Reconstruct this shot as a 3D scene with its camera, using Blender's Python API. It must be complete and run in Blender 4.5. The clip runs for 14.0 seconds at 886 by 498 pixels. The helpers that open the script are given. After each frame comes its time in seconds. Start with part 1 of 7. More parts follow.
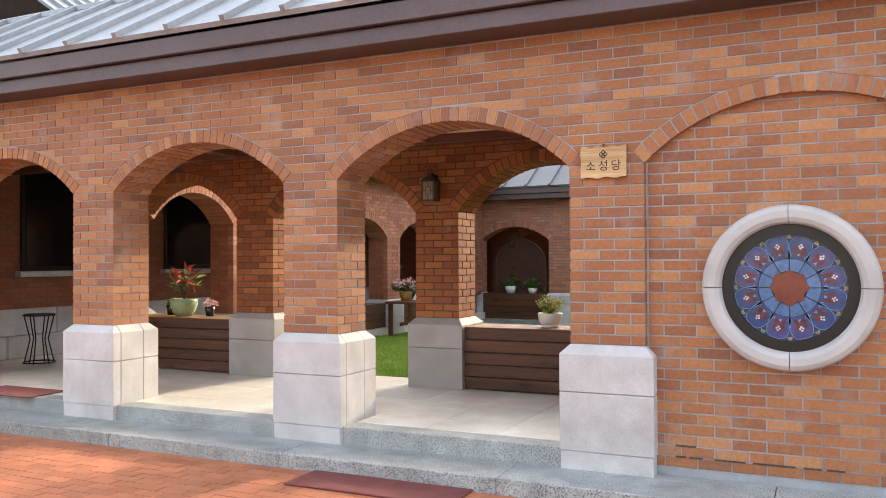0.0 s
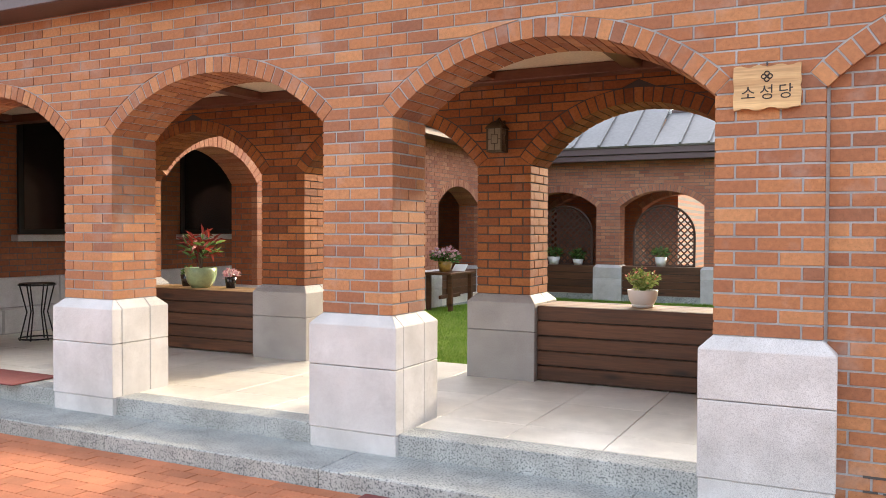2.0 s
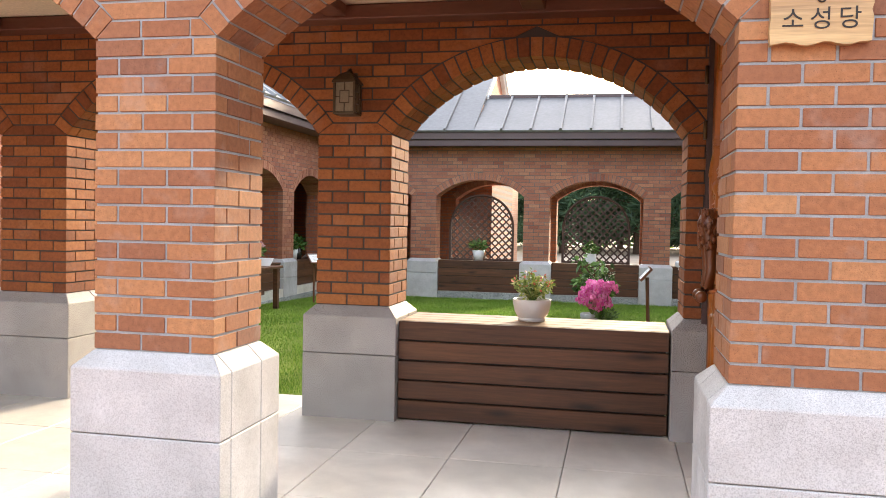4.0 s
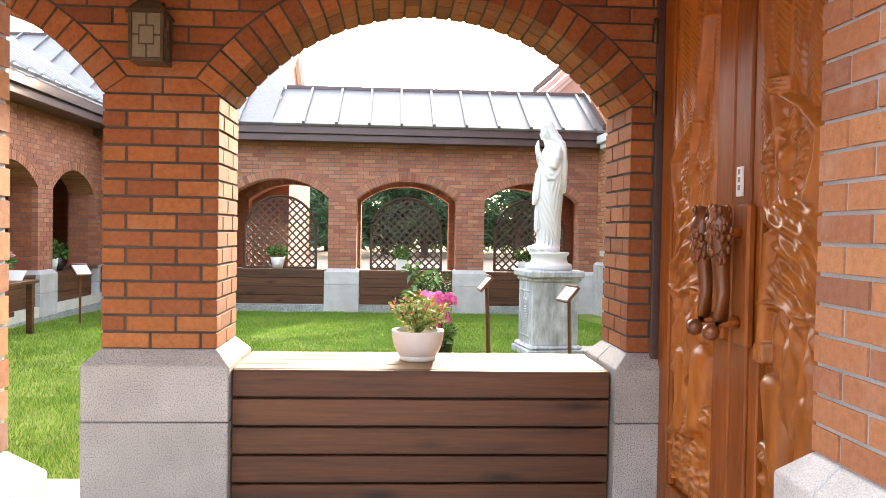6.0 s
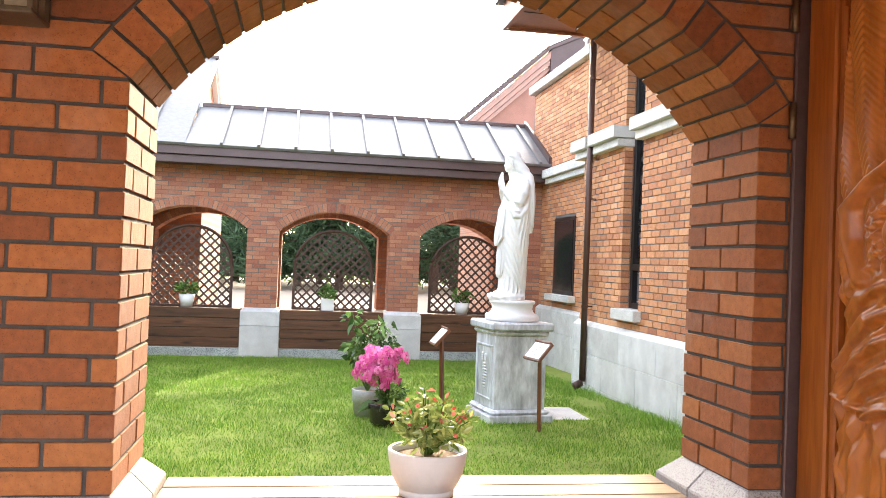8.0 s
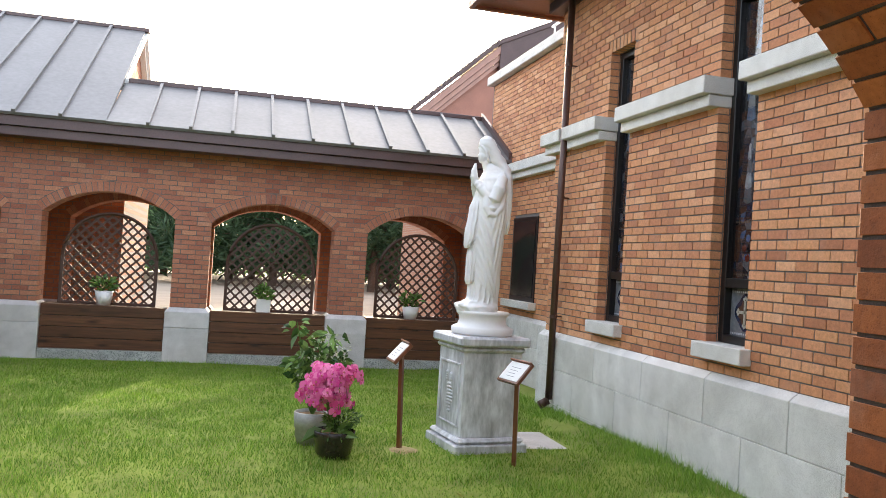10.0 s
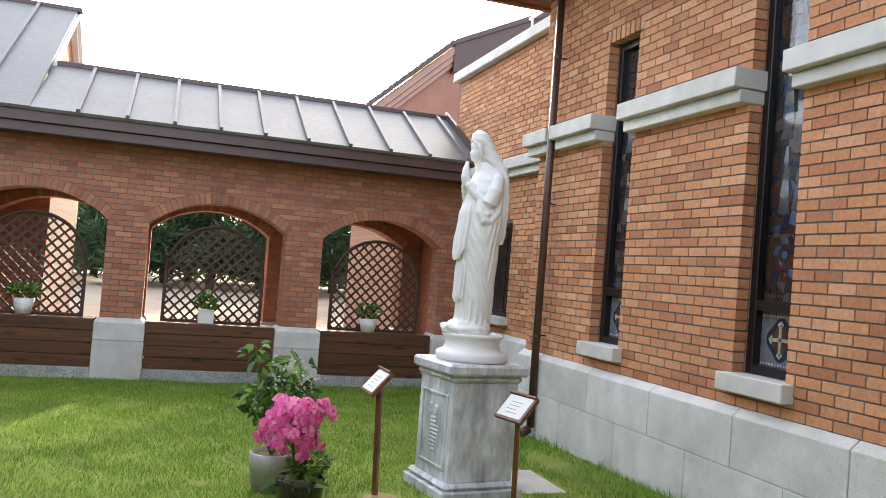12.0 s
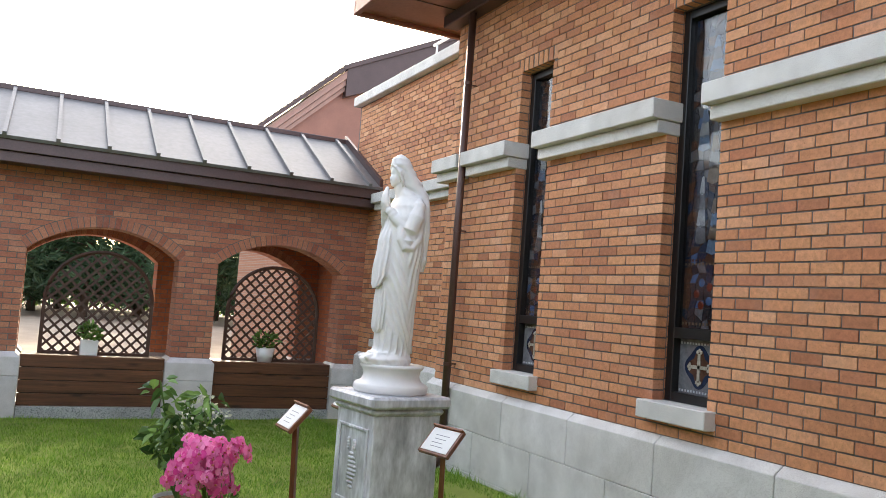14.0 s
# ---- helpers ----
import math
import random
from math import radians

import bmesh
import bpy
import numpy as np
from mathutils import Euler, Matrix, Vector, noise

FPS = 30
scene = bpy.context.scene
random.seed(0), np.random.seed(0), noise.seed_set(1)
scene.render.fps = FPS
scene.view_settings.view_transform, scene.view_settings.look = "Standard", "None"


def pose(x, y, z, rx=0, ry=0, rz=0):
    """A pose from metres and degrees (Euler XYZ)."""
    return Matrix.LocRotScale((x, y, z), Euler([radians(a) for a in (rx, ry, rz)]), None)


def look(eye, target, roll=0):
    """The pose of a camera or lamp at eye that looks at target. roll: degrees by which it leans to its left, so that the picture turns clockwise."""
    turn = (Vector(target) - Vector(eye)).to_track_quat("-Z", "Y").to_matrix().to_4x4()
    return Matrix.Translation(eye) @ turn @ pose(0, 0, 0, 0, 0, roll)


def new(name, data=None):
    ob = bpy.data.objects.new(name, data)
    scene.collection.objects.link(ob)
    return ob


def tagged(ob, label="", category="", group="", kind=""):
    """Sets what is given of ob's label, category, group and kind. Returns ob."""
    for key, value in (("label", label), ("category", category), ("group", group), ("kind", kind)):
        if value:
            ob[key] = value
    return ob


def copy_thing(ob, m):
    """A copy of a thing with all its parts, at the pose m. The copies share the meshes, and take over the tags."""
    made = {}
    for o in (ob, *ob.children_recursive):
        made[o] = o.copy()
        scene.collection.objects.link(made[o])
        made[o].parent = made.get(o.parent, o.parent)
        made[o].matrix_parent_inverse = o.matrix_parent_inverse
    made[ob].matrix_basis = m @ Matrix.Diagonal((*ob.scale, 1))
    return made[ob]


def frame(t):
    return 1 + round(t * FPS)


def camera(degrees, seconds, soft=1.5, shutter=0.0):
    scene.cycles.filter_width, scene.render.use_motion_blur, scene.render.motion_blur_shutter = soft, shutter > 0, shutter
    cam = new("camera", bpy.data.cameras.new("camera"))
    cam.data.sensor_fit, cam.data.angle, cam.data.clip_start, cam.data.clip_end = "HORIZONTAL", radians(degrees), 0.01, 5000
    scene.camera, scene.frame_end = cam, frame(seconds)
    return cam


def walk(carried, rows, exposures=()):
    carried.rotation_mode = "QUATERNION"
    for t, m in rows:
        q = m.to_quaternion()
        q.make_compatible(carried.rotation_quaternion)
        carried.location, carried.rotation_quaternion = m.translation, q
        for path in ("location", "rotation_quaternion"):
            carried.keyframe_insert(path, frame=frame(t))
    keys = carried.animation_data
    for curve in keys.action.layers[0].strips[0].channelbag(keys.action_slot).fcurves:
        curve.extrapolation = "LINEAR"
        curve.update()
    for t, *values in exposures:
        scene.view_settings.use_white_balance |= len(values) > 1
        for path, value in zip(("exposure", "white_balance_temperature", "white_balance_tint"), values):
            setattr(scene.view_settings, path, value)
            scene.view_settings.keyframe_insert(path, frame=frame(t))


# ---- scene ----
cam = camera(56.6, 14.0, soft=0.8)
PATH = [
    (0, (1.549, -5.255, 1.357), (0.698, -3.445, 1.385), -0.3),
    (0.5, (1.32, -5.037, 1.331), (0.456, -3.233, 1.346), -0.1),
    (1, (1.079, -4.793, 1.327), (0.198, -2.998, 1.32), -0.1),
    (1.5, (0.867, -4.464, 1.321), (-0.035, -2.679, 1.288), -0.0),
    (2, (0.616, -4.159, 1.31), (-0.28, -2.372, 1.265), 0.2),
    (2.5, (0.346, -3.822, 1.319), (-0.443, -1.985, 1.266), 0.3),
    (3, (0.103, -3.464, 1.315), (-0.584, -1.587, 1.256), 0.6),
    (3.5, (-0.147, -3.119, 1.314), (-0.698, -1.198, 1.247), 0.9),
    (6, (-0.971, -1.422, 1.303), (-0.85, 0.574, 1.256), 1.0),
    (6.5, (-1.088, -1.127, 1.327), (-0.851, 0.859, 1.293), 1.1),
    (7, (-1.131, -0.802, 1.322), (-0.864, 1.18, 1.296), 1.5),
    (7.5, (-1.16, -0.494, 1.351), (-0.877, 1.486, 1.357), 1.85),
    (8, (-1.242, -0.17, 1.404), (-0.906, 1.801, 1.438), 2.2),
    (10.3, (-1.28, 1.058, 1.457), (-0.781, 2.994, 1.495), 3.7),
    (10.5, (-1.24, 1.182, 1.468), (-0.737, 3.117, 1.512), 3.7),
    (11, (-1.271, 1.444, 1.465), (-0.739, 3.371, 1.508), 4.0),
    (11.5, (-1.334, 1.681, 1.485), (-0.742, 3.591, 1.534), 4.4),
    (12, (-1.355, 1.861, 1.485), (-0.724, 3.758, 1.542), 4.5),
    (12.5, (-1.37, 2.001, 1.497), (-0.7, 3.883, 1.577), 4.7),
    (13, (-1.411, 2.073, 1.5), (-0.663, 3.925, 1.607), 4.7),
    (13.5, (-1.459, 2.1, 1.496), (-0.636, 3.918, 1.616), 4.6),
    (14, (-1.512, 2.104, 1.488), (-0.629, 3.894, 1.628), 4.3),
]
EXPOSURES = [(0.0, 2.2), (2.5, 2.38), (3.5, 2.42), (6.0, 3.2), (6.8, 3.32), (8.0, 3.25), (10.3, 2.42), (12.0, 2.4), (13.0, 2.32), (14.0, 2.3)]
walk(cam, [(t, look(eye, target, roll)) for t, eye, target, roll in PATH], EXPOSURES)

# ---- light: hazy late sun from behind the far wing, pale sky ----
SUN_AZ, SUN_EL = radians(14.0), radians(17.2)      # azimuth from +y towards +x
world = bpy.data.worlds.new("sky")
scene.world = world
world.use_nodes = True
wn, wl = world.node_tree.nodes, world.node_tree.links
sky = wn.new("ShaderNodeTexSky")
sky.sky_type, sky.sun_disc = "NISHITA", False
sky.sun_elevation, sky.sun_rotation = SUN_EL, SUN_AZ
sky.air_density, sky.dust_density, sky.ozone_density = 1.0, 5.0, 1.0
haze = wn.new("ShaderNodeMixRGB")
haze.inputs[0].default_value = 0.45
haze.inputs[2].default_value = (3.4, 3.5, 3.7, 1)
wl.new(sky.outputs[0], haze.inputs[1])
wl.new(haze.outputs[0], wn["Background"].inputs[0])
wn["Background"].inputs[1].default_value = 0.17
sun = new("sun", bpy.data.lights.new("sun", "SUN"))
sun.data.energy, sun.data.angle, sun.data.color = 1.35, radians(2.6), (1.0, 0.84, 0.62)
sun.matrix_world = look((0, 0, 20), (-math.sin(SUN_AZ) * math.cos(SUN_EL), -math.cos(SUN_AZ) * math.cos(SUN_EL), 20 - math.sin(SUN_EL)))

# ---- materials ----
def nodes_of(name):
    m = bpy.data.materials.new(name)
    m.use_nodes = True
    nt = m.node_tree
    return m, nt.nodes, nt.links, nt.nodes["Principled BSDF"]


def position(n, l, stretch=(1, 1, 1)):
    g = n.new("ShaderNodeNewGeometry")
    v = n.new("ShaderNodeVectorMath")
    v.operation = "MULTIPLY"
    v.inputs[1].default_value = stretch
    l.new(g.outputs["Position"], v.inputs[0])
    return v.outputs[0]


def noise_of(n, l, vec, scale, detail=4.0, rough=0.6):
    t = n.new("ShaderNodeTexNoise")
    t.inputs["Scale"].default_value, t.inputs["Detail"].default_value, t.inputs["Roughness"].default_value = scale, detail, rough
    l.new(vec, t.inputs["Vector"])
    return t.outputs["Fac"]


def ramp(n, l, fac, stops):
    r = n.new("ShaderNodeValToRGB")
    while len(r.color_ramp.elements) < len(stops):
        r.color_ramp.elements.new(0.5)
    for e, (p, c) in zip(r.color_ramp.elements, stops):
        e.position, e.color = p, (*c, 1)
    l.new(fac, r.inputs[0])
    return r.outputs[0]


def mixc(n, l, kind, fac, a, b):
    m = n.new("ShaderNodeMixRGB")
    m.blend_type = kind
    for i, v in enumerate((fac, a, b)):
        if isinstance(v, (int, float)):
            m.inputs[i].default_value = v
        elif isinstance(v, tuple):
            m.inputs[i].default_value = (*v, 1)
        else:
            l.new(v, m.inputs[i])
    return m.outputs[0]


def bump(n, l, bsdf, height, strength, distance=0.01):
    b = n.new("ShaderNodeBump")
    b.inputs["Strength"].default_value, b.inputs["Distance"].default_value = strength, distance
    l.new(height, b.inputs["Height"])
    l.new(b.outputs[0], bsdf.inputs["Normal"])


def piece_random(n, l):
    o, g, a, f = n.new("ShaderNodeObjectInfo"), n.new("ShaderNodeNewGeometry"), n.new("ShaderNodeMath"), n.new("ShaderNodeMath")
    a.operation, f.operation = "ADD", "FRACT"
    l.new(o.outputs["Random"], a.inputs[0])
    l.new(g.outputs["Random Per Island"], a.inputs[1])
    l.new(a.outputs[0], f.inputs[0])
    return f.outputs[0]


def plain(name, col, rough=0.6, var=0.25, scale=6.0, fine=90.0, rel=0.25, metal=0.0, stretch=(1, 1, 1), pieces=0.0, coat=0.0, grain=0.5):
    """A painted, cast or cut surface with stains at one scale and grain at another."""
    m, n, l, b = nodes_of(name)
    p = position(n, l, stretch)
    big, small = noise_of(n, l, p, scale), noise_of(n, l, p, fine, 3.0)
    c = ramp(n, l, big, [(0.25, tuple(x * (1 - var) for x in col)), (0.75, tuple(min(1, x * (1 + var)) for x in col))])
    c = mixc(n, l, "MULTIPLY", grain, c, ramp(n, l, small, [(0.3, (0.72, 0.72, 0.72)), (0.7, (1.15, 1.15, 1.15))]))
    if pieces:
        c = mixc(n, l, "MULTIPLY", 1.0, c, ramp(n, l, piece_random(n, l), [(0, (1 - pieces,) * 3), (1, (1 + pieces,) * 3)]))
    l.new(c, b.inputs["Base Color"])
    b.inputs["Roughness"].default_value, b.inputs["Metallic"].default_value = rough, metal
    b.inputs["Coat Weight"].default_value = coat
    bump(n, l, b, small, rel, 0.004)
    return m


def brick_material(name, tones, pale=0.15):
    m, n, l, b = nodes_of(name)
    p = position(n, l)
    r = piece_random(n, l)
    c = ramp(n, l, r, [(i / (len(tones) - 1), t) for i, t in enumerate(tones)])
    stain, grain, pit = noise_of(n, l, p, 3.5), noise_of(n, l, p, 45.0), noise_of(n, l, p, 210.0, 2.0)
    c = mixc(n, l, "MULTIPLY", 0.75, c, ramp(n, l, grain, [(0.3, (0.72, 0.7, 0.68)), (0.7, (1.16, 1.14, 1.12))]))
    c = mixc(n, l, "MULTIPLY", 0.6, c, ramp(n, l, pit, [(0.28, (0.35, 0.3, 0.3)), (0.4, (1, 1, 1))]))
    c = mixc(n, l, "MIX", ramp(n, l, stain, [(0.55, (0, 0, 0)), (0.78, (pale,) * 3)]), c, (0.5, 0.42, 0.38))
    l.new(c, b.inputs["Base Color"])
    b.inputs["Roughness"].default_value = 0.82
    bump(n, l, b, mixc(n, l, "ADD", 0.5, grain, pit), 0.45, 0.004)
    return m


def brick_pattern(name, axis, tones, mortar):
    """Brick for walls that are only glimpsed far inside or far away."""
    m, n, l, b = nodes_of(name)
    g, s, cb = n.new("ShaderNodeNewGeometry"), n.new("ShaderNodeSeparateXYZ"), n.new("ShaderNodeCombineXYZ")
    l.new(g.outputs["Position"], s.inputs[0])
    l.new(s.outputs[axis], cb.inputs[0])
    l.new(s.outputs["Z"], cb.inputs[1])
    t = n.new("ShaderNodeTexBrick")
    for k, v in (("Scale", 1.0), ("Mortar Size", 0.005), ("Brick Width", 0.2), ("Row Height", 0.0685), ("Bias", 0.0), ("Mortar Smooth", 0.1)):
        t.inputs[k].default_value = v
    for k, v in (("Color1", tones[0]), ("Color2", tones[1]), ("Mortar", mortar)):
        t.inputs[k].default_value = (*v, 1)
    l.new(cb.outputs[0], t.inputs["Vector"])
    grain = noise_of(n, l, g.outputs["Position"], 30.0)
    c = mixc(n, l, "MULTIPLY", 0.7, t.outputs[0], ramp(n, l, grain, [(0.3, (0.7, 0.7, 0.7)), (0.7, (1.15, 1.15, 1.15))]))
    l.new(c, b.inputs["Base Color"])
    b.inputs["Roughness"].default_value = 0.85
    inv = n.new("ShaderNodeInvert")
    l.new(t.outputs["Fac"], inv.inputs[1])
    bump(n, l, b, inv.outputs[0], 0.6, 0.01)
    return m


def granite(name, col, speck, scale=260.0, rough=0.65, var=0.12):
    m, n, l, b = nodes_of(name)
    p = position(n, l)
    big, sp, stain = noise_of(n, l, p, 5.0), noise_of(n, l, p, scale, 2.0), noise_of(n, l, p, 1.3)
    c = ramp(n, l, big, [(0.3, tuple(x * (1 - var) for x in col)), (0.7, tuple(x * (1 + var) for x in col))])
    c = mixc(n, l, "MULTIPLY", 1.0, c, ramp(n, l, sp, [(0.34, speck), (0.5, (1, 1, 1)), (0.68, (1.12, 1.12, 1.12))]))
    c = mixc(n, l, "MULTIPLY", 0.55, c, ramp(n, l, stain, [(0.35, (0.74, 0.72, 0.68)), (0.6, (1, 1, 1))]))
    c = mixc(n, l, "MULTIPLY", 1.0, c, ramp(n, l, piece_random(n, l), [(0, (0.93, 0.93, 0.92)), (1, (1.05, 1.05, 1.05))]))
    l.new(c, b.inputs["Base Color"])
    b.inputs["Roughness"].default_value = rough
    bump(n, l, b, sp, 0.25, 0.003)
    return m


def wood(name, dark, light, axis, rough=0.5, knots=True, coat=0.0, freq=16.0):
    m, n, l, b = nodes_of(name)
    s = [freq, freq, freq]
    s["xyz".index(axis)] = 0.9
    p = position(n, l, tuple(s))
    o, add = n.new("ShaderNodeObjectInfo"), n.new("ShaderNodeVectorMath")
    l.new(o.outputs["Random"], add.inputs[1])
    l.new(p, add.inputs[0])
    sc = n.new("ShaderNodeVectorMath")
    sc.operation = "MULTIPLY_ADD"
    l.new(o.outputs["Random"], sc.inputs[0])
    sc.inputs[1].default_value = (37, 53, 71)
    l.new(p, sc.inputs[2])
    g1, g2 = noise_of(n, l, sc.outputs[0], 1.0, 5.0, 0.65), noise_of(n, l, sc.outputs[0], 6.0, 3.0)
    c = ramp(n, l, g1, [(0.3, dark), (0.7, light)])
    c = mixc(n, l, "MULTIPLY", 0.55, c, ramp(n, l, g2, [(0.35, (0.6, 0.58, 0.55)), (0.65, (1.15, 1.15, 1.15))]))
    if knots:
        v = n.new("ShaderNodeTexVoronoi")
        q = [6.5, 6.5, 6.5]
        q["xyz".index(axis)] = 2.4
        if axis == "x":
            q = [2.0, 0.8, 8.0]
        kp = n.new("ShaderNodeVectorMath")
        kp.operation = "MULTIPLY_ADD"
        l.new(o.outputs["Random"], kp.inputs[0])
        kp.inputs[1].default_value = (17, 23, 31)
        l.new(position(n, l, tuple(q)), kp.inputs[2])
        l.new(kp.outputs[0], v.inputs["Vector"])
        v.inputs["Scale"].default_value = 1.0
        c = mixc(n, l, "MULTIPLY", 0.9, c, ramp(n, l, v.outputs["Distance"], [(0.07, (0.16, 0.12, 0.1)), (0.13, (0.5, 0.45, 0.4)), (0.24, (1, 1, 1))]))
    c = mixc(n, l, "MULTIPLY", 1.0, c, ramp(n, l, piece_random(n, l), [(0, (0.8, 0.78, 0.76)), (1, (1.15, 1.15, 1.15))]))
    l.new(c, b.inputs["Base Color"])
    b.inputs["Roughness"].default_value, b.inputs["Coat Weight"].default_value = rough, coat
    bump(n, l, b, g2, 0.25, 0.003)
    return m


def leafy(name, dark, light, rough=0.5, through_light=0.25):
    m, n, l, b = nodes_of(name)
    c = ramp(n, l, piece_random(n, l), [(0, dark), (0.6, tuple((a + q) / 2 for a, q in zip(dark, light))), (1, light)])
    c = mixc(n, l, "MULTIPLY", 0.5, c, ramp(n, l, noise_of(n, l, position(n, l), 1.2), [(0.3, (0.6, 0.65, 0.6)), (0.7, (1.2, 1.2, 1.1))]))
    l.new(c, b.inputs["Base Color"])
    b.inputs["Roughness"].default_value = rough
    tr, mx = n.new("ShaderNodeBsdfTranslucent"), n.new("ShaderNodeMixShader")
    l.new(c, tr.inputs[0])
    mx.inputs[0].default_value = through_light
    l.new(b.outputs[0], mx.inputs[1])
    l.new(tr.outputs[0], mx.inputs[2])
    l.new(mx.outputs[0], n["Material Output"].inputs[0])
    return m


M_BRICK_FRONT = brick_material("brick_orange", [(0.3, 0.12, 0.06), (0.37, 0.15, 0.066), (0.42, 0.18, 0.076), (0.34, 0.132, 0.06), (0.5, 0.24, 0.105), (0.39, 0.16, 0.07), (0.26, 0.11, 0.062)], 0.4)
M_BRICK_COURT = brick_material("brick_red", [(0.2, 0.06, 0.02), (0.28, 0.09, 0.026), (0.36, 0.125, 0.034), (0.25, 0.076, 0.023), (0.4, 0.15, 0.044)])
M_BRICK_FAR = brick_material("brick_brown_mixed", [(0.3, 0.11, 0.07), (0.42, 0.17, 0.1), (0.34, 0.14, 0.09), (0.5, 0.24, 0.14), (0.38, 0.15, 0.09), (0.46, 0.2, 0.12)])
M_BRICK_CHURCH = brick_material("brick_tan_orange", [(0.4, 0.16, 0.08), (0.58, 0.265, 0.125), (0.63, 0.305, 0.145), (0.47, 0.185, 0.092), (0.7, 0.37, 0.2), (0.55, 0.235, 0.11)])
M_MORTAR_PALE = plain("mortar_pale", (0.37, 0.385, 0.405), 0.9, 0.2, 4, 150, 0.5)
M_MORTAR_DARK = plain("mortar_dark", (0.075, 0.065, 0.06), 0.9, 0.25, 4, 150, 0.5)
M_MORTAR_MID = plain("mortar_mid", (0.15, 0.135, 0.125), 0.9, 0.2, 4, 150, 0.5)
M_WALL_X = brick_pattern("brick_wall_along_x", "X", [(0.42, 0.14, 0.06), (0.32, 0.1, 0.05)], (0.15, 0.13, 0.12))
M_WALL_PALE = brick_pattern("pale_brick_wall", "X", [(0.4, 0.2, 0.12), (0.33, 0.155, 0.09)], (0.33, 0.29, 0.26))
M_WALL_Y = brick_pattern("brick_wall_along_y", "Y", [(0.4, 0.14, 0.065), (0.3, 0.1, 0.05)], (0.15, 0.13, 0.12))
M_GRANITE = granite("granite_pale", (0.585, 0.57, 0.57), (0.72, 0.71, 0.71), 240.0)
# Pale granite again, darkened so the colour carries the shade inside the walk.
M_GRANITE_SHADE = granite("granite_pale_shaded", (0.43, 0.41, 0.4), (0.45, 0.42, 0.42), 180.0)
M_KERB = granite("granite_kerb", (0.39, 0.405, 0.4), (0.26, 0.28, 0.3), 95.0, 0.6, 0.2)
M_FLOOR = granite("granite_floor", (0.78, 0.74, 0.67), (0.85, 0.83, 0.8), 200.0, 0.33, 0.1)
M_COPING = granite("granite_coping", (0.71, 0.705, 0.69), (0.6, 0.58, 0.56))
M_MARBLE = plain("white_marble", (0.77, 0.76, 0.745), 0.5, 0.08, 3, 60, 0.04, grain=0.07)
M_MARBLE_BASE = plain("veined_marble", (0.58, 0.59, 0.62), 0.35, 0.55, 5.5, 26, 0.06, stretch=(1, 1, 0.35), grain=1.0)
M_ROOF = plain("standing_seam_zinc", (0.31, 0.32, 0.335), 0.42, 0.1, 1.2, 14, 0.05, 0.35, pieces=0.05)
# Darker copy of the zinc: the north roofs' shade is put into its colour.
M_ROOF_SHADE = plain("standing_seam_zinc_shaded", (0.175, 0.168, 0.17), 0.45, 0.1, 1.2, 14, 0.05, 0.3, pieces=0.05)
M_FASCIA = plain("brown_metal_fascia", (0.095, 0.06, 0.058), 0.4, 0.15, 2, 40, 0.05, 0.25)
M_SOFFIT = plain("copper_brown_soffit", (0.3, 0.13, 0.09), 0.4, 0.15, 2, 30, 0.05, 0.2)
M_PALE_SOFFIT = plain("pale_brown_board", (0.42, 0.24, 0.19), 0.5, 0.12, 3, 40, 0.05)
M_CREAM = plain("cream_ceiling_board", (0.74, 0.61, 0.45), 0.7, 0.06, 2, 50, 0.05)
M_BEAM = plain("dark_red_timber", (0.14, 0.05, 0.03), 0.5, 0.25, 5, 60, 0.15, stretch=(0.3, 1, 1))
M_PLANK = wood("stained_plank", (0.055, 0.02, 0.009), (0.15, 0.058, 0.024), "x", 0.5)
M_PLANK_TOP = wood("pale_plank_top", (0.24, 0.13, 0.055), (0.43, 0.27, 0.125), "x", 0.55)
M_PLANK_Y = wood("stained_plank_y", (0.075, 0.032, 0.015), (0.16, 0.07, 0.032), "y", 0.5)
M_LATTICE = plain("brown_lattice_paint", (0.065, 0.03, 0.019), 0.55, 0.2, 6, 80, 0.2)
M_DOOR = wood("varnished_door_wood", (0.2, 0.05, 0.008), (0.36, 0.105, 0.017), "z", 0.4, False, 0.04, 9.0)
M_DOOR_CARVED = wood("varnished_carved_wood", (0.31, 0.088, 0.012), (0.47, 0.155, 0.022), "z", 0.36, False, 0.03, 5.0)
for m_ in (M_DOOR,):
    m_.node_tree.nodes["Principled BSDF"].inputs["Specular IOR Level"].default_value = 0.32
M_HANDLE = wood("dark_varnished_handle", (0.12, 0.032, 0.009), (0.23, 0.07, 0.018), "z", 0.36, False, 0.12, 9.0)
M_SIGN = wood("pale_sign_wood", (0.42, 0.24, 0.1), (0.62, 0.42, 0.2), "x", 0.45, True, 0.2, 22.0)
M_POST = wood("reddish_post_wood", (0.13, 0.04, 0.018), (0.24, 0.085, 0.035), "z", 0.4, False, 0.2)
M_BLACK = plain("black_metal", (0.009, 0.009, 0.01), 0.35, 0.2, 6, 80, 0.08)
M_BRONZE = plain("aged_bronze", (0.09, 0.065, 0.04), 0.45, 0.3, 12, 90, 0.15, 0.6)
M_LAMP_GLASS = plain("milky_lamp_glass", (0.24, 0.2, 0.14), 0.25, 0.1, 9, 60, 0.05)
M_BRASS = plain("brass_hinge", (0.16, 0.11, 0.06), 0.35, 0.2, 12, 90, 0.1, 0.8)
M_WHITE_POT = plain("white_glazed_pot", (0.76, 0.74, 0.73), 0.32, 0.05, 6, 60, 0.05, coat=0.2, grain=0.1)
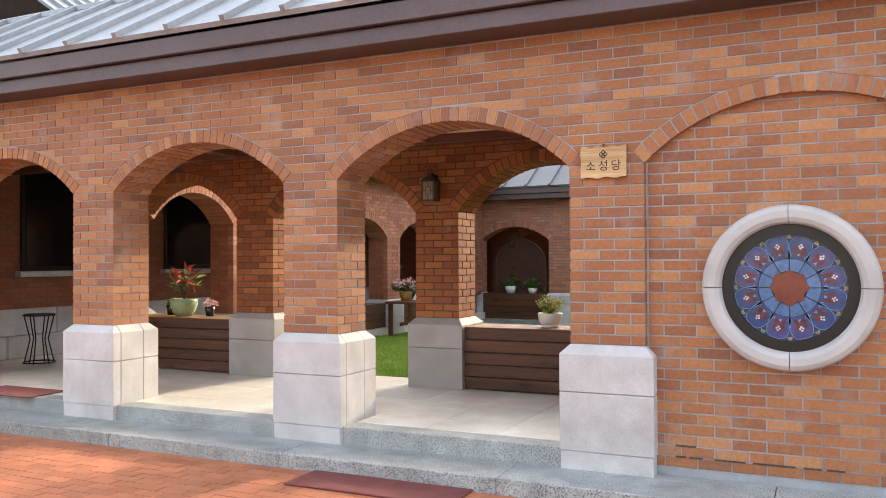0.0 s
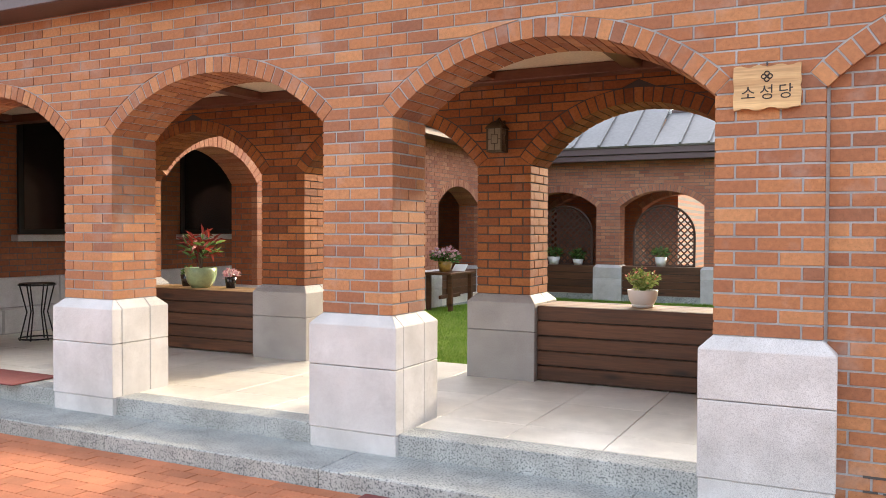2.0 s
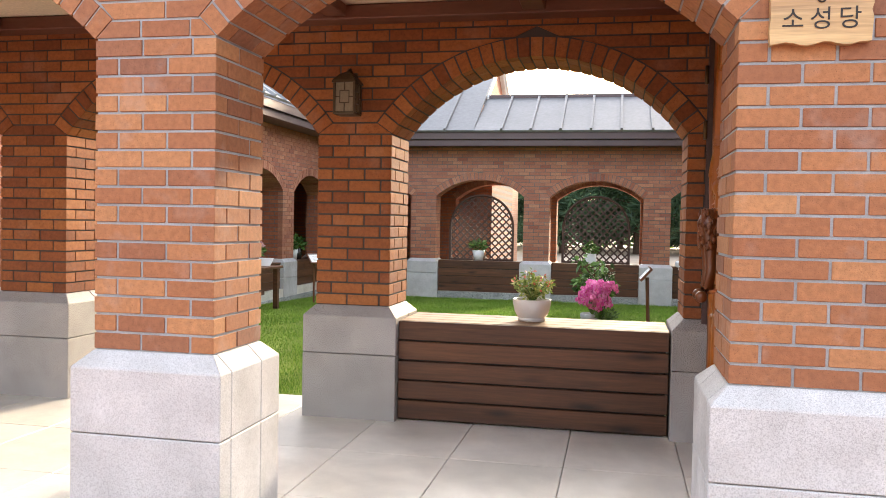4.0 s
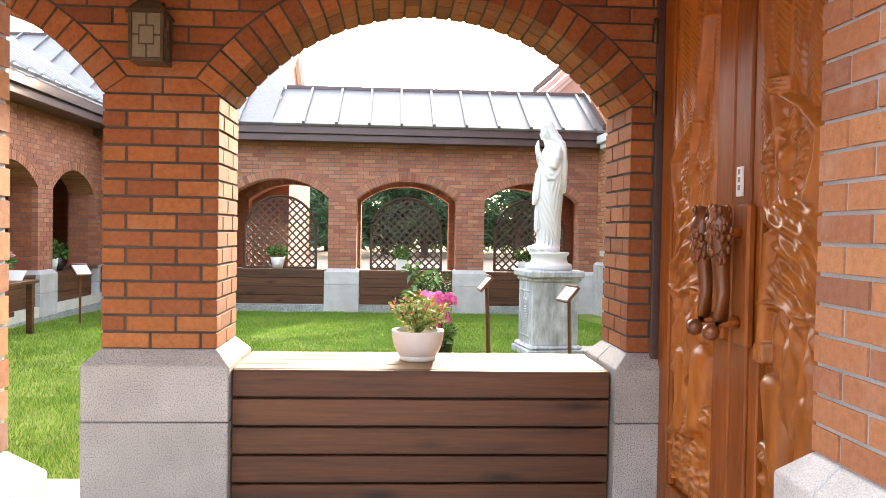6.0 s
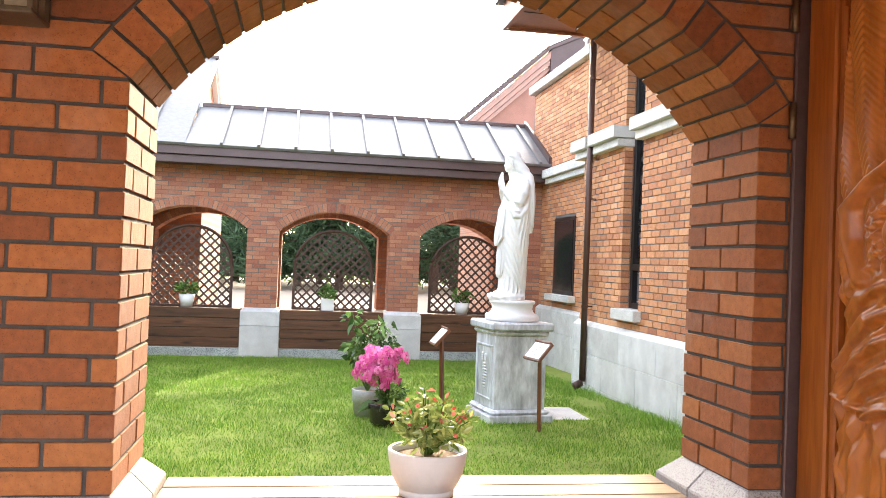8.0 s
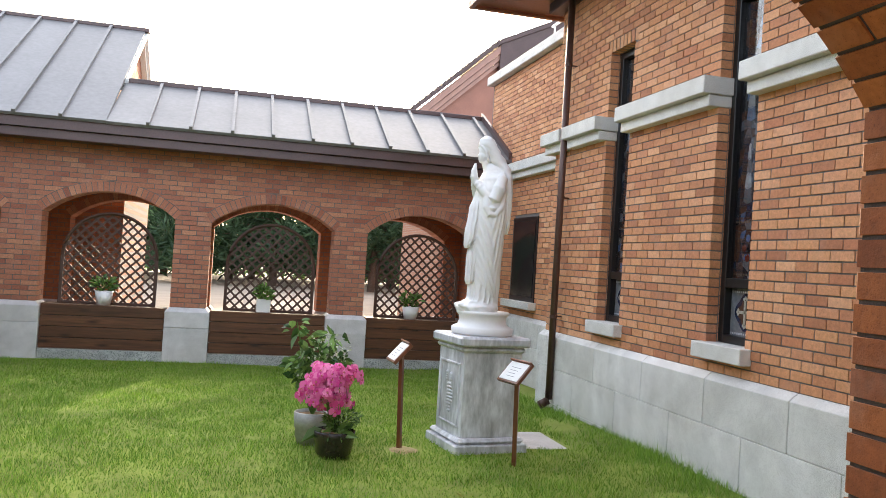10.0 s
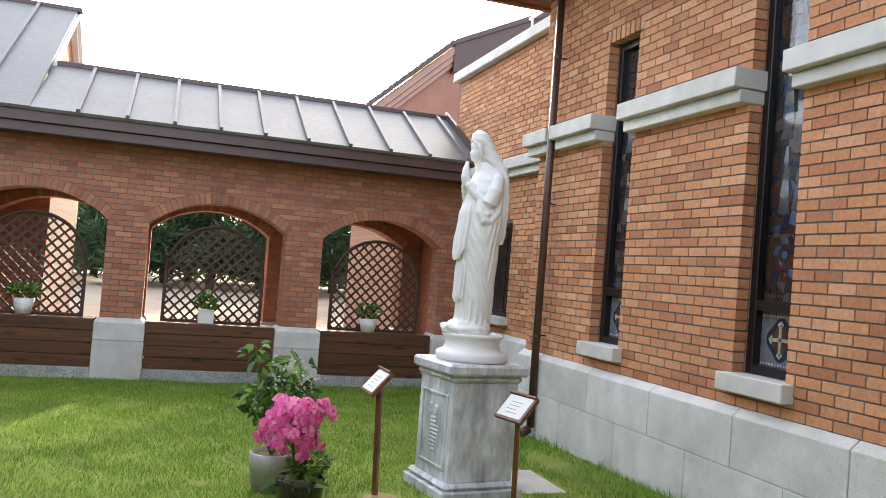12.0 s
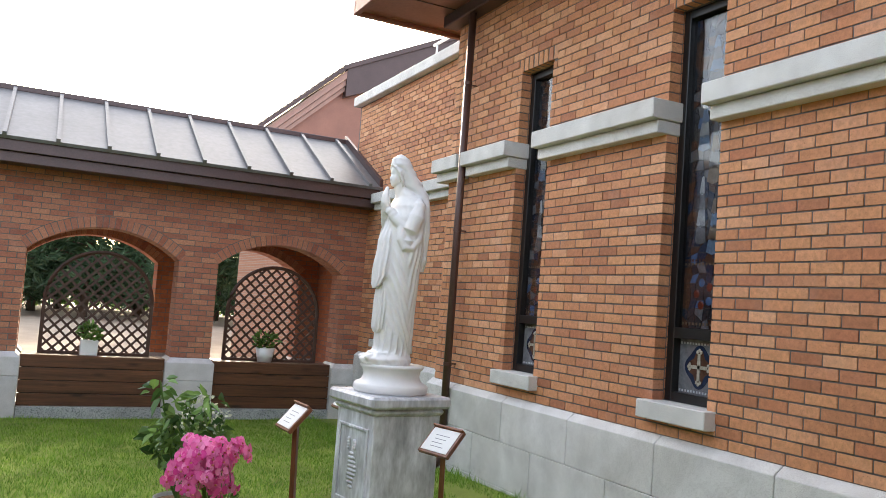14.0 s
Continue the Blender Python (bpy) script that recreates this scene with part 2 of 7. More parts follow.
M_GREY_POT = plain("silvery_ribbed_pot", (0.4, 0.41, 0.4), 0.4, 0.15, 9, 40, 0.1, 0.2)
M_GREEN_POT = plain("green_glazed_pot", (0.3, 0.38, 0.2), 0.25, 0.2, 7, 40, 0.05, coat=0.3)
M_YELLOW_POT = plain("ochre_glazed_pot", (0.45, 0.27, 0.05), 0.3, 0.2, 7, 40, 0.05, coat=0.3)
M_DARK_POT = plain("black_glazed_pot", (0.022, 0.018, 0.017), 0.25, 0.2, 7, 40, 0.05, coat=0.3)
M_SOIL = plain("potting_bark", (0.2, 0.12, 0.06), 0.95, 0.4, 30, 160, 0.9)
M_LAWN = plain("lawn_soil_and_turf", (0.2, 0.25, 0.035), 0.95, 0.35, 2.0, 70, 0.8)
M_GRASS = leafy("grass_blades", (0.1, 0.235, 0.022), (0.34, 0.5, 0.08), 0.55, 0.45)
M_DRYGRASS = plain("dry_turf", (0.36, 0.27, 0.13), 0.95, 0.3, 14, 90, 0.7)
M_LEAF = leafy("green_leaf", (0.04, 0.1, 0.02), (0.14, 0.26, 0.05))
M_LEAF_VARIEGATED = leafy("variegated_leaf", (0.14, 0.23, 0.04), (0.5, 0.54, 0.2))
M_LEAF_BUSH = leafy("bush_leaf", (0.03, 0.085, 0.02), (0.26, 0.42, 0.12), 0.36)
M_LEAF_CROTON = leafy("croton_leaf", (0.06, 0.012, 0.01), (0.4, 0.05, 0.035))
M_PINK = leafy("pink_orchid_petal", (0.78, 0.05, 0.36), (1.0, 0.36, 0.68), 0.5, 0.3)
M_PALE_PINK = leafy("pale_pink_petal", (0.5, 0.2, 0.26), (0.8, 0.6, 0.62))
M_RED = leafy("small_red_petal", (0.5, 0.06, 0.05), (0.75, 0.3, 0.24))
M_WHITE_PETAL = leafy("white_petal", (0.6, 0.62, 0.5), (0.8, 0.8, 0.7))
M_PINE = leafy("pine_needles", (0.03, 0.065, 0.03), (0.09, 0.155, 0.07), 0.6, 0.3)
M_BARK = plain("pine_bark", (0.1, 0.065, 0.045), 0.95, 0.3, 9, 60, 0.8)
M_SKY_BLOCKER = plain("sky_blocker_grey", (0.3, 0.315, 0.33), 0.9, 0.15, 1.5, 60, 0.3)
M_SAND = plain("sandy_yard", (0.35, 0.275, 0.205), 0.95, 0.15, 1.0, 60, 0.4)
M_MAT = plain("red_brown_mat", (0.2, 0.055, 0.05), 0.95, 0.15, 8, 220, 0.8)
M_PAVER = plain("orange_clay_paver", (0.46, 0.165, 0.08), 0.75, 0.2, 3, 120, 0.2, pieces=0.14)
M_PAVER_JOINT = plain("paver_sand_joint", (0.34, 0.15, 0.085), 0.95, 0.2, 6, 150, 0.4)
M_PAPER = plain("white_card", (0.8, 0.79, 0.76), 0.5, 0.03, 6, 60, 0.02, grain=0.05)
M_INK = plain("grey_ink", (0.22, 0.22, 0.24), 0.6, 0.1, 6, 60, 0.02)
M_CARVED_INK = plain("burnt_letter", (0.025, 0.017, 0.012), 0.6, 0.1, 6, 60, 0.05)
M_DARK_PANE = plain("dark_window_pane", (0.012, 0.012, 0.014), 0.12, 0.1, 2, 40, 0.0)
M_LEAD = plain("lead_came", (0.025, 0.026, 0.03), 0.45, 0.1, 6, 60, 0.05, 0.4)
M_STEEL = plain("pale_steel", (0.6, 0.6, 0.6), 0.35, 0.1, 6, 60, 0.05, 0.7)
M_PIPE = plain("brown_downpipe", (0.1, 0.055, 0.045), 0.4, 0.15, 4, 60, 0.05, 0.3)


def glass_colour(name, col):
    return plain(name, tuple(0.82 * c for c in col), 0.12, 0.35, 16, 60, 0.04, coat=0.3)


G_BLUE, G_PALE, G_RED = glass_colour("blue_glass", (0.035, 0.07, 0.22)), glass_colour("pale_blue_glass", (0.09, 0.18, 0.38)), glass_colour("red_glass", (0.2, 0.035, 0.02))
G_VIOLET, G_YELLOW, G_WHITE = glass_colour("violet_glass", (0.07, 0.075, 0.23)), glass_colour("yellow_green_glass", (0.35, 0.33, 0.12)), glass_colour("white_glass", (0.62, 0.66, 0.7))
G_DARK, G_GREY = glass_colour("dark_glass", (0.035, 0.035, 0.045)), glass_colour("grey_glass", (0.2, 0.21, 0.23))
G_BROWN = glass_colour("brown_glass", (0.1, 0.05, 0.032))
G_NIGHT, G_TAN, G_ICE = glass_colour("deep_blue_glass", (0.018, 0.032, 0.07)), glass_colour("tan_glass", (0.24, 0.18, 0.12)), glass_colour("ice_blue_glass", (0.2, 0.32, 0.5))
G_CREAM = glass_colour("cream_glass", (0.46, 0.43, 0.35))


# ---- builders ----
def part(name, bm, material, parent=None, label="", smooth=False):
    me = bpy.data.meshes.new(name)
    bmesh.ops.recalc_face_normals(bm, faces=bm.faces)
    bm.to_mesh(me)
    bm.free()
    me.materials.append(material)
    if smooth:
        me.polygons.foreach_set("use_smooth", [True] * len(me.polygons))
    ob = new(name, me)
    if parent is not None:
        ob.parent = parent
    if label:
        ob["label"] = label
    return ob


def thing(name, label, category, group="", kind="", at=(0, 0, 0), turn=0.0):
    ob = new(name)
    ob.matrix_world = pose(*at, 0, 0, turn)
    return tagged(ob, label, category, group, kind)


def box(bm, x0, x1, y0, y1, z0, z1, bev=0.0):
    vs = [bm.verts.new(p) for p in ((x0, y0, z0), (x1, y0, z0), (x1, y1, z0), (x0, y1, z0), (x0, y0, z1), (x1, y0, z1), (x1, y1, z1), (x0, y1, z1))]
    fs = [bm.faces.new([vs[i] for i in q]) for q in ((3, 2, 1, 0), (4, 5, 6, 7), (0, 1, 5, 4), (1, 2, 6, 5), (2, 3, 7, 6), (3, 0, 4, 7))]
    if bev:
        es = {e for f in fs for e in f.edges}
        bmesh.ops.bevel(bm, geom=list(es), offset=bev, segments=1, affect="EDGES")
    return vs


def boxed(*a):
    bm = bmesh.new()
    box(bm, *a)
    return bm


def lathe(bm, profile, n=28, at=(0, 0, 0), cap=True):
    rings = []
    for r, z in profile:
        rings.append([bm.verts.new((at[0] + r * math.cos(2 * math.pi * i / n), at[1] + r * math.sin(2 * math.pi * i / n), at[2] + z)) for i in range(n)])
    for a, b in zip(rings, rings[1:]):
        for i in range(n):
            bm.faces.new((a[i], a[(i + 1) % n], b[(i + 1) % n], b[i]))
    if cap:
        bm.faces.new(rings[0][::-1])
        bm.faces.new(rings[-1])
    return bm


def tube(bm, pts, radii, n=8):
    pts = [Vector(p) for p in pts]
    if not hasattr(radii, "__len__"):
        radii = [radii] * len(pts)
    rings = []
    for i, p in enumerate(pts):
        d = (pts[min(i + 1, len(pts) - 1)] - pts[max(i - 1, 0)]).normalized()
        a = d.cross(Vector((0, 0, 1)) if abs(d.z) < 0.95 else Vector((1, 0, 0))).normalized()
        b = d.cross(a)
        rings.append([bm.verts.new(p + radii[i] * (math.cos(2 * math.pi * k / n) * a + math.sin(2 * math.pi * k / n) * b)) for k in range(n)])
    for r, s in zip(rings, rings[1:]):
        for k in range(n):
            bm.faces.new((r[k], r[(k + 1) % n], s[(k + 1) % n], s[k]))
    bm.faces.new(rings[0][::-1])
    bm.faces.new(rings[-1])
    return bm


def prism(bm, poly, d0, d1, frame_of):
    """A polygon in (u, z), extruded in depth from d0 to d1; frame_of(u, d, z) gives the place."""
    a = [bm.verts.new(frame_of(u, d0, z)) for u, z in poly]
    b = [bm.verts.new(frame_of(u, d1, z)) for u, z in poly]
    n = len(poly)
    bm.faces.new(a)
    bm.faces.new(b[::-1])
    for i in range(n):
        bm.faces.new((a[i], b[i], b[(i + 1) % n], a[(i + 1) % n]))


# ---- brickwork: each brick is a solid; the core behind the faces is mortar ----
COURSE, LONG, JOINT = 0.0685, 0.2, 0.01
rng = random.Random(7)


class Arch:
    """A segmental arch in a wall: centre, half width, spring height, rise, ring depth and the opening's foot."""
    def __init__(self, uc, w, zs, rise, ring, zb=-9.0):
        self.uc, self.w, self.zs, self.rise, self.ring, self.zb = uc, w, zs, rise, ring, zb
        self.r = (w * w + rise * rise) / (2 * rise)
        self.zc = zs + rise - self.r
        self.half = math.asin(w / self.r)

    def out(self, z):
        """Half width kept free of wall bricks at height z."""
        if z < self.zb:
            return 0.0
        ro = self.r + self.ring + JOINT
        wk, zk = self.w * ro / self.r, self.zc + (self.zs - self.zc) * ro / self.r
        if z <= self.zs:
            return self.w
        if z <= zk:
            return self.w + (wk - self.w) * (z - self.zs) / (zk - self.zs)
        h = ro * ro - (z - self.zc) ** 2
        return math.sqrt(h) if h > 0 and z < self.zc + ro else 0.0

    def under(self, u, extra=0.0):
        h = (self.r + extra) ** 2 - (u - self.uc) ** 2
        return self.zc + math.sqrt(max(h, 0))


def courses(u0, u1, z0, z1, arches, h=COURSE, phase=0, holes=()):
    """Bricks of a wall face as (four (u, z) corners, upright?, depth)."""
    out = []
    n = int(round((z1 - z0) / h))
    for i in range(n):
        a, b = z0 + i * h + JOINT / 2, z0 + (i + 1) * h - JOINT / 2
        cuts = []
        for k in arches:
            ha, hb = k.out(a), k.out(b)
            if ha > 0:
                cuts.append((k.uc - ha, k.uc - max(hb, 0.0), k.uc + ha, k.uc + max(hb, 0.0)))
        for hu0, hu1, hz0, hz1 in holes:
            if b > hz0 and a < hz1:
                cuts.append((hu0, hu0, hu1, hu1))
        cuts.sort()
        spans, la, lb = [], u0, u0
        for ca, cb, da, db in cuts:
            if ca > la + 0.02:
                spans.append((la, lb, ca, cb))
            la, lb = da, db
        if u1 > la + 0.02:
            spans.append((la, lb, u1, u1))
        for la, lb, ra, rb in spans:
            lo, hi = max(la, lb), min(ra, rb)
            upright = abs(la - lb) < 1e-4 and abs(ra - rb) < 1e-4 and ra - la < 0.8
            off = la if upright else 0.0
            shift = LONG / 2 if (i + phase) % 2 else 0.0
            js = [off + shift + LONG * k for k in range(int((lo - off) / LONG) - 2, int((hi - off) / LONG) + 3)]
            js = [j for j in js if lo + 0.05 < j < hi - 0.03]
            edges = [(la, lb)] + [(j, j) for j in js] + [(ra + JOINT, rb + JOINT)]
            for (pa, pb), (qa, qb) in zip(edges, edges[1:]):
                wdt = min(qa - pa, qb - pb) - JOINT
                if max(qa - pa, qb - pb) - JOINT < 0.02:
                    continue
                out.append((((pa, a), (qa - JOINT, a), (max(qb - JOINT, pb + 0.004), b), (pb, b)), abs(pa - pb) < 1e-4 and abs(qa - qb) < 1e-4, 0.19 if upright and wdt < 0.12 else 0.09))
    return out


def voussoirs(k, pitch=0.0685):
    n = max(3, int(round(2 * k.half * k.r / pitch)))
    out = []
    for i in range(n):
        t0, t1 = -k.half + 2 * k.half * i / n, -k.half + 2 * k.half * (i + 1) / n
        q = []
        for r, t in ((k.r, t0), (k.r, t1), (k.r + k.ring, t1), (k.r + k.ring, t0)):
            g = JOINT / 2 / r
            t = t + g if t == t0 else t - g
            q.append((k.uc + r * math.sin(t), k.zc + r * math.cos(t)))
        out.append(q)
    return out


class Pile:
    """Collects bricks: those inside the near stretch become objects of their own, the rest one mesh."""
    def __init__(self, parent, material, near=None, limit=300):
        self.parent, self.material, self.near, self.limit = parent, material, near, limit
        self.v, self.f, self.single = [], [], []

    def add(self, frame_of, quad, d0, d1, rect):
        j = rng.uniform(-0.0015, 0.0015)
        if rect and self.near and len(self.single) < self.limit:
            uc, zc = (quad[0][0] + quad[1][0]) / 2, (quad[0][1] + quad[2][1]) / 2
            c = Vector(frame_of(uc, (d0 + d1) / 2 + j, zc))
            if self.near(c):
                eu = Vector(frame_of(1, 0, 0)) - Vector(frame_of(0, 0, 0))
                ed = Vector(frame_of(0, 1, 0)) - Vector(frame_of(0, 0, 0))
                ez = Vector(frame_of(0, 0, 1)) - Vector(frame_of(0, 0, 0))
                m = Matrix.Identity(4)
                m.col[0] = (*(eu * (quad[1][0] - quad[0][0])), 0)
                m.col[1] = (*(ed * (d1 - d0)), 0)
                m.col[2] = (*(ez * (quad[2][1] - quad[0][1])), 0)
                m.col[3] = (*c, 1)
                self.single.append(m)
                return
        n = len(self.v)
        for d in (d0 + j, d1 + j):
            self.v += [tuple(frame_of(u, d, z)) for u, z in quad]
        self.f += [(n, n + 1, n + 2, n + 3), (n + 7, n + 6, n + 5, n + 4)] + [(n + i, n + 4 + i, n + 4 + (i + 1) % 4, n + (i + 1) % 4) for i in range(4)]

    def finish(self, name="brickwork"):
        if self.v:
            me = bpy.data.meshes.new(name)
            me.from_pydata(self.v, [], self.f)
            me.update()
            bm = bmesh.new()
            bm.from_mesh(me)
            bmesh.ops.recalc_face_normals(bm, faces=bm.faces)
            bm.to_mesh(me)
            bm.free()
            me.materials.append(self.material)
            ob = new(name, me)
            ob.parent = self.parent
            ob["kind"] = "stuff"
        if self.single:
            bm = bmesh.new()
            box(bm, -0.5, 0.5, -0.5, 0.5, -0.5, 0.5)
            bmesh.ops.bevel(bm, geom=list(bm.edges), offset=0.022, segments=1, affect="EDGES")
            bmesh.ops.recalc_face_normals(bm, faces=bm.faces)
            me = bpy.data.meshes.new("brick")
            bm.to_mesh(me)
            bm.free()
            me.materials.append(self.material)
            for m in self.single:
                ob = new("brick", me)
                ob.parent = self.parent
                ob.matrix_basis = m


def core_mesh(u0, u1, z0, z1, arches, d0, d1, frame_of, foot=None):
    """The mortar body with its arched openings cut through."""
    bm = bmesh.new()
    e = 0.006
    us = {u0, u1}
    for k in arches:
        us |= {k.uc - k.w - e, k.uc + k.w + e}
        us |= {k.uc + (k.w + e) * math.sin(math.pi / 2 * s / 12) for s in range(-12, 13)}
    us = sorted(us)
    us = [a for a, b in zip(us, us[1:] + [9e9]) if b - a > 1e-5]
    for a, b in zip(us, us[1:]):
        k = next((k for k in arches if abs((a + b) / 2 - k.uc) < k.w + e), None)
        za = zb = z0
        if k:
            za, zb = k.under(a, e), k.under(b, e)
            if k.zb > z0:
                prism(bm, [(a, z0), (b, z0), (b, k.zb), (a, k.zb)], d0, d1, frame_of)
        if z1 > max(za, zb):
            prism(bm, [(a, za), (b, zb), (b, z1), (a, z1)], d0, d1, frame_of)
    return bm


def chamfered_base(parent, x0, x1, y0, y1, z0, z1, material, joints_y=(), zj=None, over=0.06, skip=()):
    """A pier's stone foot of separate blocks, chamfered at the top all round."""
    zs = [z0] + ([zj] if zj else []) + [z1]
    ys = [y0 - over] + list(joints_y) + [y1 + over]
    for za, zb in zip(zs, zs[1:]):
        for ya, yb in zip(ys, ys[1:]):
            bm = bmesh.new()
            g = 0.002
            top = zb == z1
            zt = zb - (0.06 if top else g)
            vs = box(bm, x0 - over, x1 + over, ya + (g if ya != ys[0] else 0), yb - (g if yb != ys[-1] else 0), za + g, zt, 0.0)
            if top:
                q = [bm.verts.new(p) for p in ((x0, max(ya + g, y0), zb), (x1, max(ya + g, y0), zb), (x1, min(yb - g, y1), zb), (x0, min(yb - g, y1), zb))]
                cap = next(f for f in bm.faces if all(abs(v.co.z - zt) < 1e-6 for v in f.verts))
                bm.faces.remove(cap)
                bm.faces.new(q)
                for i in range(4):
                    bm.faces.new((vs[4 + i], vs[4 + (i + 1) % 4], q[(i + 1) % 4], q[i]))
            bmesh.ops.bevel(bm, geom=list(bm.edges), offset=0.004, segments=1, affect="EDGES")
            part("stone", bm, material, parent)


def fx(y0):
    """Face towards -y at y0, u along x."""
    return lambda u, d, z: (u, y0 + d, z)


def fxp(x0):
    """Face towards +x at x0, u along y."""
    return lambda u, d, z: (x0 - d, u, z)


def fxm(x0):
    """Face towards -x at x0, u along y."""
    return lambda u, d, z: (x0 + d, u, z)


def jambs(pile, x0, x1, y0, y1, z0, n, left=True, right=True, h=COURSE, phase=0):
    """The bricks in the two sides of a pier, bonded with its front."""
    for i in range(n):
        a, b = z0 + i * h + JOINT / 2, z0 + (i + 1) * h - JOINT / 2
        odd = (i + phase) % 2
        for use, face, start in ((left, fxm(x0), 0.2 if odd else 0.1), (right, fxp(x1), 0.1 if odd else 0.2)):
            u = y0 + start
            while use and u < y1 - 0.03:
                e = min(u + 0.19, y1)
                if y1 - e < 0.03:
                    e = y1
                pile.add(face, ((u, a), (e, a), (e, b), (u, b)), 0.0, 0.09, True)
                u = e + JOINT


def ring_bricks(pile, k, y0, y1, frame_of):
    for i, q in enumerate(voussoirs(k)):
        cut = [0.0, 0.195, y1 - y0] if i % 2 else [0.0, 0.095, 0.295, y1 - y0]
        for a, b in zip(cut, cut[1:]):
            pile.add(frame_of, q, a, b - JOINT if b < y1 - y0 else b, False)


def seam_roof(parent, p_eave0, p_eave1, up, seams, material, thick=0.04):
    """A standing-seam roof slope: eave from p_eave0 to p_eave1, up: the vector to the ridge."""
    a, b, up = Vector(p_eave0), Vector(p_eave1), Vector(up)
    nrm = (b - a).cross(up).normalized()
    if nrm.z < 0:
        nrm = -nrm
    w = (b - a).normalized()
    length = (b - a).length
    edges = [0.0] + list(seams) + [length]
    for s, t in zip(edges, edges[1:]):
        if t - s < 0.02:
            continue
        bm = bmesh.new()
        q = [a + w * s, a + w * t, a + w * t + up, a + w * s + up]
        v0, v1 = [bm.verts.new(p) for p in q], [bm.verts.new(p + nrm * thick) for p in q]
        bm.faces.new(v0), bm.faces.new(v1)
        for i in range(4):
            bm.faces.new((v0[i], v0[(i + 1) % 4], v1[(i + 1) % 4], v1[i]))
        part("roof_panel", bm, material, parent)
    for s in seams:
        bm = bmesh.new()
        c = a + w * s
        q = [c - w * 0.022 - up.normalized() * 0.02, c + w * 0.022 - up.normalized() * 0.02, c + w * 0.022 + up, c - w * 0.022 + up]
        v0, v1 = [bm.verts.new(p + nrm * thick) for p in q], [bm.verts.new(p + nrm * (thick + 0.045)) for p in q]
        bm.faces.new(v0), bm.faces.new(v1)
        for i in range(4):
            bm.faces.new((v0[i], v0[(i + 1) % 4], v1[(i + 1) % 4], v1[i]))
        part("seam", bm, material, parent)

# ---- ground ----
bm = bmesh.new()
bmesh.ops.create_grid(bm, x_segments=24, y_segments=24, size=600)
ground = part("ground", bm, M_SAND)
ground.location.z = -0.34
tagged(ground, "pale sandy ground that runs out to the horizon", "ground", kind="structure")


def lawn_z(x, y):
    return 0.02 - max(0.0, y - 7.0) * 0.031 + 0.05 * max(0.0, x - 1.3) * (1 if y < 10 else 0.3) + 0.015 * noise.noise((x * 0.7, y * 0.7, 0))


bm = bmesh.new()
NX, NY = 34, 42
grid = [[bm.verts.new((-5.9 + 8.7 * i / NX, 2.44 + 10.5 * j / NY, lawn_z(-5.9 + 8.7 * i / NX, 2.44 + 10.5 * j / NY))) for i in range(NX + 1)] for j in range(NY + 1)]
for j in range(NY):
    for i in range(NX):
        bm.faces.new((grid[j][i], grid[j][i + 1], grid[j + 1][i + 1], grid[j + 1][i]))
tagged(part("lawn", bm, M_LAWN, smooth=True), "mown green courtyard lawn between the cloister wings", "lawn", kind="structure")

# grass blades: fine and tufted, longer along the church wall
gr = np.random.RandomState(5)
NB = 300000
by = 2.5 + 10.35 * gr.rand(NB) ** 1.2
bx = -5.8 + 7.85 * gr.rand(NB)
tuft = np.array([noise.noise((a * 2.3, b * 2.3, 3)) + 0.6 * noise.noise((a * 9, b * 9, 7)) for a, b in zip(bx, by)])
edge = np.clip((bx - 1.45) / 0.5, 0, 1)
bh = (0.014 + 0.026 * gr.rand(NB)) * np.clip(1.0 + 0.8 * tuft, 0.35, 2.0) * (1 + 1.9 * edge * gr.rand(NB))
bz = np.array([lawn_z(a, b) for a, b in zip(bx, by)])
bare = (np.hypot((bx - 0.06) / 0.17, (by - 6.98) / 0.13) < 0.75 + 0.4 * gr.rand(NB)) | (np.hypot((bx - 1.72) / 0.2, (by - 7.9) / 0.55) < 0.5 + 0.6 * gr.rand(NB))
bare |= (np.hypot((bx + 1.05) / 0.12, (by - 7.4) / 0.1) < 0.4 + 0.6 * gr.rand(NB))
keep = ~bare & ~((bx > 0.85) & (bx < 1.45) & (by > 7.0) & (by < 7.7))
bx, by, bz, bh = bx[keep], by[keep], bz[keep], bh[keep]
an = gr.rand(len(bx)) * 6.283
wx, wy = np.cos(an) * 0.0032, np.sin(an) * 0.0032
lean = (gr.rand(len(bx), 2) - 0.5) * bh[:, None] * 1.4
V = np.empty((len(bx), 3, 3))
V[:, 0] = np.stack([bx - wx, by - wy, bz - 0.004], 1)
V[:, 1] = np.stack([bx + wx, by + wy, bz - 0.004], 1)
V[:, 2] = np.stack([bx + lean[:, 0], by + lean[:, 1], bz + bh], 1)
me = bpy.data.meshes.new("grass")
me.vertices.add(len(bx) * 3)
me.vertices.foreach_set("co", V.ravel())
me.loops.add(len(bx) * 3)
me.loops.foreach_set("vertex_index", np.arange(len(bx) * 3, dtype=np.int32))
me.polygons.add(len(bx))
me.polygons.foreach_set("loop_start", np.arange(0, len(bx) * 3, 3, dtype=np.int32))
me.update(calc_edges=True)
me.materials.append(M_GRASS)
tagged(new("grass", me), "short green grass blades on the courtyard lawn", "grass", kind="stuff")

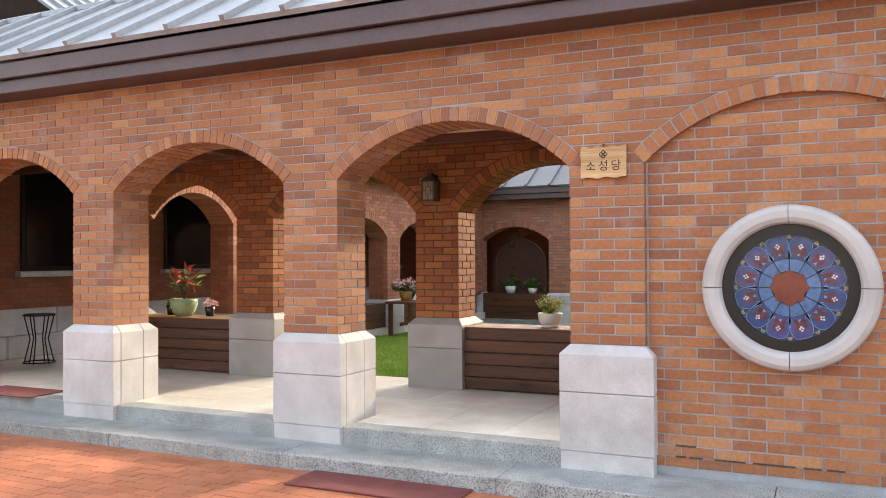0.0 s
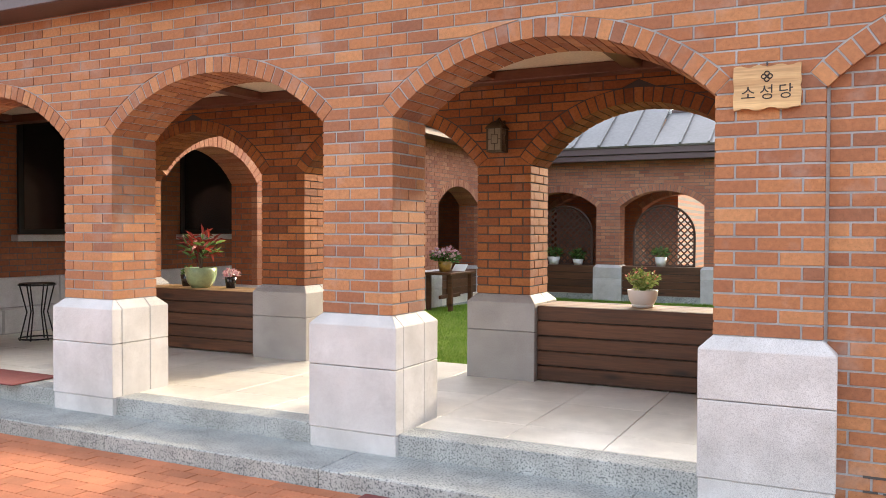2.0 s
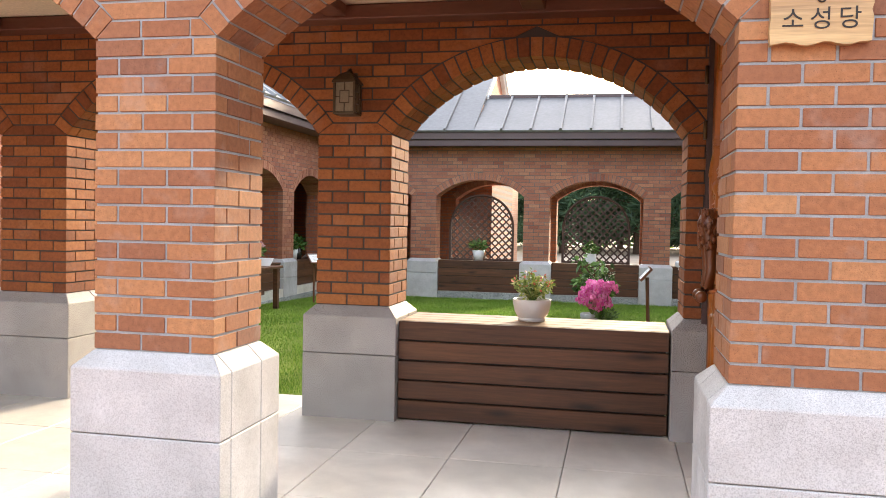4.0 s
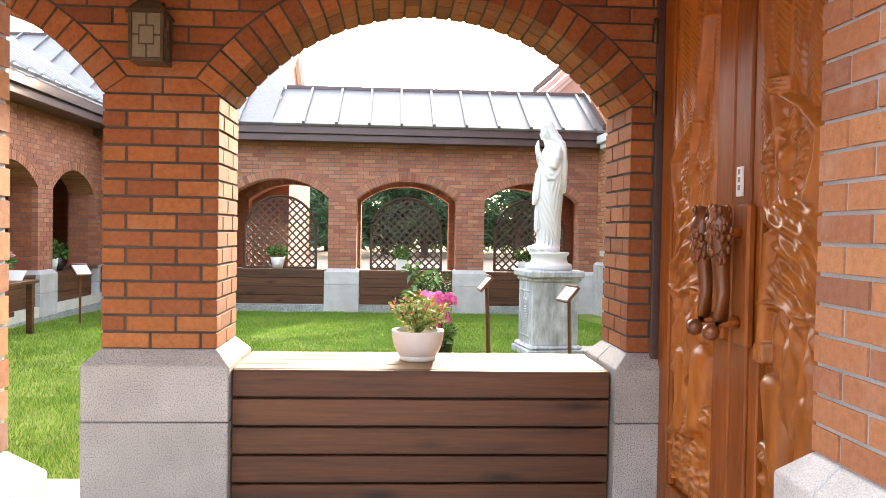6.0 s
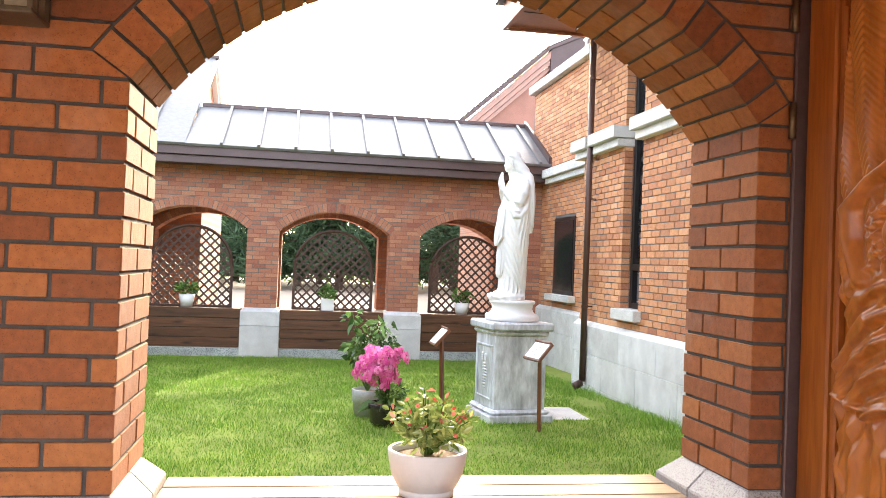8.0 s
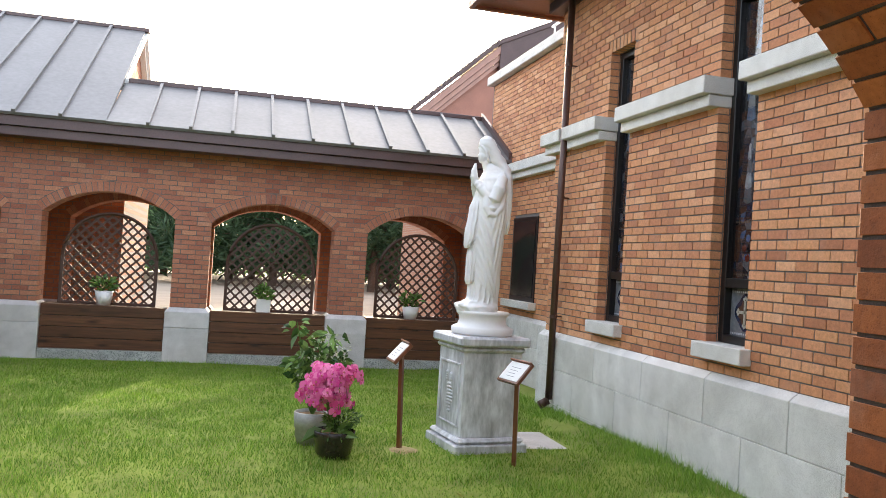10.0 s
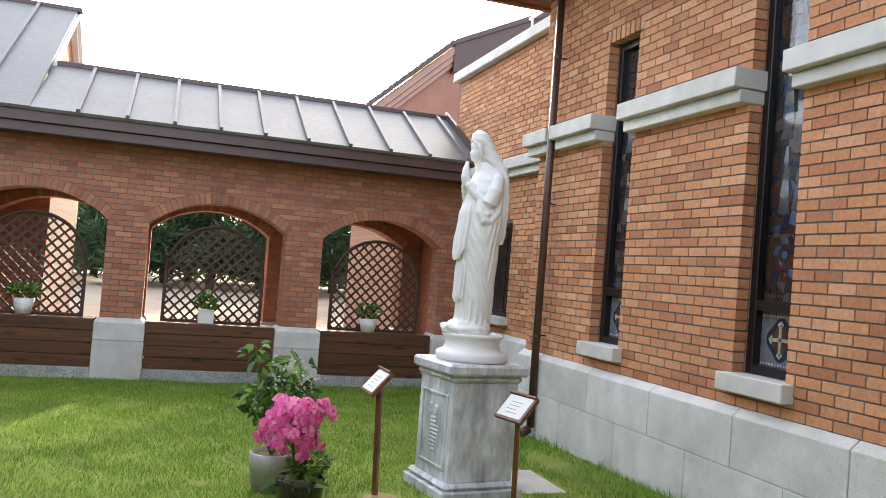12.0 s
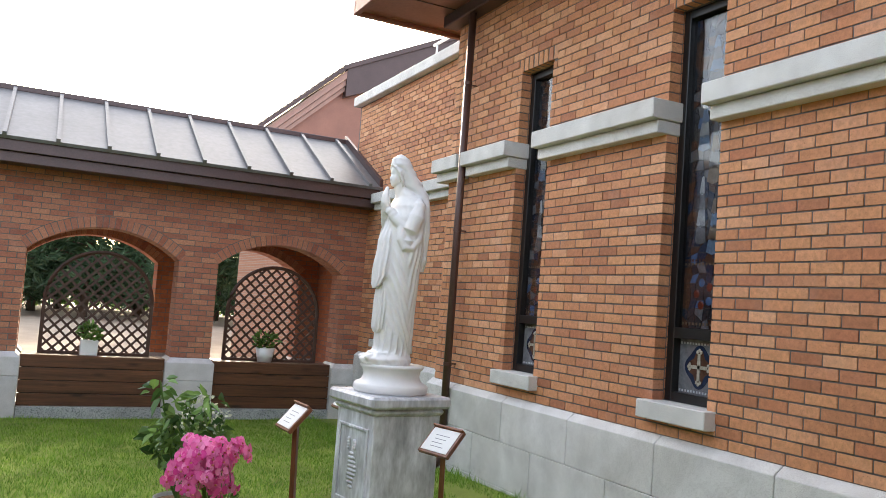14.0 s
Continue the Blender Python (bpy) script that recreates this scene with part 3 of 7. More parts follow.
# front paving, kerb and step
pav = tagged(part("paving", boxed(-14, 6, -14, -0.46, -0.34, -0.106), M_PAVER_JOINT), "orange clay block paving in front of the cloister", "paving", kind="structure")
pile = Pile(pav, M_PAVER, near=lambda c: -2.9 < c.x < -0.2 and c.y > -1.9)
for r in range(58):
    y0 = -0.465 - (r + 1) * 0.102
    for c in range(66):
        x0 = -10.0 + c * 0.204 + (0.102 if r % 2 else 0)
        pile.add(lambda u, d, z: (u, z, -0.1 - d), ((x0, y0), (x0 + 0.199, y0), (x0 + 0.199, y0 + 0.097), (x0, y0 + 0.097)), rng.uniform(0, 0.0006), 0.05, True)
pile.finish("paver_field")
# Unseen wall behind the camera, added to block low sky light from the south.
tagged(part("wall_forecourt", boxed(-16, 9, -11.3, -11.0, -0.34, 4.6), M_SKY_BLOCKER), "unseen plain grey wall added to cut sky light on the cloister front", "wall", kind="structure")
kerb = thing("kerb", "grey granite kerb with a step along the cloister front", "kerb", kind="structure")
x = -8.6
for i, wd in enumerate((1.7, 1.6, 1.65, 1.65, 1.65, 1.6, 1.7, 1.6)):
    part("kerb_stone", boxed(x, x + wd - 0.004, -0.46, 0.05, -0.3, 0.0 if i % 2 else -0.001, 0.006), M_KERB, kerb)
    x += wd

# ---- cloister floor ----
floor = tagged(part("floor", boxed(-8.0, 0.1, 0.02, 2.46, -0.34, 0.112), M_KERB), "pale granite floor of the cloister walk", "floor", kind="structure")
for a, b in ((-1.75, -0.05), (-4.04, -2.34), (-6.33, -4.63)):
    part("step_stone", boxed(a, b, -0.02, 0.17, -0.05, 0.125, 0.005), M_KERB, floor, "rough grey granite step edge")
for r, (ya, yb) in enumerate(((0.175, 0.53), (0.53, 1.25), (1.25, 2.44))):
    xx = -8.0
    while xx < 0.1:
        e = min(xx + 0.57, 0.1)
        part("floor_slab", boxed(xx + 0.002, e - 0.002, ya + 0.002, yb - 0.002, 0.06, 0.126 + rng.uniform(0, 0.0006), 0.003), M_FLOOR, floor)
        xx = e
floor_w = tagged(part("floor_west", boxed(-8.0, -5.9, 2.47, 15.4, -0.34, 0.12), M_FLOOR), "pale granite floor of the west cloister walk", "floor", kind="structure")
floor_n = tagged(part("floor_north", boxed(-5.88, 2.62, 12.96, 15.4, -0.34, -0.02), M_FLOOR), "pale granite floor of the north cloister walk", "floor", kind="structure")

# ---- front arcade ----
front = thing("wall_south", "orange brick arcade wall with segmental arches, pale mortar", "wall", kind="structure")
ZB, ZS = 0.806, 0.806 + 17 * COURSE
PIERS = [(-6.87, -6.38), (-4.58, -4.09), (-2.29, -1.80), (0.0, 0.49)]
AR = [Arch((a[1] + b[0]) / 2, 0.9, ZS, 0.37, 0.1) for a, b in zip(PIERS, PIERS[1:])]
BLIND = Arch(1.39, 0.9, ZS, 0.37, 0.1)
TOP = ZB + 32 * COURSE
part("mortar_core", core_mesh(-8.6, 0.484, ZB - 0.03, TOP, AR, 0.006, 0.404, fx(0)), M_MORTAR_PALE, front)
part("mortar_core", core_mesh(0.484, 3.4, ZB - 0.03, TOP, [BLIND], 0.006, 0.056, fx(0)), M_MORTAR_PALE, front)
part("mortar_core", boxed(0.484, 3.4, 0.056, 0.4, -0.02, TOP), M_MORTAR_PALE, front)
part("mortar_core", boxed(2.296, 3.4, 0.006, 0.055, -0.02, ZB), M_MORTAR_PALE, front)
part("mortar_core", boxed(-8.6, -6.876, 0.006, 0.4, -0.02, ZB), M_MORTAR_PALE, front)
pile = Pile(front, M_BRICK_FRONT, near=lambda c: -2.3 < c.x < 1.3 and c.z < 2.3 and c.y < 0.3)
z_low = ZB - 11 * COURSE
for q, rect, d in courses(-8.6, 3.4, ZB, TOP, AR + [BLIND]):
    pile.add(fx(0), q, 0.0, d, rect)
for q, rect, d in courses(0.505, 2.275, z_low, TOP - 6 * COURSE, []):
    u = (q[0][0] + q[1][0]) / 2
    if q[0][1] < BLIND.under(u, 0.05) and (u - 1.33) ** 2 + (q[0][1] + 0.03 - 1.185) ** 2 > 0.4 ** 2:
        pile.add(fx(0.05), q, 0.0, 0.06, rect)
for a, b in ((2.29, 3.4), (-8.6, -6.87)):
    for q, rect, d in courses(a, b, z_low, ZB, []):
        pile.add(fx(0), q, 0.0, d, rect)
for a, b in PIERS:
    jambs(pile, a, b, 0.0, 0.41, ZB, 17, True, b < 0.4)
for k in AR:
    ring_bricks(pile, k, 0.0, 0.41, fx(0))
for q in voussoirs(BLIND):
    pile.add(fx(0), q, 0.0, 0.05, False)
pile.finish()
g = random.Random(31)
for zc, u_end in ((z_low + COURSE, 1.55), (z_low + 2 * COURSE, 1.2)):
    u = 0.66
    while u < u_end:
        wd = g.uniform(0.06, 0.24)
        if g.random() < 0.6:
            part("eroded_joint", boxed(u, u + wd, 0.046, 0.052, zc - g.uniform(0.002, 0.006), zc + g.uniform(0.002, 0.006)), M_MORTAR_DARK, front, "dark washed-out joint")
        u += wd + g.uniform(0.01, 0.09)
for i, (a, b) in enumerate(PIERS):
    foot = thing("pier_base", "pale granite pier base with a chamfered top on the kerb", "pier base", "pier bases", "structure")
    part("plinth", boxed(a - 0.055, b + 0.055, -0.055, 0.465, -0.02, 0.118, 0.004), M_GRANITE, foot, "greenish weathered granite plinth")
    chamfered_base(foot, a, b, 0.0, 0.41, 0.118, ZB, M_GRANITE, (0.03, 0.29), 0.5)

# inside of the corner beyond the last bay
tagged(part("wall_southwest", boxed(-8.6, -6.88, 0.41, 0.6, 0.1, 2.95), M_WALL_X), "brick wall closing the cloister corner", "wall", kind="structure")

# ---- rear arcade of the front walk ----
rear = thing("wall_court_south", "red brick arcade wall with dark joints facing the walk", "wall", kind="structure")
RP = [(-6.53, -6.04), (-4.35, -3.86), (-2.14, -1.68), (0.01, 0.5)]
YR, YRB = 1.96, 2.37
ZR = 0.80
HR = 0.0685
ZRS = ZR + 15 * HR
RA = [Arch((a[1] + b[0]) / 2, (b[0] - a[1]) / 2, ZRS, 0.44, 0.11) for a, b in zip(RP, RP[1:])]
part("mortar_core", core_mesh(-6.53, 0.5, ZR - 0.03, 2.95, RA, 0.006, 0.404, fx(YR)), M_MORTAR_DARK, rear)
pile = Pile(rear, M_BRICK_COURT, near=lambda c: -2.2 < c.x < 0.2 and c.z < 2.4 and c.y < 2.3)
for q, rect, d in courses(-6.53, 0.5, ZR, ZR + 31 * HR, RA):
    pile.add(fx(YR), q, 0.0, d, rect)
for a, b in RP:
    jambs(pile, a, b, YR, YRB, ZR, 15)
for k in RA:
    ring_bricks(pile, k, YR, YRB, fx(YR))
pile.finish()
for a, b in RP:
    foot = thing("pier_base", "granite pier base in a darker shaded tone beside the wooden planter bench", "pier base", "pier bases", "structure")
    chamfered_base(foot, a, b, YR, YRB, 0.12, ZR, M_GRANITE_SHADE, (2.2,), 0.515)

# end wall beyond the door
tagged(part("wall_east_end", boxed(0.3, 0.5, 0.41, 1.96, 0.0, 3.0), M_WALL_Y), "brick wall behind the carved door", "wall", kind="structure")
# ceiling of the walk
ceil = tagged(part("ceiling", boxed(-8.0, 0.1, 0.412, 1.958, 2.56, 2.6), M_CREAM), "cream boarded ceiling over the cloister walk", "ceiling", kind="structure")
beams = thing("ceiling_beams", "dark red-brown timber ceiling beams", "beam", kind="structure")
part("wall_beam", boxed(-8.0, 0.1, 1.8, 1.955, 2.475, 2.557, 0.006), M_BEAM, beams)
part("wall_beam", boxed(-8.0, 0.1, 0.415, 0.55, 2.475, 2.557, 0.006), M_BEAM, beams)
for i in range(7):
    part("cross_beam", boxed(-7.771 + 1.145 * i, -7.644 + 1.145 * i, 0.551, 1.799, 2.49, 2.557, 0.006), M_BEAM, beams)


def eave(parent, x0, x1, y, z, out):
    """Two-stepped metal fascia along x, with its soffit back to the wall; out: -1 towards -y."""
    ya, yb, yc = y, y + 0.05 * -out, y + 0.38 * -out
    for n_, q in (("fascia_upper", (min(ya, yc), max(ya, yc), z + 0.12, z + 0.26)), ("fascia_lower", (min(yb, yc), max(yb, yc), z, z + 0.118))):
        part(n_, boxed(x0, x1, *q[:2], *q[2:], 0.006), M_FASCIA, parent)


roof_s = thing("roof_south", "grey standing-seam metal roof with brown fascia", "roof", kind="structure")
eave(roof_s, -8.9, 3.5, -0.33, 2.87, -1)
eave(roof_s, -5.6, 3.5, 2.7, 2.87, 1)
seam_roof(roof_s, (-8.9, -0.36, 3.14), (3.5, -0.36, 3.14), (0, 1.545, 0.95), [0.3 + 0.55 * i for i in range(23)], M_ROOF)
seam_roof(roof_s, (-8.9, 2.73, 3.14), (3.5, 2.73, 3.14), (0, -1.545, 0.95), [0.3 + 0.55 * i for i in range(23)], M_ROOF)
part("ridge_cap", boxed(-8.9, 3.5, 1.1, 1.27, 4.08, 4.15, 0.01), M_ROOF, roof_s)

# ---- far (north) wing ----
north = thing("wall_north", "brown mixed brick arcade wall across the courtyard", "wall", kind="structure")
NP = [(-6.51, -6.01), (-4.31, -3.81), (-2.10, -1.61), (0.125, 0.615), (2.30, 2.62)]
YN = 12.93
ZN = 0.60
ZNS = ZN + 18 * 0.0678
NA = [Arch((a[1] + b[0]) / 2, (b[0] - a[1]) / 2, ZNS, 0.325, 0.13) for a, b in zip(NP, NP[1:])]
part("mortar_core", core_mesh(-6.51, 2.62, ZN - 0.03, 2.9, NA, 0.006, 0.404, fx(YN)), M_MORTAR_MID, north)
pile = Pile(north, M_BRICK_FAR, near=lambda c: -2.3 < c.x < 0.7 and c.z < 2.1 and c.y < YN + 0.3)
for q, rect, d in courses(-6.51, 2.62, ZN, ZN + 33 * 0.0678, NA, 0.0678):
    pile.add(fx(YN), q, 0.0, d, rect)
for a, b in NP:
    jambs(pile, a, b, YN, YN + 0.41, ZN, 18, h=0.0678)
for k in NA:
    ring_bricks(pile, k, YN, YN + 0.41, fx(YN))
pile.finish()
for a, b in NP:
    foot = thing("pier_base", "pale granite pier base at the lawn's edge", "pier base", "pier bases", "structure")
    chamfered_base(foot, a, b, YN, YN + 0.41, -0.2, ZN, M_GRANITE, (), 0.32, 0.055)
kerb_n = thing("kerb_north", "grey granite kerb between lawn and cloister", "kerb", kind="structure")
for (a0, a), (b, b0) in zip(NP, NP[1:]):
    part("kerb_stone", boxed(a + 0.057, b - 0.057, YN - 0.03, YN + 0.36, -0.3, -0.03, 0.006), M_KERB, kerb_n)
# its outer arcade
YO = 14.95
outer = thing("wall_north_outer", "brick arcade wall on the outer side of the north walk", "wall", kind="structure")
part("brick_body", core_mesh(-6.51, 2.62, -0.1, 2.9, NA, 0.0, 0.41, fx(YO)), M_WALL_X, outer)
for k in NA:
    bm = bmesh.new()
    for q in voussoirs(k):
        prism(bm, q, -0.01, 0.42, fx(YO))
    part("arch_ring", bm, M_BRICK_FAR, outer)
for a, b in NP:
    foot = thing("pier_base", "pale granite pier base of the outer arcade", "pier base", "pier bases", "structure")
    chamfered_base(foot, a - 0.002, b + 0.002, YO - 0.003, YO + 0.413, -0.2, 0.5, M_GRANITE, (), 0.25, 0.055)
# Added wall that stops light entering the north walk from the east.
tagged(part("wall_north_end", boxed(2.63, 2.9, 13.61, 15.4, -0.3, 2.9), M_WALL_Y), "brick wall added to keep east light out of the north walk", "wall", kind="structure")
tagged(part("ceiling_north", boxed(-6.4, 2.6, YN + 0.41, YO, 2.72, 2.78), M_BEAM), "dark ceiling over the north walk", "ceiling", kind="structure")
roof_n = thing("roof_north", "grey standing-seam metal roof in a shaded tone, with dark brown fascia", "roof", kind="structure")
eave(roof_n, -6.0, 2.6, 12.5, 2.755, -1)
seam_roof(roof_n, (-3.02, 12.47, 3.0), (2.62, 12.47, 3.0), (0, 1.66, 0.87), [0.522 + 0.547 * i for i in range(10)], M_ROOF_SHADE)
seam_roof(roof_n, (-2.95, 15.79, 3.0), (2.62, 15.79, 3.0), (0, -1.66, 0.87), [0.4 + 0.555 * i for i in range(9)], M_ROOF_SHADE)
eave(roof_n, -2.9, 2.6, 15.76, 2.74, 1)
part("ridge_cap", boxed(-3.05, 2.62, 14.03, 14.23, 3.86, 3.935, 0.01), M_FASCIA, roof_n)
bm = bmesh.new()
prism(bm, [(12.47, 3.05), (14.1, 3.9), (14.1, 4.0), (12.47, 3.15)], 2.575, 2.618, lambda u, d, z: (d, u, z))
part("flashing", bm, M_FASCIA, roof_n)

# corner pavilion whose higher roof carries on the same slope
pav_roof = thing("pavilion_roof", "large grey standing-seam roof in a shaded tone, with a white-edged gable", "roof", kind="structure")
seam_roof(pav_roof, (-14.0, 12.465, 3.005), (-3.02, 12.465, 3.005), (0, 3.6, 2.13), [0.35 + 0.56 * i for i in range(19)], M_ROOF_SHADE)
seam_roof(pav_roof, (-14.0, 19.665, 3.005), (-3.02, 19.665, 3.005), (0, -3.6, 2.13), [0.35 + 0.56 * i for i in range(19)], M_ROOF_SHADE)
part("ridge_cap", boxed(-14.0, -2.95, 15.98, 16.15, 5.13, 5.2, 0.01), M_FASCIA, pav_roof)
bm = bmesh.new()
prism(bm, [(12.9, 3.1), (19.2, 3.1), (16.065, 5.0)], 0.0, 0.3, lambda u, d, z: (-3.12 - d, u, z))
part("gable_wall", bm, M_WALL_Y, pav_roof)
for s in (1, -1):
    bm = bmesh.new()
    for off, th, dx in ((0.0, 0.07, 0.0), (0.075, 0.1, -0.05)):
        y0 = 14.0 if s == 1 else 19.665
        zl = 5.13 - abs(16.065 - y0) * 0.5917
        prism(bm, [(y0, zl - off), (16.065, 5.13 - off), (16.065, 5.13 - off - th), (y0, zl - off - th)], 0.0, 0.1, lambda u, d, z, dx=dx: (-2.98 + dx - d, u, z))
    part("barge_board", bm, M_PAPER, pav_roof, "white painted barge board")

# ---- west wing ----
west = thing("wall_west", "sunlit brick arcade wall of the west walk", "wall", kind="structure")
XW = -5.95
WP = [(y, y + 0.5) for y in (3.85, 6.05, 8.25, 10.45)] + [(12.6, 12.93)]
WA = [Arch((2.37 + 3.85) / 2, 0.74, 1.88, 0.38, 0.13)] + [Arch((a[1] + b[0]) / 2, (b[0] - a[1]) / 2, 1.80, 0.325, 0.13) for a, b in zip(WP, WP[1:])]
part("brick_body", core_mesh(2.37, 12.92, 0.6, 2.95, WA, 0.006, 0.41, fxp(XW)), M_WALL_X, west)
pile = Pile(west, M_BRICK_FAR, near=lambda c: c.y > 8.0 and c.z < 1.8)
for q, rect, d in courses(2.37, 12.92, 0.63, 0.63 + 33 * 0.0678, WA, 0.0678):
    pile.add(fxp(XW), q, 0.0, min(d, 0.09), rect)
for k in WA:
    for q in voussoirs(k):
        pile.add(fxp(XW), q, 0.0, 0.41, False)
pile.finish()
for a, b in WP[:-1]:
    foot = thing("pier_base", "pale granite pier base beside the lawn", "pier base", "pier bases", "structure")
    chamfered_base(foot, XW - 0.41, XW, a, b, -0.2, 0.63, M_GRANITE, (), 0.3, 0.055)
tagged(part("kerb_west", boxed(XW - 0.4, XW + 0.06, 2.4, 12.9, -0.3, -0.02, 0.006), M_KERB), "grey granite kerb of the west walk", "kerb", kind="structure")
back = tagged(part("wall_back_west", boxed(-8.3, -8.0, 0.4, 15.5, 0.0, 2.95), M_WALL_Y), "dark red brick wall at the back of the west walk", "wall", kind="structure")
wains = thing("stone_wainscot", "pale granite wainscot with a low ledge along the wall", "wainscot", kind="structure")
yy = 0.62
while yy < 12.5:
    part("stone", boxed(-7.995, -7.94, yy + 0.003, yy + 0.997, 0.42, 0.76, 0.006), M_GRANITE, wains)
    part("stone", boxed(-7.995, -7.86, yy + 0.203, yy + 1.197, 0.121, 0.415, 0.02), M_GRANITE, wains)
    yy += 1.0
for i, (a, b) in enumerate(((2.1, 3.4), (4.65, 5.75), (7.0, 8.1), (9.2, 10.3), (11.3, 12.4))):
    wdw = thing("window_%d" % (i + 1), "dark window with a pale stone sill in the brick wall", "window", "windows of the west walk", "structure")
    part("window_frame", boxed(-7.998, -7.96, a, b, 1.25, 2.6, 0.005), M_BLACK, wdw)
    part("pane", boxed(-7.965, -7.952, a + 0.06, b - 0.06, 1.31, 2.54), M_DARK_PANE, wdw)
    part("window_sill", boxed(-7.998, -7.88, a - 0.08, b + 0.08, 1.17, 1.245, 0.006), M_GRANITE, wdw)
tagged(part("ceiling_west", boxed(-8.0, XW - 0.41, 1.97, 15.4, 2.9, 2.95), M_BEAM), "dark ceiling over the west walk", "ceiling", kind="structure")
roof_w = thing("roof_west", "sunlit grey standing-seam metal roof", "roof", kind="structure")
part("fascia_upper", boxed(-5.98, -5.52, 2.75, 12.45, 2.99, 3.13, 0.006), M_FASCIA, roof_w)
part("fascia_lower", boxed(-5.98, -5.57, 2.75, 12.45, 2.87, 2.988, 0.006), M_FASCIA, roof_w)
seam_roof(roof_w, (-5.5, 2.7, 3.14), (-5.5, 12.4, 3.14), (-3.9, 0, 2.5), [0.25 + 0.4 * i for i in range(24)], M_ROOF)
seam_roof(roof_w, (-13.3, -0.3, 3.14), (-13.3, 14.5, 3.14), (3.9, 0, 2.5), [0.25 + 0.6 * i for i in range(24)], M_ROOF)
seam_roof(roof_w, (-9.0, 2.7, 5.25), (-9.0, -0.3, 5.25), (-0.4, 0, 0.4), [0.5, 1.0, 1.5, 2.0], M_ROOF)
tagged(part("wall_west_outer", boxed(-13.0, -12.7, -0.2, 19.0, -0.3, 3.2), M_WALL_Y), "outer brick wall of the west building", "wall", kind="structure")
tagged(part("wall_pavilion", boxed(-12.7, -3.1, 15.5, 19.2, -0.3, 3.1), M_WALL_X), "brick corner pavilion behind the cloister", "building", kind="structure")

# ---- church ----
church = thing("wall_church", "tan-orange brick church wall with tall recessed windows", "wall", kind="structure")
XC = 2.1
WINS = [(5.77, 6.25), (7.65, 8.13)]
HC = 0.0672
ZC0 = 0.79
holes = [(a, b, 1.0, 3.56) for a, b in WINS]
bm = bmesh.new()
F = fxm(XC)
prism(bm, [(2.4, 0.7), (WINS[0][0] - 0.006, 0.7), (WINS[0][0] - 0.006, 4.5), (2.4, 4.5)], 0.006, 0.5, F)
prism(bm, [(WINS[0][1] + 0.006, 0.7), (WINS[1][0] - 0.006, 0.7), (WINS[1][0] - 0.006, 4.5), (WINS[0][1] + 0.006, 4.5)], 0.006, 0.5, F)
prism(bm, [(WINS[1][1] + 0.006, 0.7), (9.394, 0.7), (9.394, 4.5), (WINS[1][1] + 0.006, 4.5)], 0.006, 0.9, F)
for a, b in WINS:
    prism(bm, [(a - 0.006, 0.7), (b + 0.006, 0.7), (b + 0.006, 0.99), (a - 0.006, 0.99)], 0.006, 0.5, F)
    prism(bm, [(a - 0.006, 3.566), (b + 0.006, 3.566), (b + 0.006, 4.5), (a - 0.006, 4.5)], 0.006, 0.5, F)
part("mortar_core", bm, M_MORTAR_MID, church)
part("mortar_core", boxed(2.626, 2.9, 9.39, 13.6, 0.7, 4.4), M_MORTAR_MID, church)
pile = Pile(church, M_BRICK_CHURCH, near=lambda c: 4.9 < c.y < 8.2 and c.z < 2.2)
lint = [(a - 0.06, b + 0.06, 3.56, 3.68) for a, b in WINS]
for q, rect, d in courses(2.4, 9.4, ZC0, ZC0 + 54 * HC, [], HC, holes=holes + lint):
    pile.add(F, q, 0.0, 0.09, rect)
for a, b in WINS:
    n = int((b - a + 0.12) / 0.067)
    for i in range(n):
        u = a - 0.06 + i * (b - a + 0.12) / n
        pile.add(F, ((u + 0.004, 3.565), (u + 0.058, 3.565), (u + 0.058, 3.675), (u + 0.004, 3.675)), 0.0, 0.09, True)
    for i in range(38):
        z0, z1 = 1.0 + i * HC + 0.005, 1.0 + (i + 1) * HC - 0.005
        for u0, u1 in (((0.1, 0.29),) if i % 2 else ((0.1, 0.19), (0.2, 0.29))):
            pile.add(lambda u, d, z, b=b: (XC + u, b + d, z), ((u0, z0), (u1, z0), (u1, z1), (u0, z1)), 0.0, 0.09, True)
            pile.add(lambda u, d, z, a=a: (XC + u, a - d, z), ((u0, z0), (u1, z0), (u1, z1), (u0, z1)), 0.0, 0.09, True)
for q, rect, d in courses(9.4, 13.55, ZC0, ZC0 + 53 * HC, [], HC, holes=[(11.18, 12.16, 1.0, 2.16)]):
    pile.add(fxm(2.62), q, 0.0, 0.09, rect)
for q, rect, d in courses(2.1, 2.62, ZC0, ZC0 + 53 * HC, [], HC):
    pile.add(lambda u, d, z: (u, 9.4 - d, z), q, 0.0, 0.09, rect)
pile.finish()
base = thing("church_plinth", "pale granite plinth blocks with a chamfered top", "plinth", kind="structure")


def plinth_row(xf, ya, yb, z0, z1, step, start, chamfer):
    y = ya
    first = True
    while y < yb - 0.01:
        e = min(y + (start if first else step), yb)
        first = False
        bm = bmesh.new()
        t = z1 - (0.05 if chamfer else 0.003)
        poly = [(0.0, z0), (0.0, t), (0.06, z1), (0.3, z1), (0.3, z0)] if chamfer else [(0.0, z0), (0.0, t), (0.3, t), (0.3, z0)]
        prism(bm, poly, y + 0.003, e - 0.003, lambda u, d, z: (xf + u, d, z))
        bmesh.ops.bevel(bm, geom=list(bm.edges), offset=0.004, segments=1, affect="EDGES")
        part("stone", bm, M_COPING, base)
        y = e


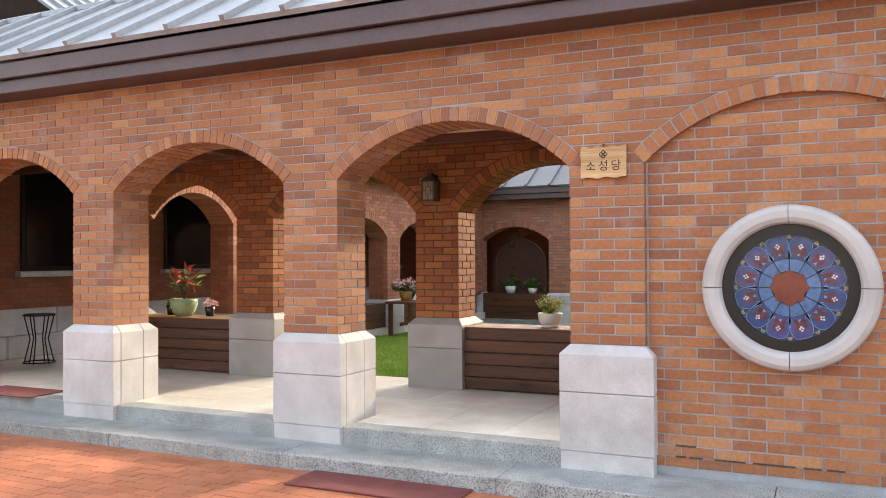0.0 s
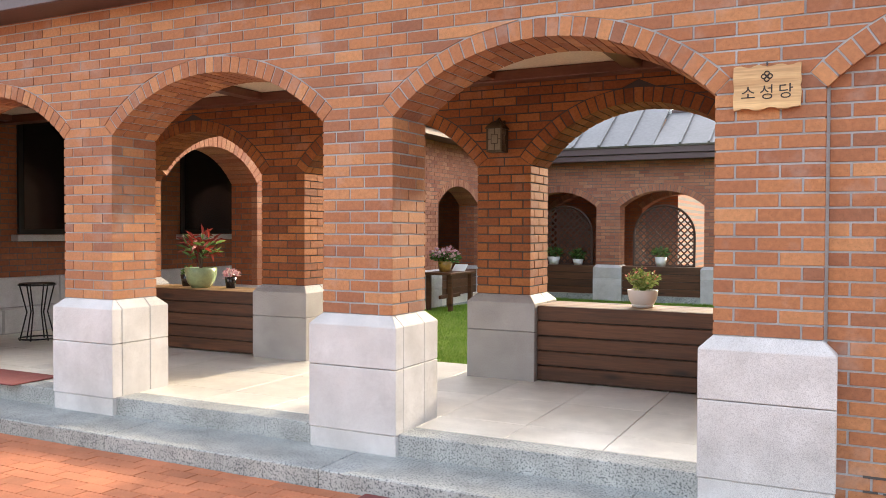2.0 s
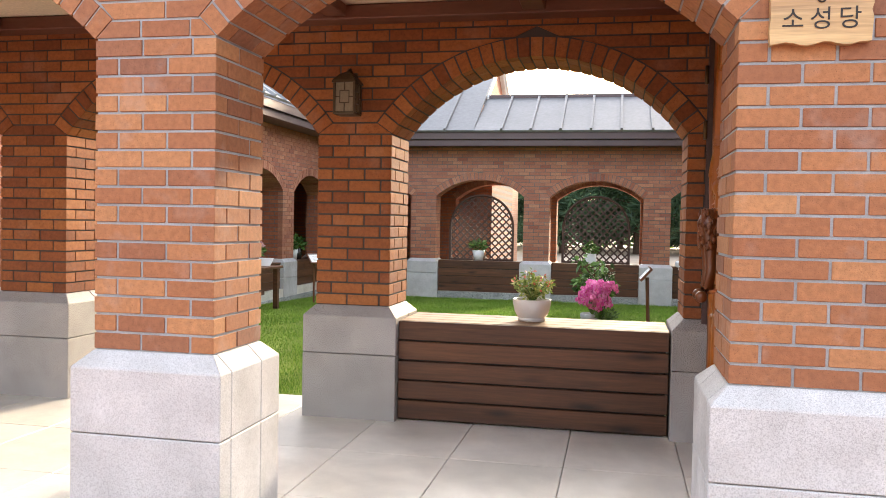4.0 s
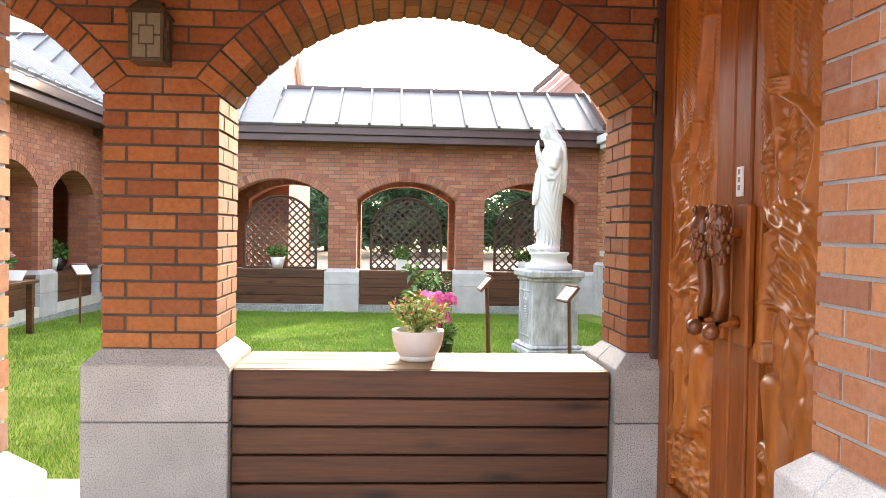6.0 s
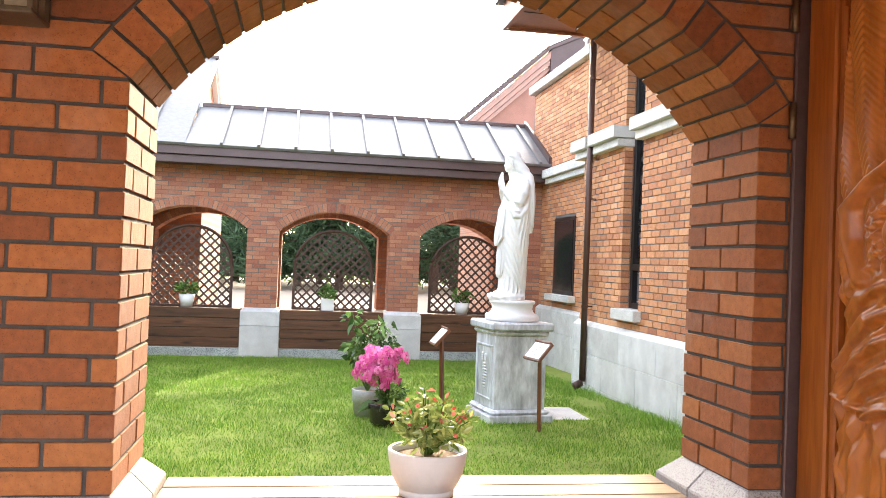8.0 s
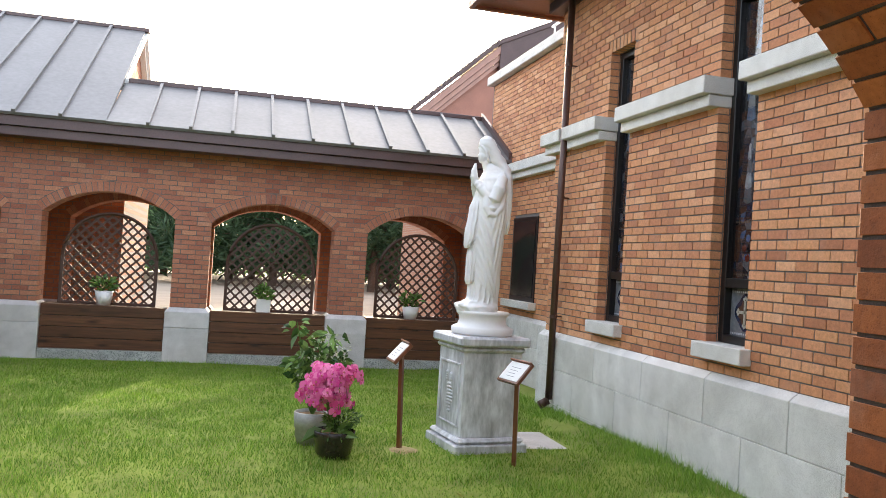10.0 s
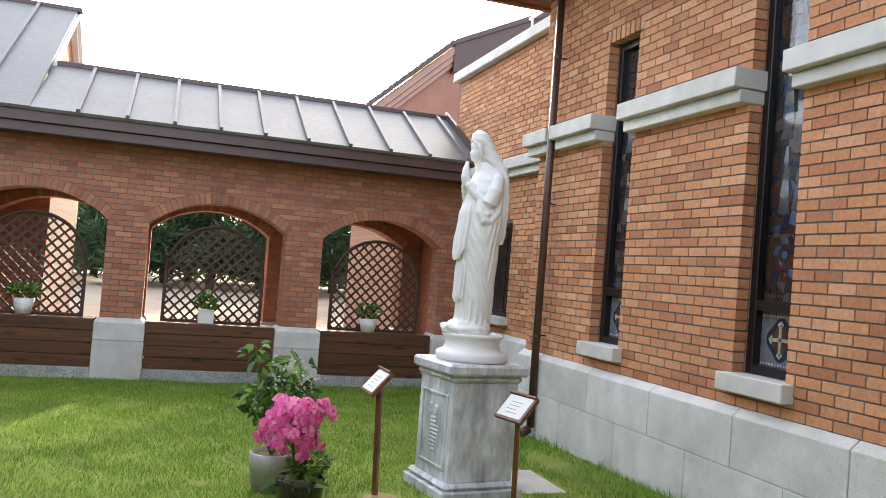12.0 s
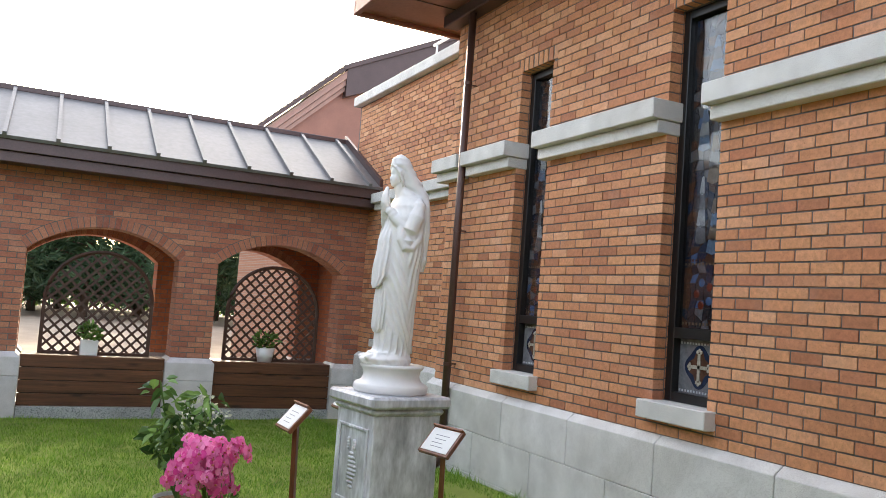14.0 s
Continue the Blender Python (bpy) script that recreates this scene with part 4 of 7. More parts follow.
plinth_row(2.04, 2.4, 9.45, 0.42, 0.79, 0.93, 0.95, True)
plinth_row(2.04, 2.4, 9.45, 0.06, 0.42, 0.93, 0.48, False)
plinth_row(2.04, 2.4, 9.45, -0.3, 0.06, 0.88, 0.6, False)
plinth_row(2.56, 9.45, 12.9, 0.42, 0.79, 0.88, 0.5, True)
plinth_row(2.56, 9.45, 12.9, -0.3, 0.42, 0.88, 0.9, False)
string = thing("string_course", "two-stepped pale granite string course", "string course", kind="structure")
for a, b in ((2.4, WINS[0][0]), (WINS[0][1], WINS[1][0]), (WINS[1][1], 8.88), (9.02, 9.5)):
    for n_, dx, z0, z1 in (("upper_band", 0.15, 2.81, 2.94), ("lower_band", 0.09, 2.72, 2.808)):
        part(n_, boxed(XC - dx, XC + 0.22, a - (0.03 if n_ == "upper_band" else 0.012), b + (0.03 if n_ == "upper_band" else 0.012), z0, z1, 0.006), M_COPING, string)
for n_, dx, z0, z1 in (("upper_band", 0.15, 2.81, 2.94), ("lower_band", 0.09, 2.72, 2.808)):
    part(n_, boxed(2.62 - dx, 2.8, 9.53, 12.5, z0, z1, 0.006), M_COPING, string)
coping = tagged(part("parapet_coping", boxed(2.52, 3.0, 9.42, 13.65, 4.36, 4.5, 0.01), M_COPING), "grey granite coping on the lower church wall", "coping", kind="structure")
rail = thing("roof_rail", "thin pale steel rail above the parapet", "rail")
for y in (9.6, 10.4, 11.2):
    part("post", boxed(2.68, 2.7, y, y + 0.02, 4.495, 4.72), M_STEEL, rail)
part("top_rail", boxed(2.675, 2.705, 9.5, 11.3, 4.72, 4.75, 0.004), M_STEEL, rail)
part("end_wall", boxed(2.12, 2.6, 9.3, 9.39, 4.39, 4.5), M_BRICK_CHURCH, church)
eaves = thing("church_eaves", "wide copper-brown boarded church eaves", "eaves", kind="structure")
part("soffit", boxed(1.2, 6.0, 2.4, 9.9, 4.42, 4.46), M_SOFFIT, eaves)
part("soffit_trim", boxed(1.95, 2.12, 2.4, 9.5, 4.30, 4.42, 0.01), M_FASCIA, eaves)
for i in range(8):
    part("soffit_seam", boxed(1.2, 2.2, 2.6 + i * 0.95, 2.612 + i * 0.95, 4.412, 4.42), M_FASCIA, eaves)
part("fascia_board", boxed(1.14, 6.0, 9.9, 9.96, 4.38, 4.72, 0.006), M_SOFFIT, eaves)
part("fascia_board", boxed(1.14, 1.2, 2.4, 9.9, 4.38, 4.72, 0.006), M_SOFFIT, eaves)
part("church_roof", boxed(1.05, 6.2, 2.3, 10.05, 4.72, 4.8, 0.006), M_FASCIA, eaves)
tagged(part("church_body", boxed(2.62, 9.0, 2.4, 9.35, -0.3, 4.4), M_DARK_PANE), "dark body of the church behind its brick face", "building", kind="structure")
tagged(part("annexe_body", boxed(2.92, 8.0, 9.41, 13.6, -0.3, 4.35), M_WALL_Y), "brick annexe behind the parapet", "building", kind="structure")
pipe = thing("downpipe", "brown metal rainwater downpipe with brackets on the church wall", "downpipe")
bm = bmesh.new()
tube(bm, [(XC - 0.1, 8.95, 0.1), (XC - 0.1, 8.95, 4.4)], 0.036, 12)
part("pipe", bm, M_PIPE, pipe, smooth=True)
bm = bmesh.new()
tube(bm, [(XC - 0.1, 8.95, 0.16), (XC - 0.12, 8.945, 0.08), (XC - 0.2, 8.93, 0.04)], 0.045, 12)
part("shoe", bm, M_PIPE, pipe, smooth=True)
for z in (0.95, 2.2, 3.6):
    bm = bmesh.new()
    lathe(bm, [(0.041, z), (0.041, z + 0.03)], 14, (XC - 0.1, 8.95, 0))
    box(bm, XC - 0.065, XC + 0.01, 8.965, 8.98, z + 0.008, z + 0.022)
    part("bracket", bm, M_PIPE, pipe)


# ---- benches and planters ----
def plank_box(name, label, cat, group, x0, x1, y0, y1, z0, z1, rows, top_rows, top_mat):
    """A box bench clad with horizontal boards."""
    t = thing(name, label, cat, group, at=(x0, y0, z0))
    w, d, h = x1 - x0, y1 - y0, z1 - z0
    part("carcass", boxed(0.015, w - 0.015, 0.016, d - 0.02, 0.0, h - 0.034), M_BLACK, t, "dark inner frame")
    step = h / rows
    for i in range(rows):
        sag = rng.uniform(0, 0.003)
        part("front_board", boxed(0.0, w, -0.015 + sag, 0.013, 0.006 + i * step, (i + 1) * step - (0.004 if i < rows - 1 else 0.002), 0.003), M_PLANK, t)
    td = (d - 0.01) / top_rows
    for i in range(top_rows):
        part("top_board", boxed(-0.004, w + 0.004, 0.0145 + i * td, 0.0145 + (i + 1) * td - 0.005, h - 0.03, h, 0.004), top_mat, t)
    return t


plank_box("planter_bench", "brown plank bench box with a paler top between piers", "bench", "cloister benches", -1.615, -0.06, 1.965, 2.445, 0.135, 0.722, 5, 4, M_PLANK_TOP)
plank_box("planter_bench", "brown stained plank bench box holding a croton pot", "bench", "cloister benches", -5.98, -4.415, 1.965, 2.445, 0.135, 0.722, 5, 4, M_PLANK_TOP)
for (a0, a), (b, b0) in zip(NP, NP[1:]):
    plank_box("planter_box", "dark brown plank box between the far piers", "planter", "far planter boxes", a + 0.06, b - 0.06, YN + 0.02, YN + 0.38, -0.028, 0.575, 4, 3, M_PLANK)
for (a0, a), (b, b0) in list(zip(WP, WP[1:]))[1:]:
    t = thing("planter_box", "dark brown plank box in the west arcade", "planter", "west planter boxes", at=(XW - 0.36, a + 0.06, -0.02))
    for i in range(4):
        part("front_board", boxed(0.32, 0.35, 0.0, b - a - 0.12, i * 0.145, i * 0.145 + 0.139, 0.003), M_PLANK_Y, t)
    part("carcass", boxed(0.0, 0.318, 0.0, b - a - 0.12, 0.0, 0.56), M_BLACK, t)
    part("top_board", boxed(-0.01, 0.36, 0.0, b - a - 0.12, 0.562, 0.59, 0.003), M_PLANK_Y, t)


# ---- arched lattice screens ----
def lattice(w, h):
    t = thing("lattice_screen", "brown wooden arched lattice screen on the planter box", "lattice", "lattice screens")
    r = w / 2
    zs = h - r

    def inside(x, z):
        return abs(x) < r and 0 < z < zs or z >= zs and x * x + (z - zs) ** 2 < r * r

    pitch = 0.138
    for fam in (1, -1):
        for k in range(-20, 40):
            pts = []
            for s in range(0, 400):
                z = s * h / 400
                x = fam * (z - k * pitch)
                if inside(x, z):
                    pts.append((x, z))
            if len(pts) < 12:
                continue
            (xa, za), (xb, zb) = pts[0], pts[-1]
            nx, nz = -(zb - za), xb - xa
            ln = math.hypot(nx, nz)
            nx, nz = nx / ln * 0.0145, nz / ln * 0.0145
            bm = bmesh.new()
            y0 = -0.008 if fam == 1 else 0.003
            prism(bm, [(xa + nx, za + nz), (xb + nx, zb + nz), (xb - nx, zb - nz), (xa - nx, za - nz)], y0, y0 + 0.01, lambda u, d, z: (u, d, z))
            part("slat", bm, M_LATTICE, t)
    for s in (-1, 1):
        part("side_post", boxed(s * r - 0.022, s * r + 0.022, -0.02, 0.02, 0.0, zs, 0.004), M_LATTICE, t)
    part("bottom_rail", boxed(-r, r, -0.016, 0.016, 0.0, 0.035, 0.004), M_LATTICE, t)
    bm = bmesh.new()
    tube(bm, [(r * math.cos(math.pi * i / 28), 0, zs + r * math.sin(math.pi * i / 28)) for i in range(29)], 0.026, 6)
    part("arched_rail", bm, M_LATTICE, t)
    return t


lat = lattice(1.24, 1.27)
spots = [(-0.74, 0.576), (-2.95, 0.576), (1.46, 0.576), (-5.1, 0.576)]
lat.matrix_world = pose(spots[0][0], YN + 0.27, spots[0][1])
for x, z in spots[1:]:
    copy_thing(lat, pose(x, YN + 0.27, z))


# ---- pots and plants ----
def leaf_cloud(bm, n, centre, radii, size, seed, slim=0.45, droop=0.3):
    g = random.Random(seed)
    for _ in range(n):
        while True:
            p = Vector((g.uniform(-1, 1), g.uniform(-1, 1), g.uniform(-1, 1)))
            if 0.25 < p.length < 1:
                break
        c = Vector((centre[0] + p.x * radii[0], centre[1] + p.y * radii[1], centre[2] + p.z * radii[2]))
        a = Vector((p.x + g.uniform(-0.6, 0.6), p.y + g.uniform(-0.6, 0.6), g.uniform(-droop, 0.8))).normalized()
        s = a.cross(Vector((g.uniform(-1, 1), g.uniform(-1, 1), g.uniform(-1, 1)))).normalized()
        k = size * g.uniform(0.6, 1.3)
        up = a.cross(s) * k * 0.12
        if slim < 0.15:
            v = [bm.verts.new(q) for q in (c, c + a * k * 0.5 + s * k * slim + up, c + a * k, c + a * k * 0.5 - s * k * slim + up)]
            bm.faces.new((v[0], v[1], v[2]))
            bm.faces.new((v[0], v[2], v[3]))
        else:
            tip = c + a * k * 1.05 - Vector((0, 0, k * droop * 0.25))
            v = [bm.verts.new(q) for q in (c, c + a * k * 0.28 + s * k * slim * 0.8 + up, c + a * k * 0.62 + s * k * slim * 0.72 + up, tip, c + a * k * 0.62 - s * k * slim * 0.72 + up, c + a * k * 0.28 - s * k * slim * 0.8 + up)]
            bm.faces.new((v[0], v[1], v[2], v[3]))
            bm.faces.new((v[0], v[3], v[4], v[5]))


def stems(bm, base, tips, r):
    for t in tips:
        mid = (Vector(base) + Vector(t)) / 2 + Vector((0, 0, 0.02))
        tube(bm, [base, mid, t], [r, r * 0.8, r * 0.5], 5)


def bowl(parent, profile, material, soil_r, soil_z, n=30, label=""):
    bm = bmesh.new()
    lathe(bm, profile, n)
    part("pot", bm, material, parent, label, smooth=True)
    bm = bmesh.new()
    lathe(bm, [(0.001, soil_z + 0.006), (soil_r * 0.6, soil_z + 0.008), (soil_r, soil_z)], 20, cap=False)
    part("soil", bm, M_SOIL, parent)


p1 = thing("potted_plant", "white bowl pot with a variegated plant on the plank bench", "potted plant", at=(-0.855, 2.235, 0.722))
bowl(p1, [(0.076, 0.0), (0.082, 0.004), (0.083, 0.02), (0.08, 0.022), (0.087, 0.026), (0.104, 0.058), (0.114, 0.1), (0.117, 0.128), (0.116, 0.134), (0.108, 0.134), (0.105, 0.118), (0.1, 0.108)], M_WHITE_POT, 0.104, 0.112, 40)
bm = bmesh.new()
g = random.Random(3)
tips = []
for i in range(24):
    t, r = g.uniform(0, 6.283), 0.125 * math.sqrt(g.uniform(0.05, 1))
    tips.append((r * math.cos(t), r * math.sin(t), 0.29 - 5.0 * r * r + g.uniform(-0.03, 0.025)))
stems(bm, (0, 0, 0.105), tips, 0.003)
part("stem", bm, M_LEAF, p1)["kind"] = "stuff"
bm, bt = bmesh.new(), bmesh.new()
for i, q in enumerate(tips):
    for k in range(4):
        c = Vector((0, 0, 0.11)).lerp(Vector(q), 0.45 + 0.17 * k)
        leaf_cloud(bm, 5, c, (0.024, 0.024, 0.02), 0.03, 400 + 7 * i + k, 0.28, 0.5)
    leaf_cloud(bt, 2, q, (0.014, 0.014, 0.012), 0.02, 700 + i, 0.35)
part("foliage", bm, M_LEAF_VARIEGATED, p1)["kind"] = "stuff"
part("blossom", bt, M_RED, p1, "small red-pink leaf tips")["kind"] = "stuff"

p2 = thing("potted_croton", "pale green pot with a red-leaved croton on the bench", "potted plant", at=(-5.32, 2.2, 0.722))
bowl(p2, [(0.09, 0.0), (0.13, 0.05), (0.155, 0.13), (0.16, 0.2), (0.15, 0.205), (0.145, 0.18)], M_GREEN_POT, 0.146, 0.185, 8)
bm = bmesh.new()
stems(bm, (0, 0, 0.18), [(0.04, 0, 0.4), (-0.06, 0.03, 0.42), (0.0, -0.05, 0.4)], 0.014)
part("stem", bm, M_BARK, p2)["kind"] = "stuff"
bm = bmesh.new()
leaf_cloud(bm, 64, (0.01, 0, 0.42), (0.16, 0.15, 0.13), 0.12, 11, 0.16)
part("foliage", bm, M_LEAF_CROTON, p2)["kind"] = "stuff"
bm = bmesh.new()
leaf_cloud(bm, 40, (0, 0, 0.4), (0.15, 0.14, 0.12), 0.11, 12, 0.17)
part("green_leaf", bm, M_LEAF_BUSH, p2, "dark green leaves")["kind"] = "stuff"
p3 = thing("small_potted_plant", "small dark pot with a pink-tipped succulent on the bench", "potted plant", at=(-5.02, 2.3, 0.722))
bowl(p3, [(0.045, 0.0), (0.06, 0.11), (0.055, 0.112), (0.05, 0.1)], M_DARK_POT, 0.052, 0.1)
bm = bmesh.new()
leaf_cloud(bm, 60, (0, 0, 0.14), (0.07, 0.07, 0.04), 0.05, 13, 0.3)
part("foliage", bm, M_PALE_PINK, p3)["kind"] = "stuff"
p3b = thing("small_potted_plant", "small brown pot with a green cactus on the bench", "potted plant", at=(-5.6, 2.3, 0.722))
bowl(p3b, [(0.05, 0.0), (0.07, 0.12), (0.065, 0.122), (0.06, 0.1)], M_DARK_POT, 0.06, 0.1)
bm = bmesh.new()
leaf_cloud(bm, 80, (0, 0, 0.15), (0.05, 0.05, 0.06), 0.03, 14, 0.4)
part("foliage", bm, M_LEAF, p3b)["kind"] = "stuff"

# pots on the far boxes
for i, (x, r, hh, square) in enumerate(((-2.98, 0.125, 0.2, 0), (-0.82, 0.1, 0.19, 1), (1.36, 0.13, 0.19, 0), (-5.3, 0.14, 0.17, 0), (-4.75, 0.12, 0.13, 0))):
    t = thing("far_potted_plant", "white pot with a small green plant in front of the lattice", "potted plant", "far pots", at=(x, YN + 0.14, 0.576))
    if square:
        part("pot", boxed(-r, r, -r * 0.9, r * 0.9, 0, hh, 0.008), M_WHITE_POT, t)
    else:
        bowl(t, [(r * 0.7, 0), (r, hh), (r * 0.93, hh), (r * 0.9, hh * 0.85)], M_WHITE_POT, r * 0.9, hh * 0.87, 22)
    bm = bmesh.new()
    leaf_cloud(bm, 130, (0, 0, hh + 0.09), (r * 1.25, r * 1.1, 0.11), 0.07, 30 + i, 0.35)
    part("foliage", bm, M_LEAF, t)["kind"] = "stuff"
for i, (y, r, mm) in enumerate(((11.35, 0.1, M_WHITE_POT), (11.6, 0.09, M_DARK_POT), (11.12, 0.1, M_GREEN_POT))):
    t = thing("west_potted_plant", "small potted green plant on the west planter box", "potted plant", "west pots", at=(XW - 0.18, y, 0.572))
    bowl(t, [(r * 0.75, 0), (r, 0.2), (r * 0.92, 0.2), (r * 0.9, 0.16)], mm, r * 0.9, 0.17, 20)
    bm = bmesh.new()
    leaf_cloud(bm, 90, (0, 0, 0.3), (0.13, 0.13, 0.14), 0.08, 60 + i, 0.35)
    part("foliage", bm, M_LEAF, t)["kind"] = "stuff"

# pots on the lawn
orchid = thing("potted_orchid", "black pot of bright pink orchids standing on the lawn", "potted orchid", at=(-0.5, 6.78, lawn_z(-0.5, 6.78)))
bowl(orchid, [(0.1, 0.0), (0.13, 0.04), (0.146, 0.16), (0.15, 0.19), (0.14, 0.195), (0.135, 0.17)], M_DARK_POT, 0.136, 0.175)
g = random.Random(21)
bm = bmesh.new()
flowers, sprays = [], []
for i in range(17):
    ang = 2 * math.pi * i / 17 + g.uniform(-0.2, 0.2)
    reach = g.uniform(0.06, 0.2)
    crest = Vector((-0.05 + reach * 0.6 * math.cos(ang), -0.03 + reach * 0.5 * math.sin(ang), 0.6 + g.uniform(-0.04, 0.05)))
    tip = Vector((-0.1 + reach * 1.1 * math.cos(ang), -0.06 + reach * 0.95 * math.sin(ang), g.uniform(0.36, 0.5)))
    if i == 0:
        tip = Vector((0.16, -0.06, 0.55))
    root = Vector((0.02 * math.cos(ang), 0.02 * math.sin(ang), 0.17))
    sprays.append([root, root.lerp(crest, 0.6) + Vector((0, 0, 0.06)), crest, tip])
    for k in range(14):
        q = k / 13
        c = crest.lerp(tip, q) + Vector((0, 0, 0.05 * math.sin(math.pi * q))) + Vector((g.uniform(-0.03, 0.03), g.uniform(-0.03, 0.03), g.uniform(-0.03, 0.03)))
        out = Vector((c.x + 0.06, c.y + 0.03, (c.z - 0.5) * 0.6))
        nrm = (out.normalized() * 0.9 + Vector((-0.1, -0.5, 0.1)) + Vector((g.uniform(-0.4, 0.4), g.uniform(-0.4, 0.4), g.uniform(-0.3, 0.3)))).normalized()
        flowers.append((c, nrm))
        a = nrm.cross(Vector((0, 0, 1))).normalized()
        b = nrm.cross(a)
        size = g.uniform(0.85, 1.2)
        # two broad side petals and three narrower sepals, all cupped
        for t, L, W in ((0.25, 0.04, 0.026), (math.pi - 0.25, 0.04, 0.026), (-1.57, 0.036, 0.015), (0.95, 0.034, 0.014), (2.19, 0.034, 0.014)):
            t += g.uniform(-0.15, 0.15)
            d = a * math.cos(t) - b * math.sin(t)
            e = nrm.cross(d)
            L, W, lift = L * size, W * size, g.uniform(-0.004, 0.01)
            v = [bm.verts.new(p) for p in (c, c + d * L * 0.35 + e * W * 0.75 + nrm * 0.005, c + d * L * 0.75 + e * W * 0.85 + nrm * lift, c + d * L + nrm * (lift - 0.004), c + d * L * 0.75 - e * W * 0.85 + nrm * lift, c + d * L * 0.35 - e * W * 0.75 + nrm * 0.005)]
            bm.faces.new(v)
part("blossom_mass", bm, M_PINK, orchid, "bright pink orchid blossoms")["kind"] = "stuff"
bm = bmesh.new()
for c, nrm in flowers:
    q = c + nrm * 0.008
    bmesh.ops.create_icosphere(bm, subdivisions=1, radius=0.0065, matrix=Matrix.Translation(q))
part("flower_centre", bm, M_RED, orchid)["kind"] = "stuff"
bm = bmesh.new()
for q in sprays:
    tube(bm, q, [0.006, 0.005, 0.004, 0.002], 5)
part("stem", bm, M_LEAF, orchid)["kind"] = "stuff"
bm = bmesh.new()
leaf_cloud(bm, 16, (0, -0.02, 0.2), (0.1, 0.1, 0.02), 0.12, 22, 0.3, 0.7)
part("broad_leaf", bm, M_LEAF_BUSH, orchid)["kind"] = "stuff"
bm = bmesh.new()
leaf_cloud(bm, 300, (0.05, 0.02, 0.26), (0.12, 0.1, 0.08), 0.045, 23, 0.14)
part("filler_foliage", bm, M_LEAF_BUSH, orchid)["kind"] = "stuff"
bush = thing("potted_bush", "tall leafy bush in a pale ribbed pot behind the orchids", "potted plant", at=(-0.62, 7.22, lawn_z(-0.62, 7.22)))
bowl(bush, [(0.11, 0.0), (0.115, 0.05), (0.122, 0.055), (0.125, 0.12), (0.132, 0.125), (0.14, 0.24), (0.13, 0.245), (0.125, 0.22)], M_GREY_POT, 0.126, 0.22)
bm = bmesh.new()
stems(bm, (0, 0, 0.22), [(-0.16, 0, 0.92), (0.05, 0.02, 0.75), (0.15, -0.02, 0.8), (-0.05, 0.05, 0.7), (0.2, 0.0, 0.6), (-0.2, 0.02, 0.6)], 0.009)
part("stem", bm, M_LEAF, bush)["kind"] = "stuff"
bm = bmesh.new()
leaf_cloud(bm, 300, (0.02, 0, 0.58), (0.23, 0.19, 0.2), 0.085, 24, 0.32, 0.8)
leaf_cloud(bm, 16, (-0.16, 0, 0.88), (0.06, 0.06, 0.09), 0.09, 25, 0.3, 0.6)
leaf_cloud(bm, 18, (0.12, 0, 0.8), (0.12, 0.08, 0.08), 0.09, 27, 0.3, 0.6)
part("foliage", bm, M_LEAF_BUSH, bush)["kind"] = "stuff"
bm = bmesh.new()
leaf_cloud(bm, 130, (0.08, -0.02, 0.72), (0.19, 0.15, 0.14), 0.022, 26, 0.5)
part("white_blossom", bm, M_WHITE_PETAL, bush)["kind"] = "stuff"

# ---- statue and pedestal ----
PX, PY, PR = 0.667, 7.15, 8.0
GZ = lawn_z(PX, PY) - 0.02
ped = thing("pedestal", "veined grey-white marble pedestal with a carved panel on the lawn", "pedestal", at=(PX, PY, GZ), turn=PR)
for n_, s, z0, z1, bv in (("foot", 0.305, 0.0, 0.085, 0.008), ("foot_moulding", 0.285, 0.085, 0.13, 0.02), ("die", 0.245, 0.13, 0.78, 0.006), ("neck_moulding", 0.268, 0.78, 0.825, 0.018), ("top_slab", 0.297, 0.825, 0.9, 0.016)):
    part(n_, boxed(-s, s, -s, s, z0, z1, bv), M_MARBLE_BASE, ped)
for q in ((-0.257, -0.245, -0.19, -0.17, 0.2, 0.69), (-0.257, -0.245, 0.17, 0.19, 0.2, 0.69), (-0.257, -0.245, -0.17, 0.17, 0.2, 0.22), (-0.257, -0.245, -0.17, 0.17, 0.67, 0.69)):
    part("panel_border", boxed(*q, 0.004), M_MARBLE_BASE, ped)
bm = bmesh.new()
for i in range(9):
    w = 0.055 * math.sin(math.pi * (i + 1) / 10.5)
    bmesh.ops.create_uvsphere(bm, u_segments=10, v_segments=6, radius=1, matrix=Matrix.Translation((-0.246, 0.0 + 0.012 * math.sin(i), 0.3 + i * 0.026)) @ Matrix.Diagonal((0.012, w + 0.012, 0.012, 1)))
for i in range(10):
    bmesh.ops.create_uvsphere(bm, u_segments=8, v_segments=6, radius=0.016, matrix=Matrix.Translation((-0.247, 0.05 * math.cos(i * 2.1), 0.54 + 0.006 * i)))
part("carved_relief", bm, M_MARBLE_BASE, ped, "carved plant relief", smooth=True)
drum = thing("statue_plinth", "round white marble plinth under the statue", "plinth", at=(PX, PY, GZ + 0.9))
bm = bmesh.new()
lathe(bm, [(0.235, 0.0), (0.245, 0.012), (0.245, 0.05), (0.232, 0.062), (0.2, 0.075), (0.185, 0.11), (0.19, 0.145), (0.205, 0.16), (0.212, 0.172), (0.205, 0.185)], 40)
part("drum", bm, M_MARBLE, drum, smooth=True)


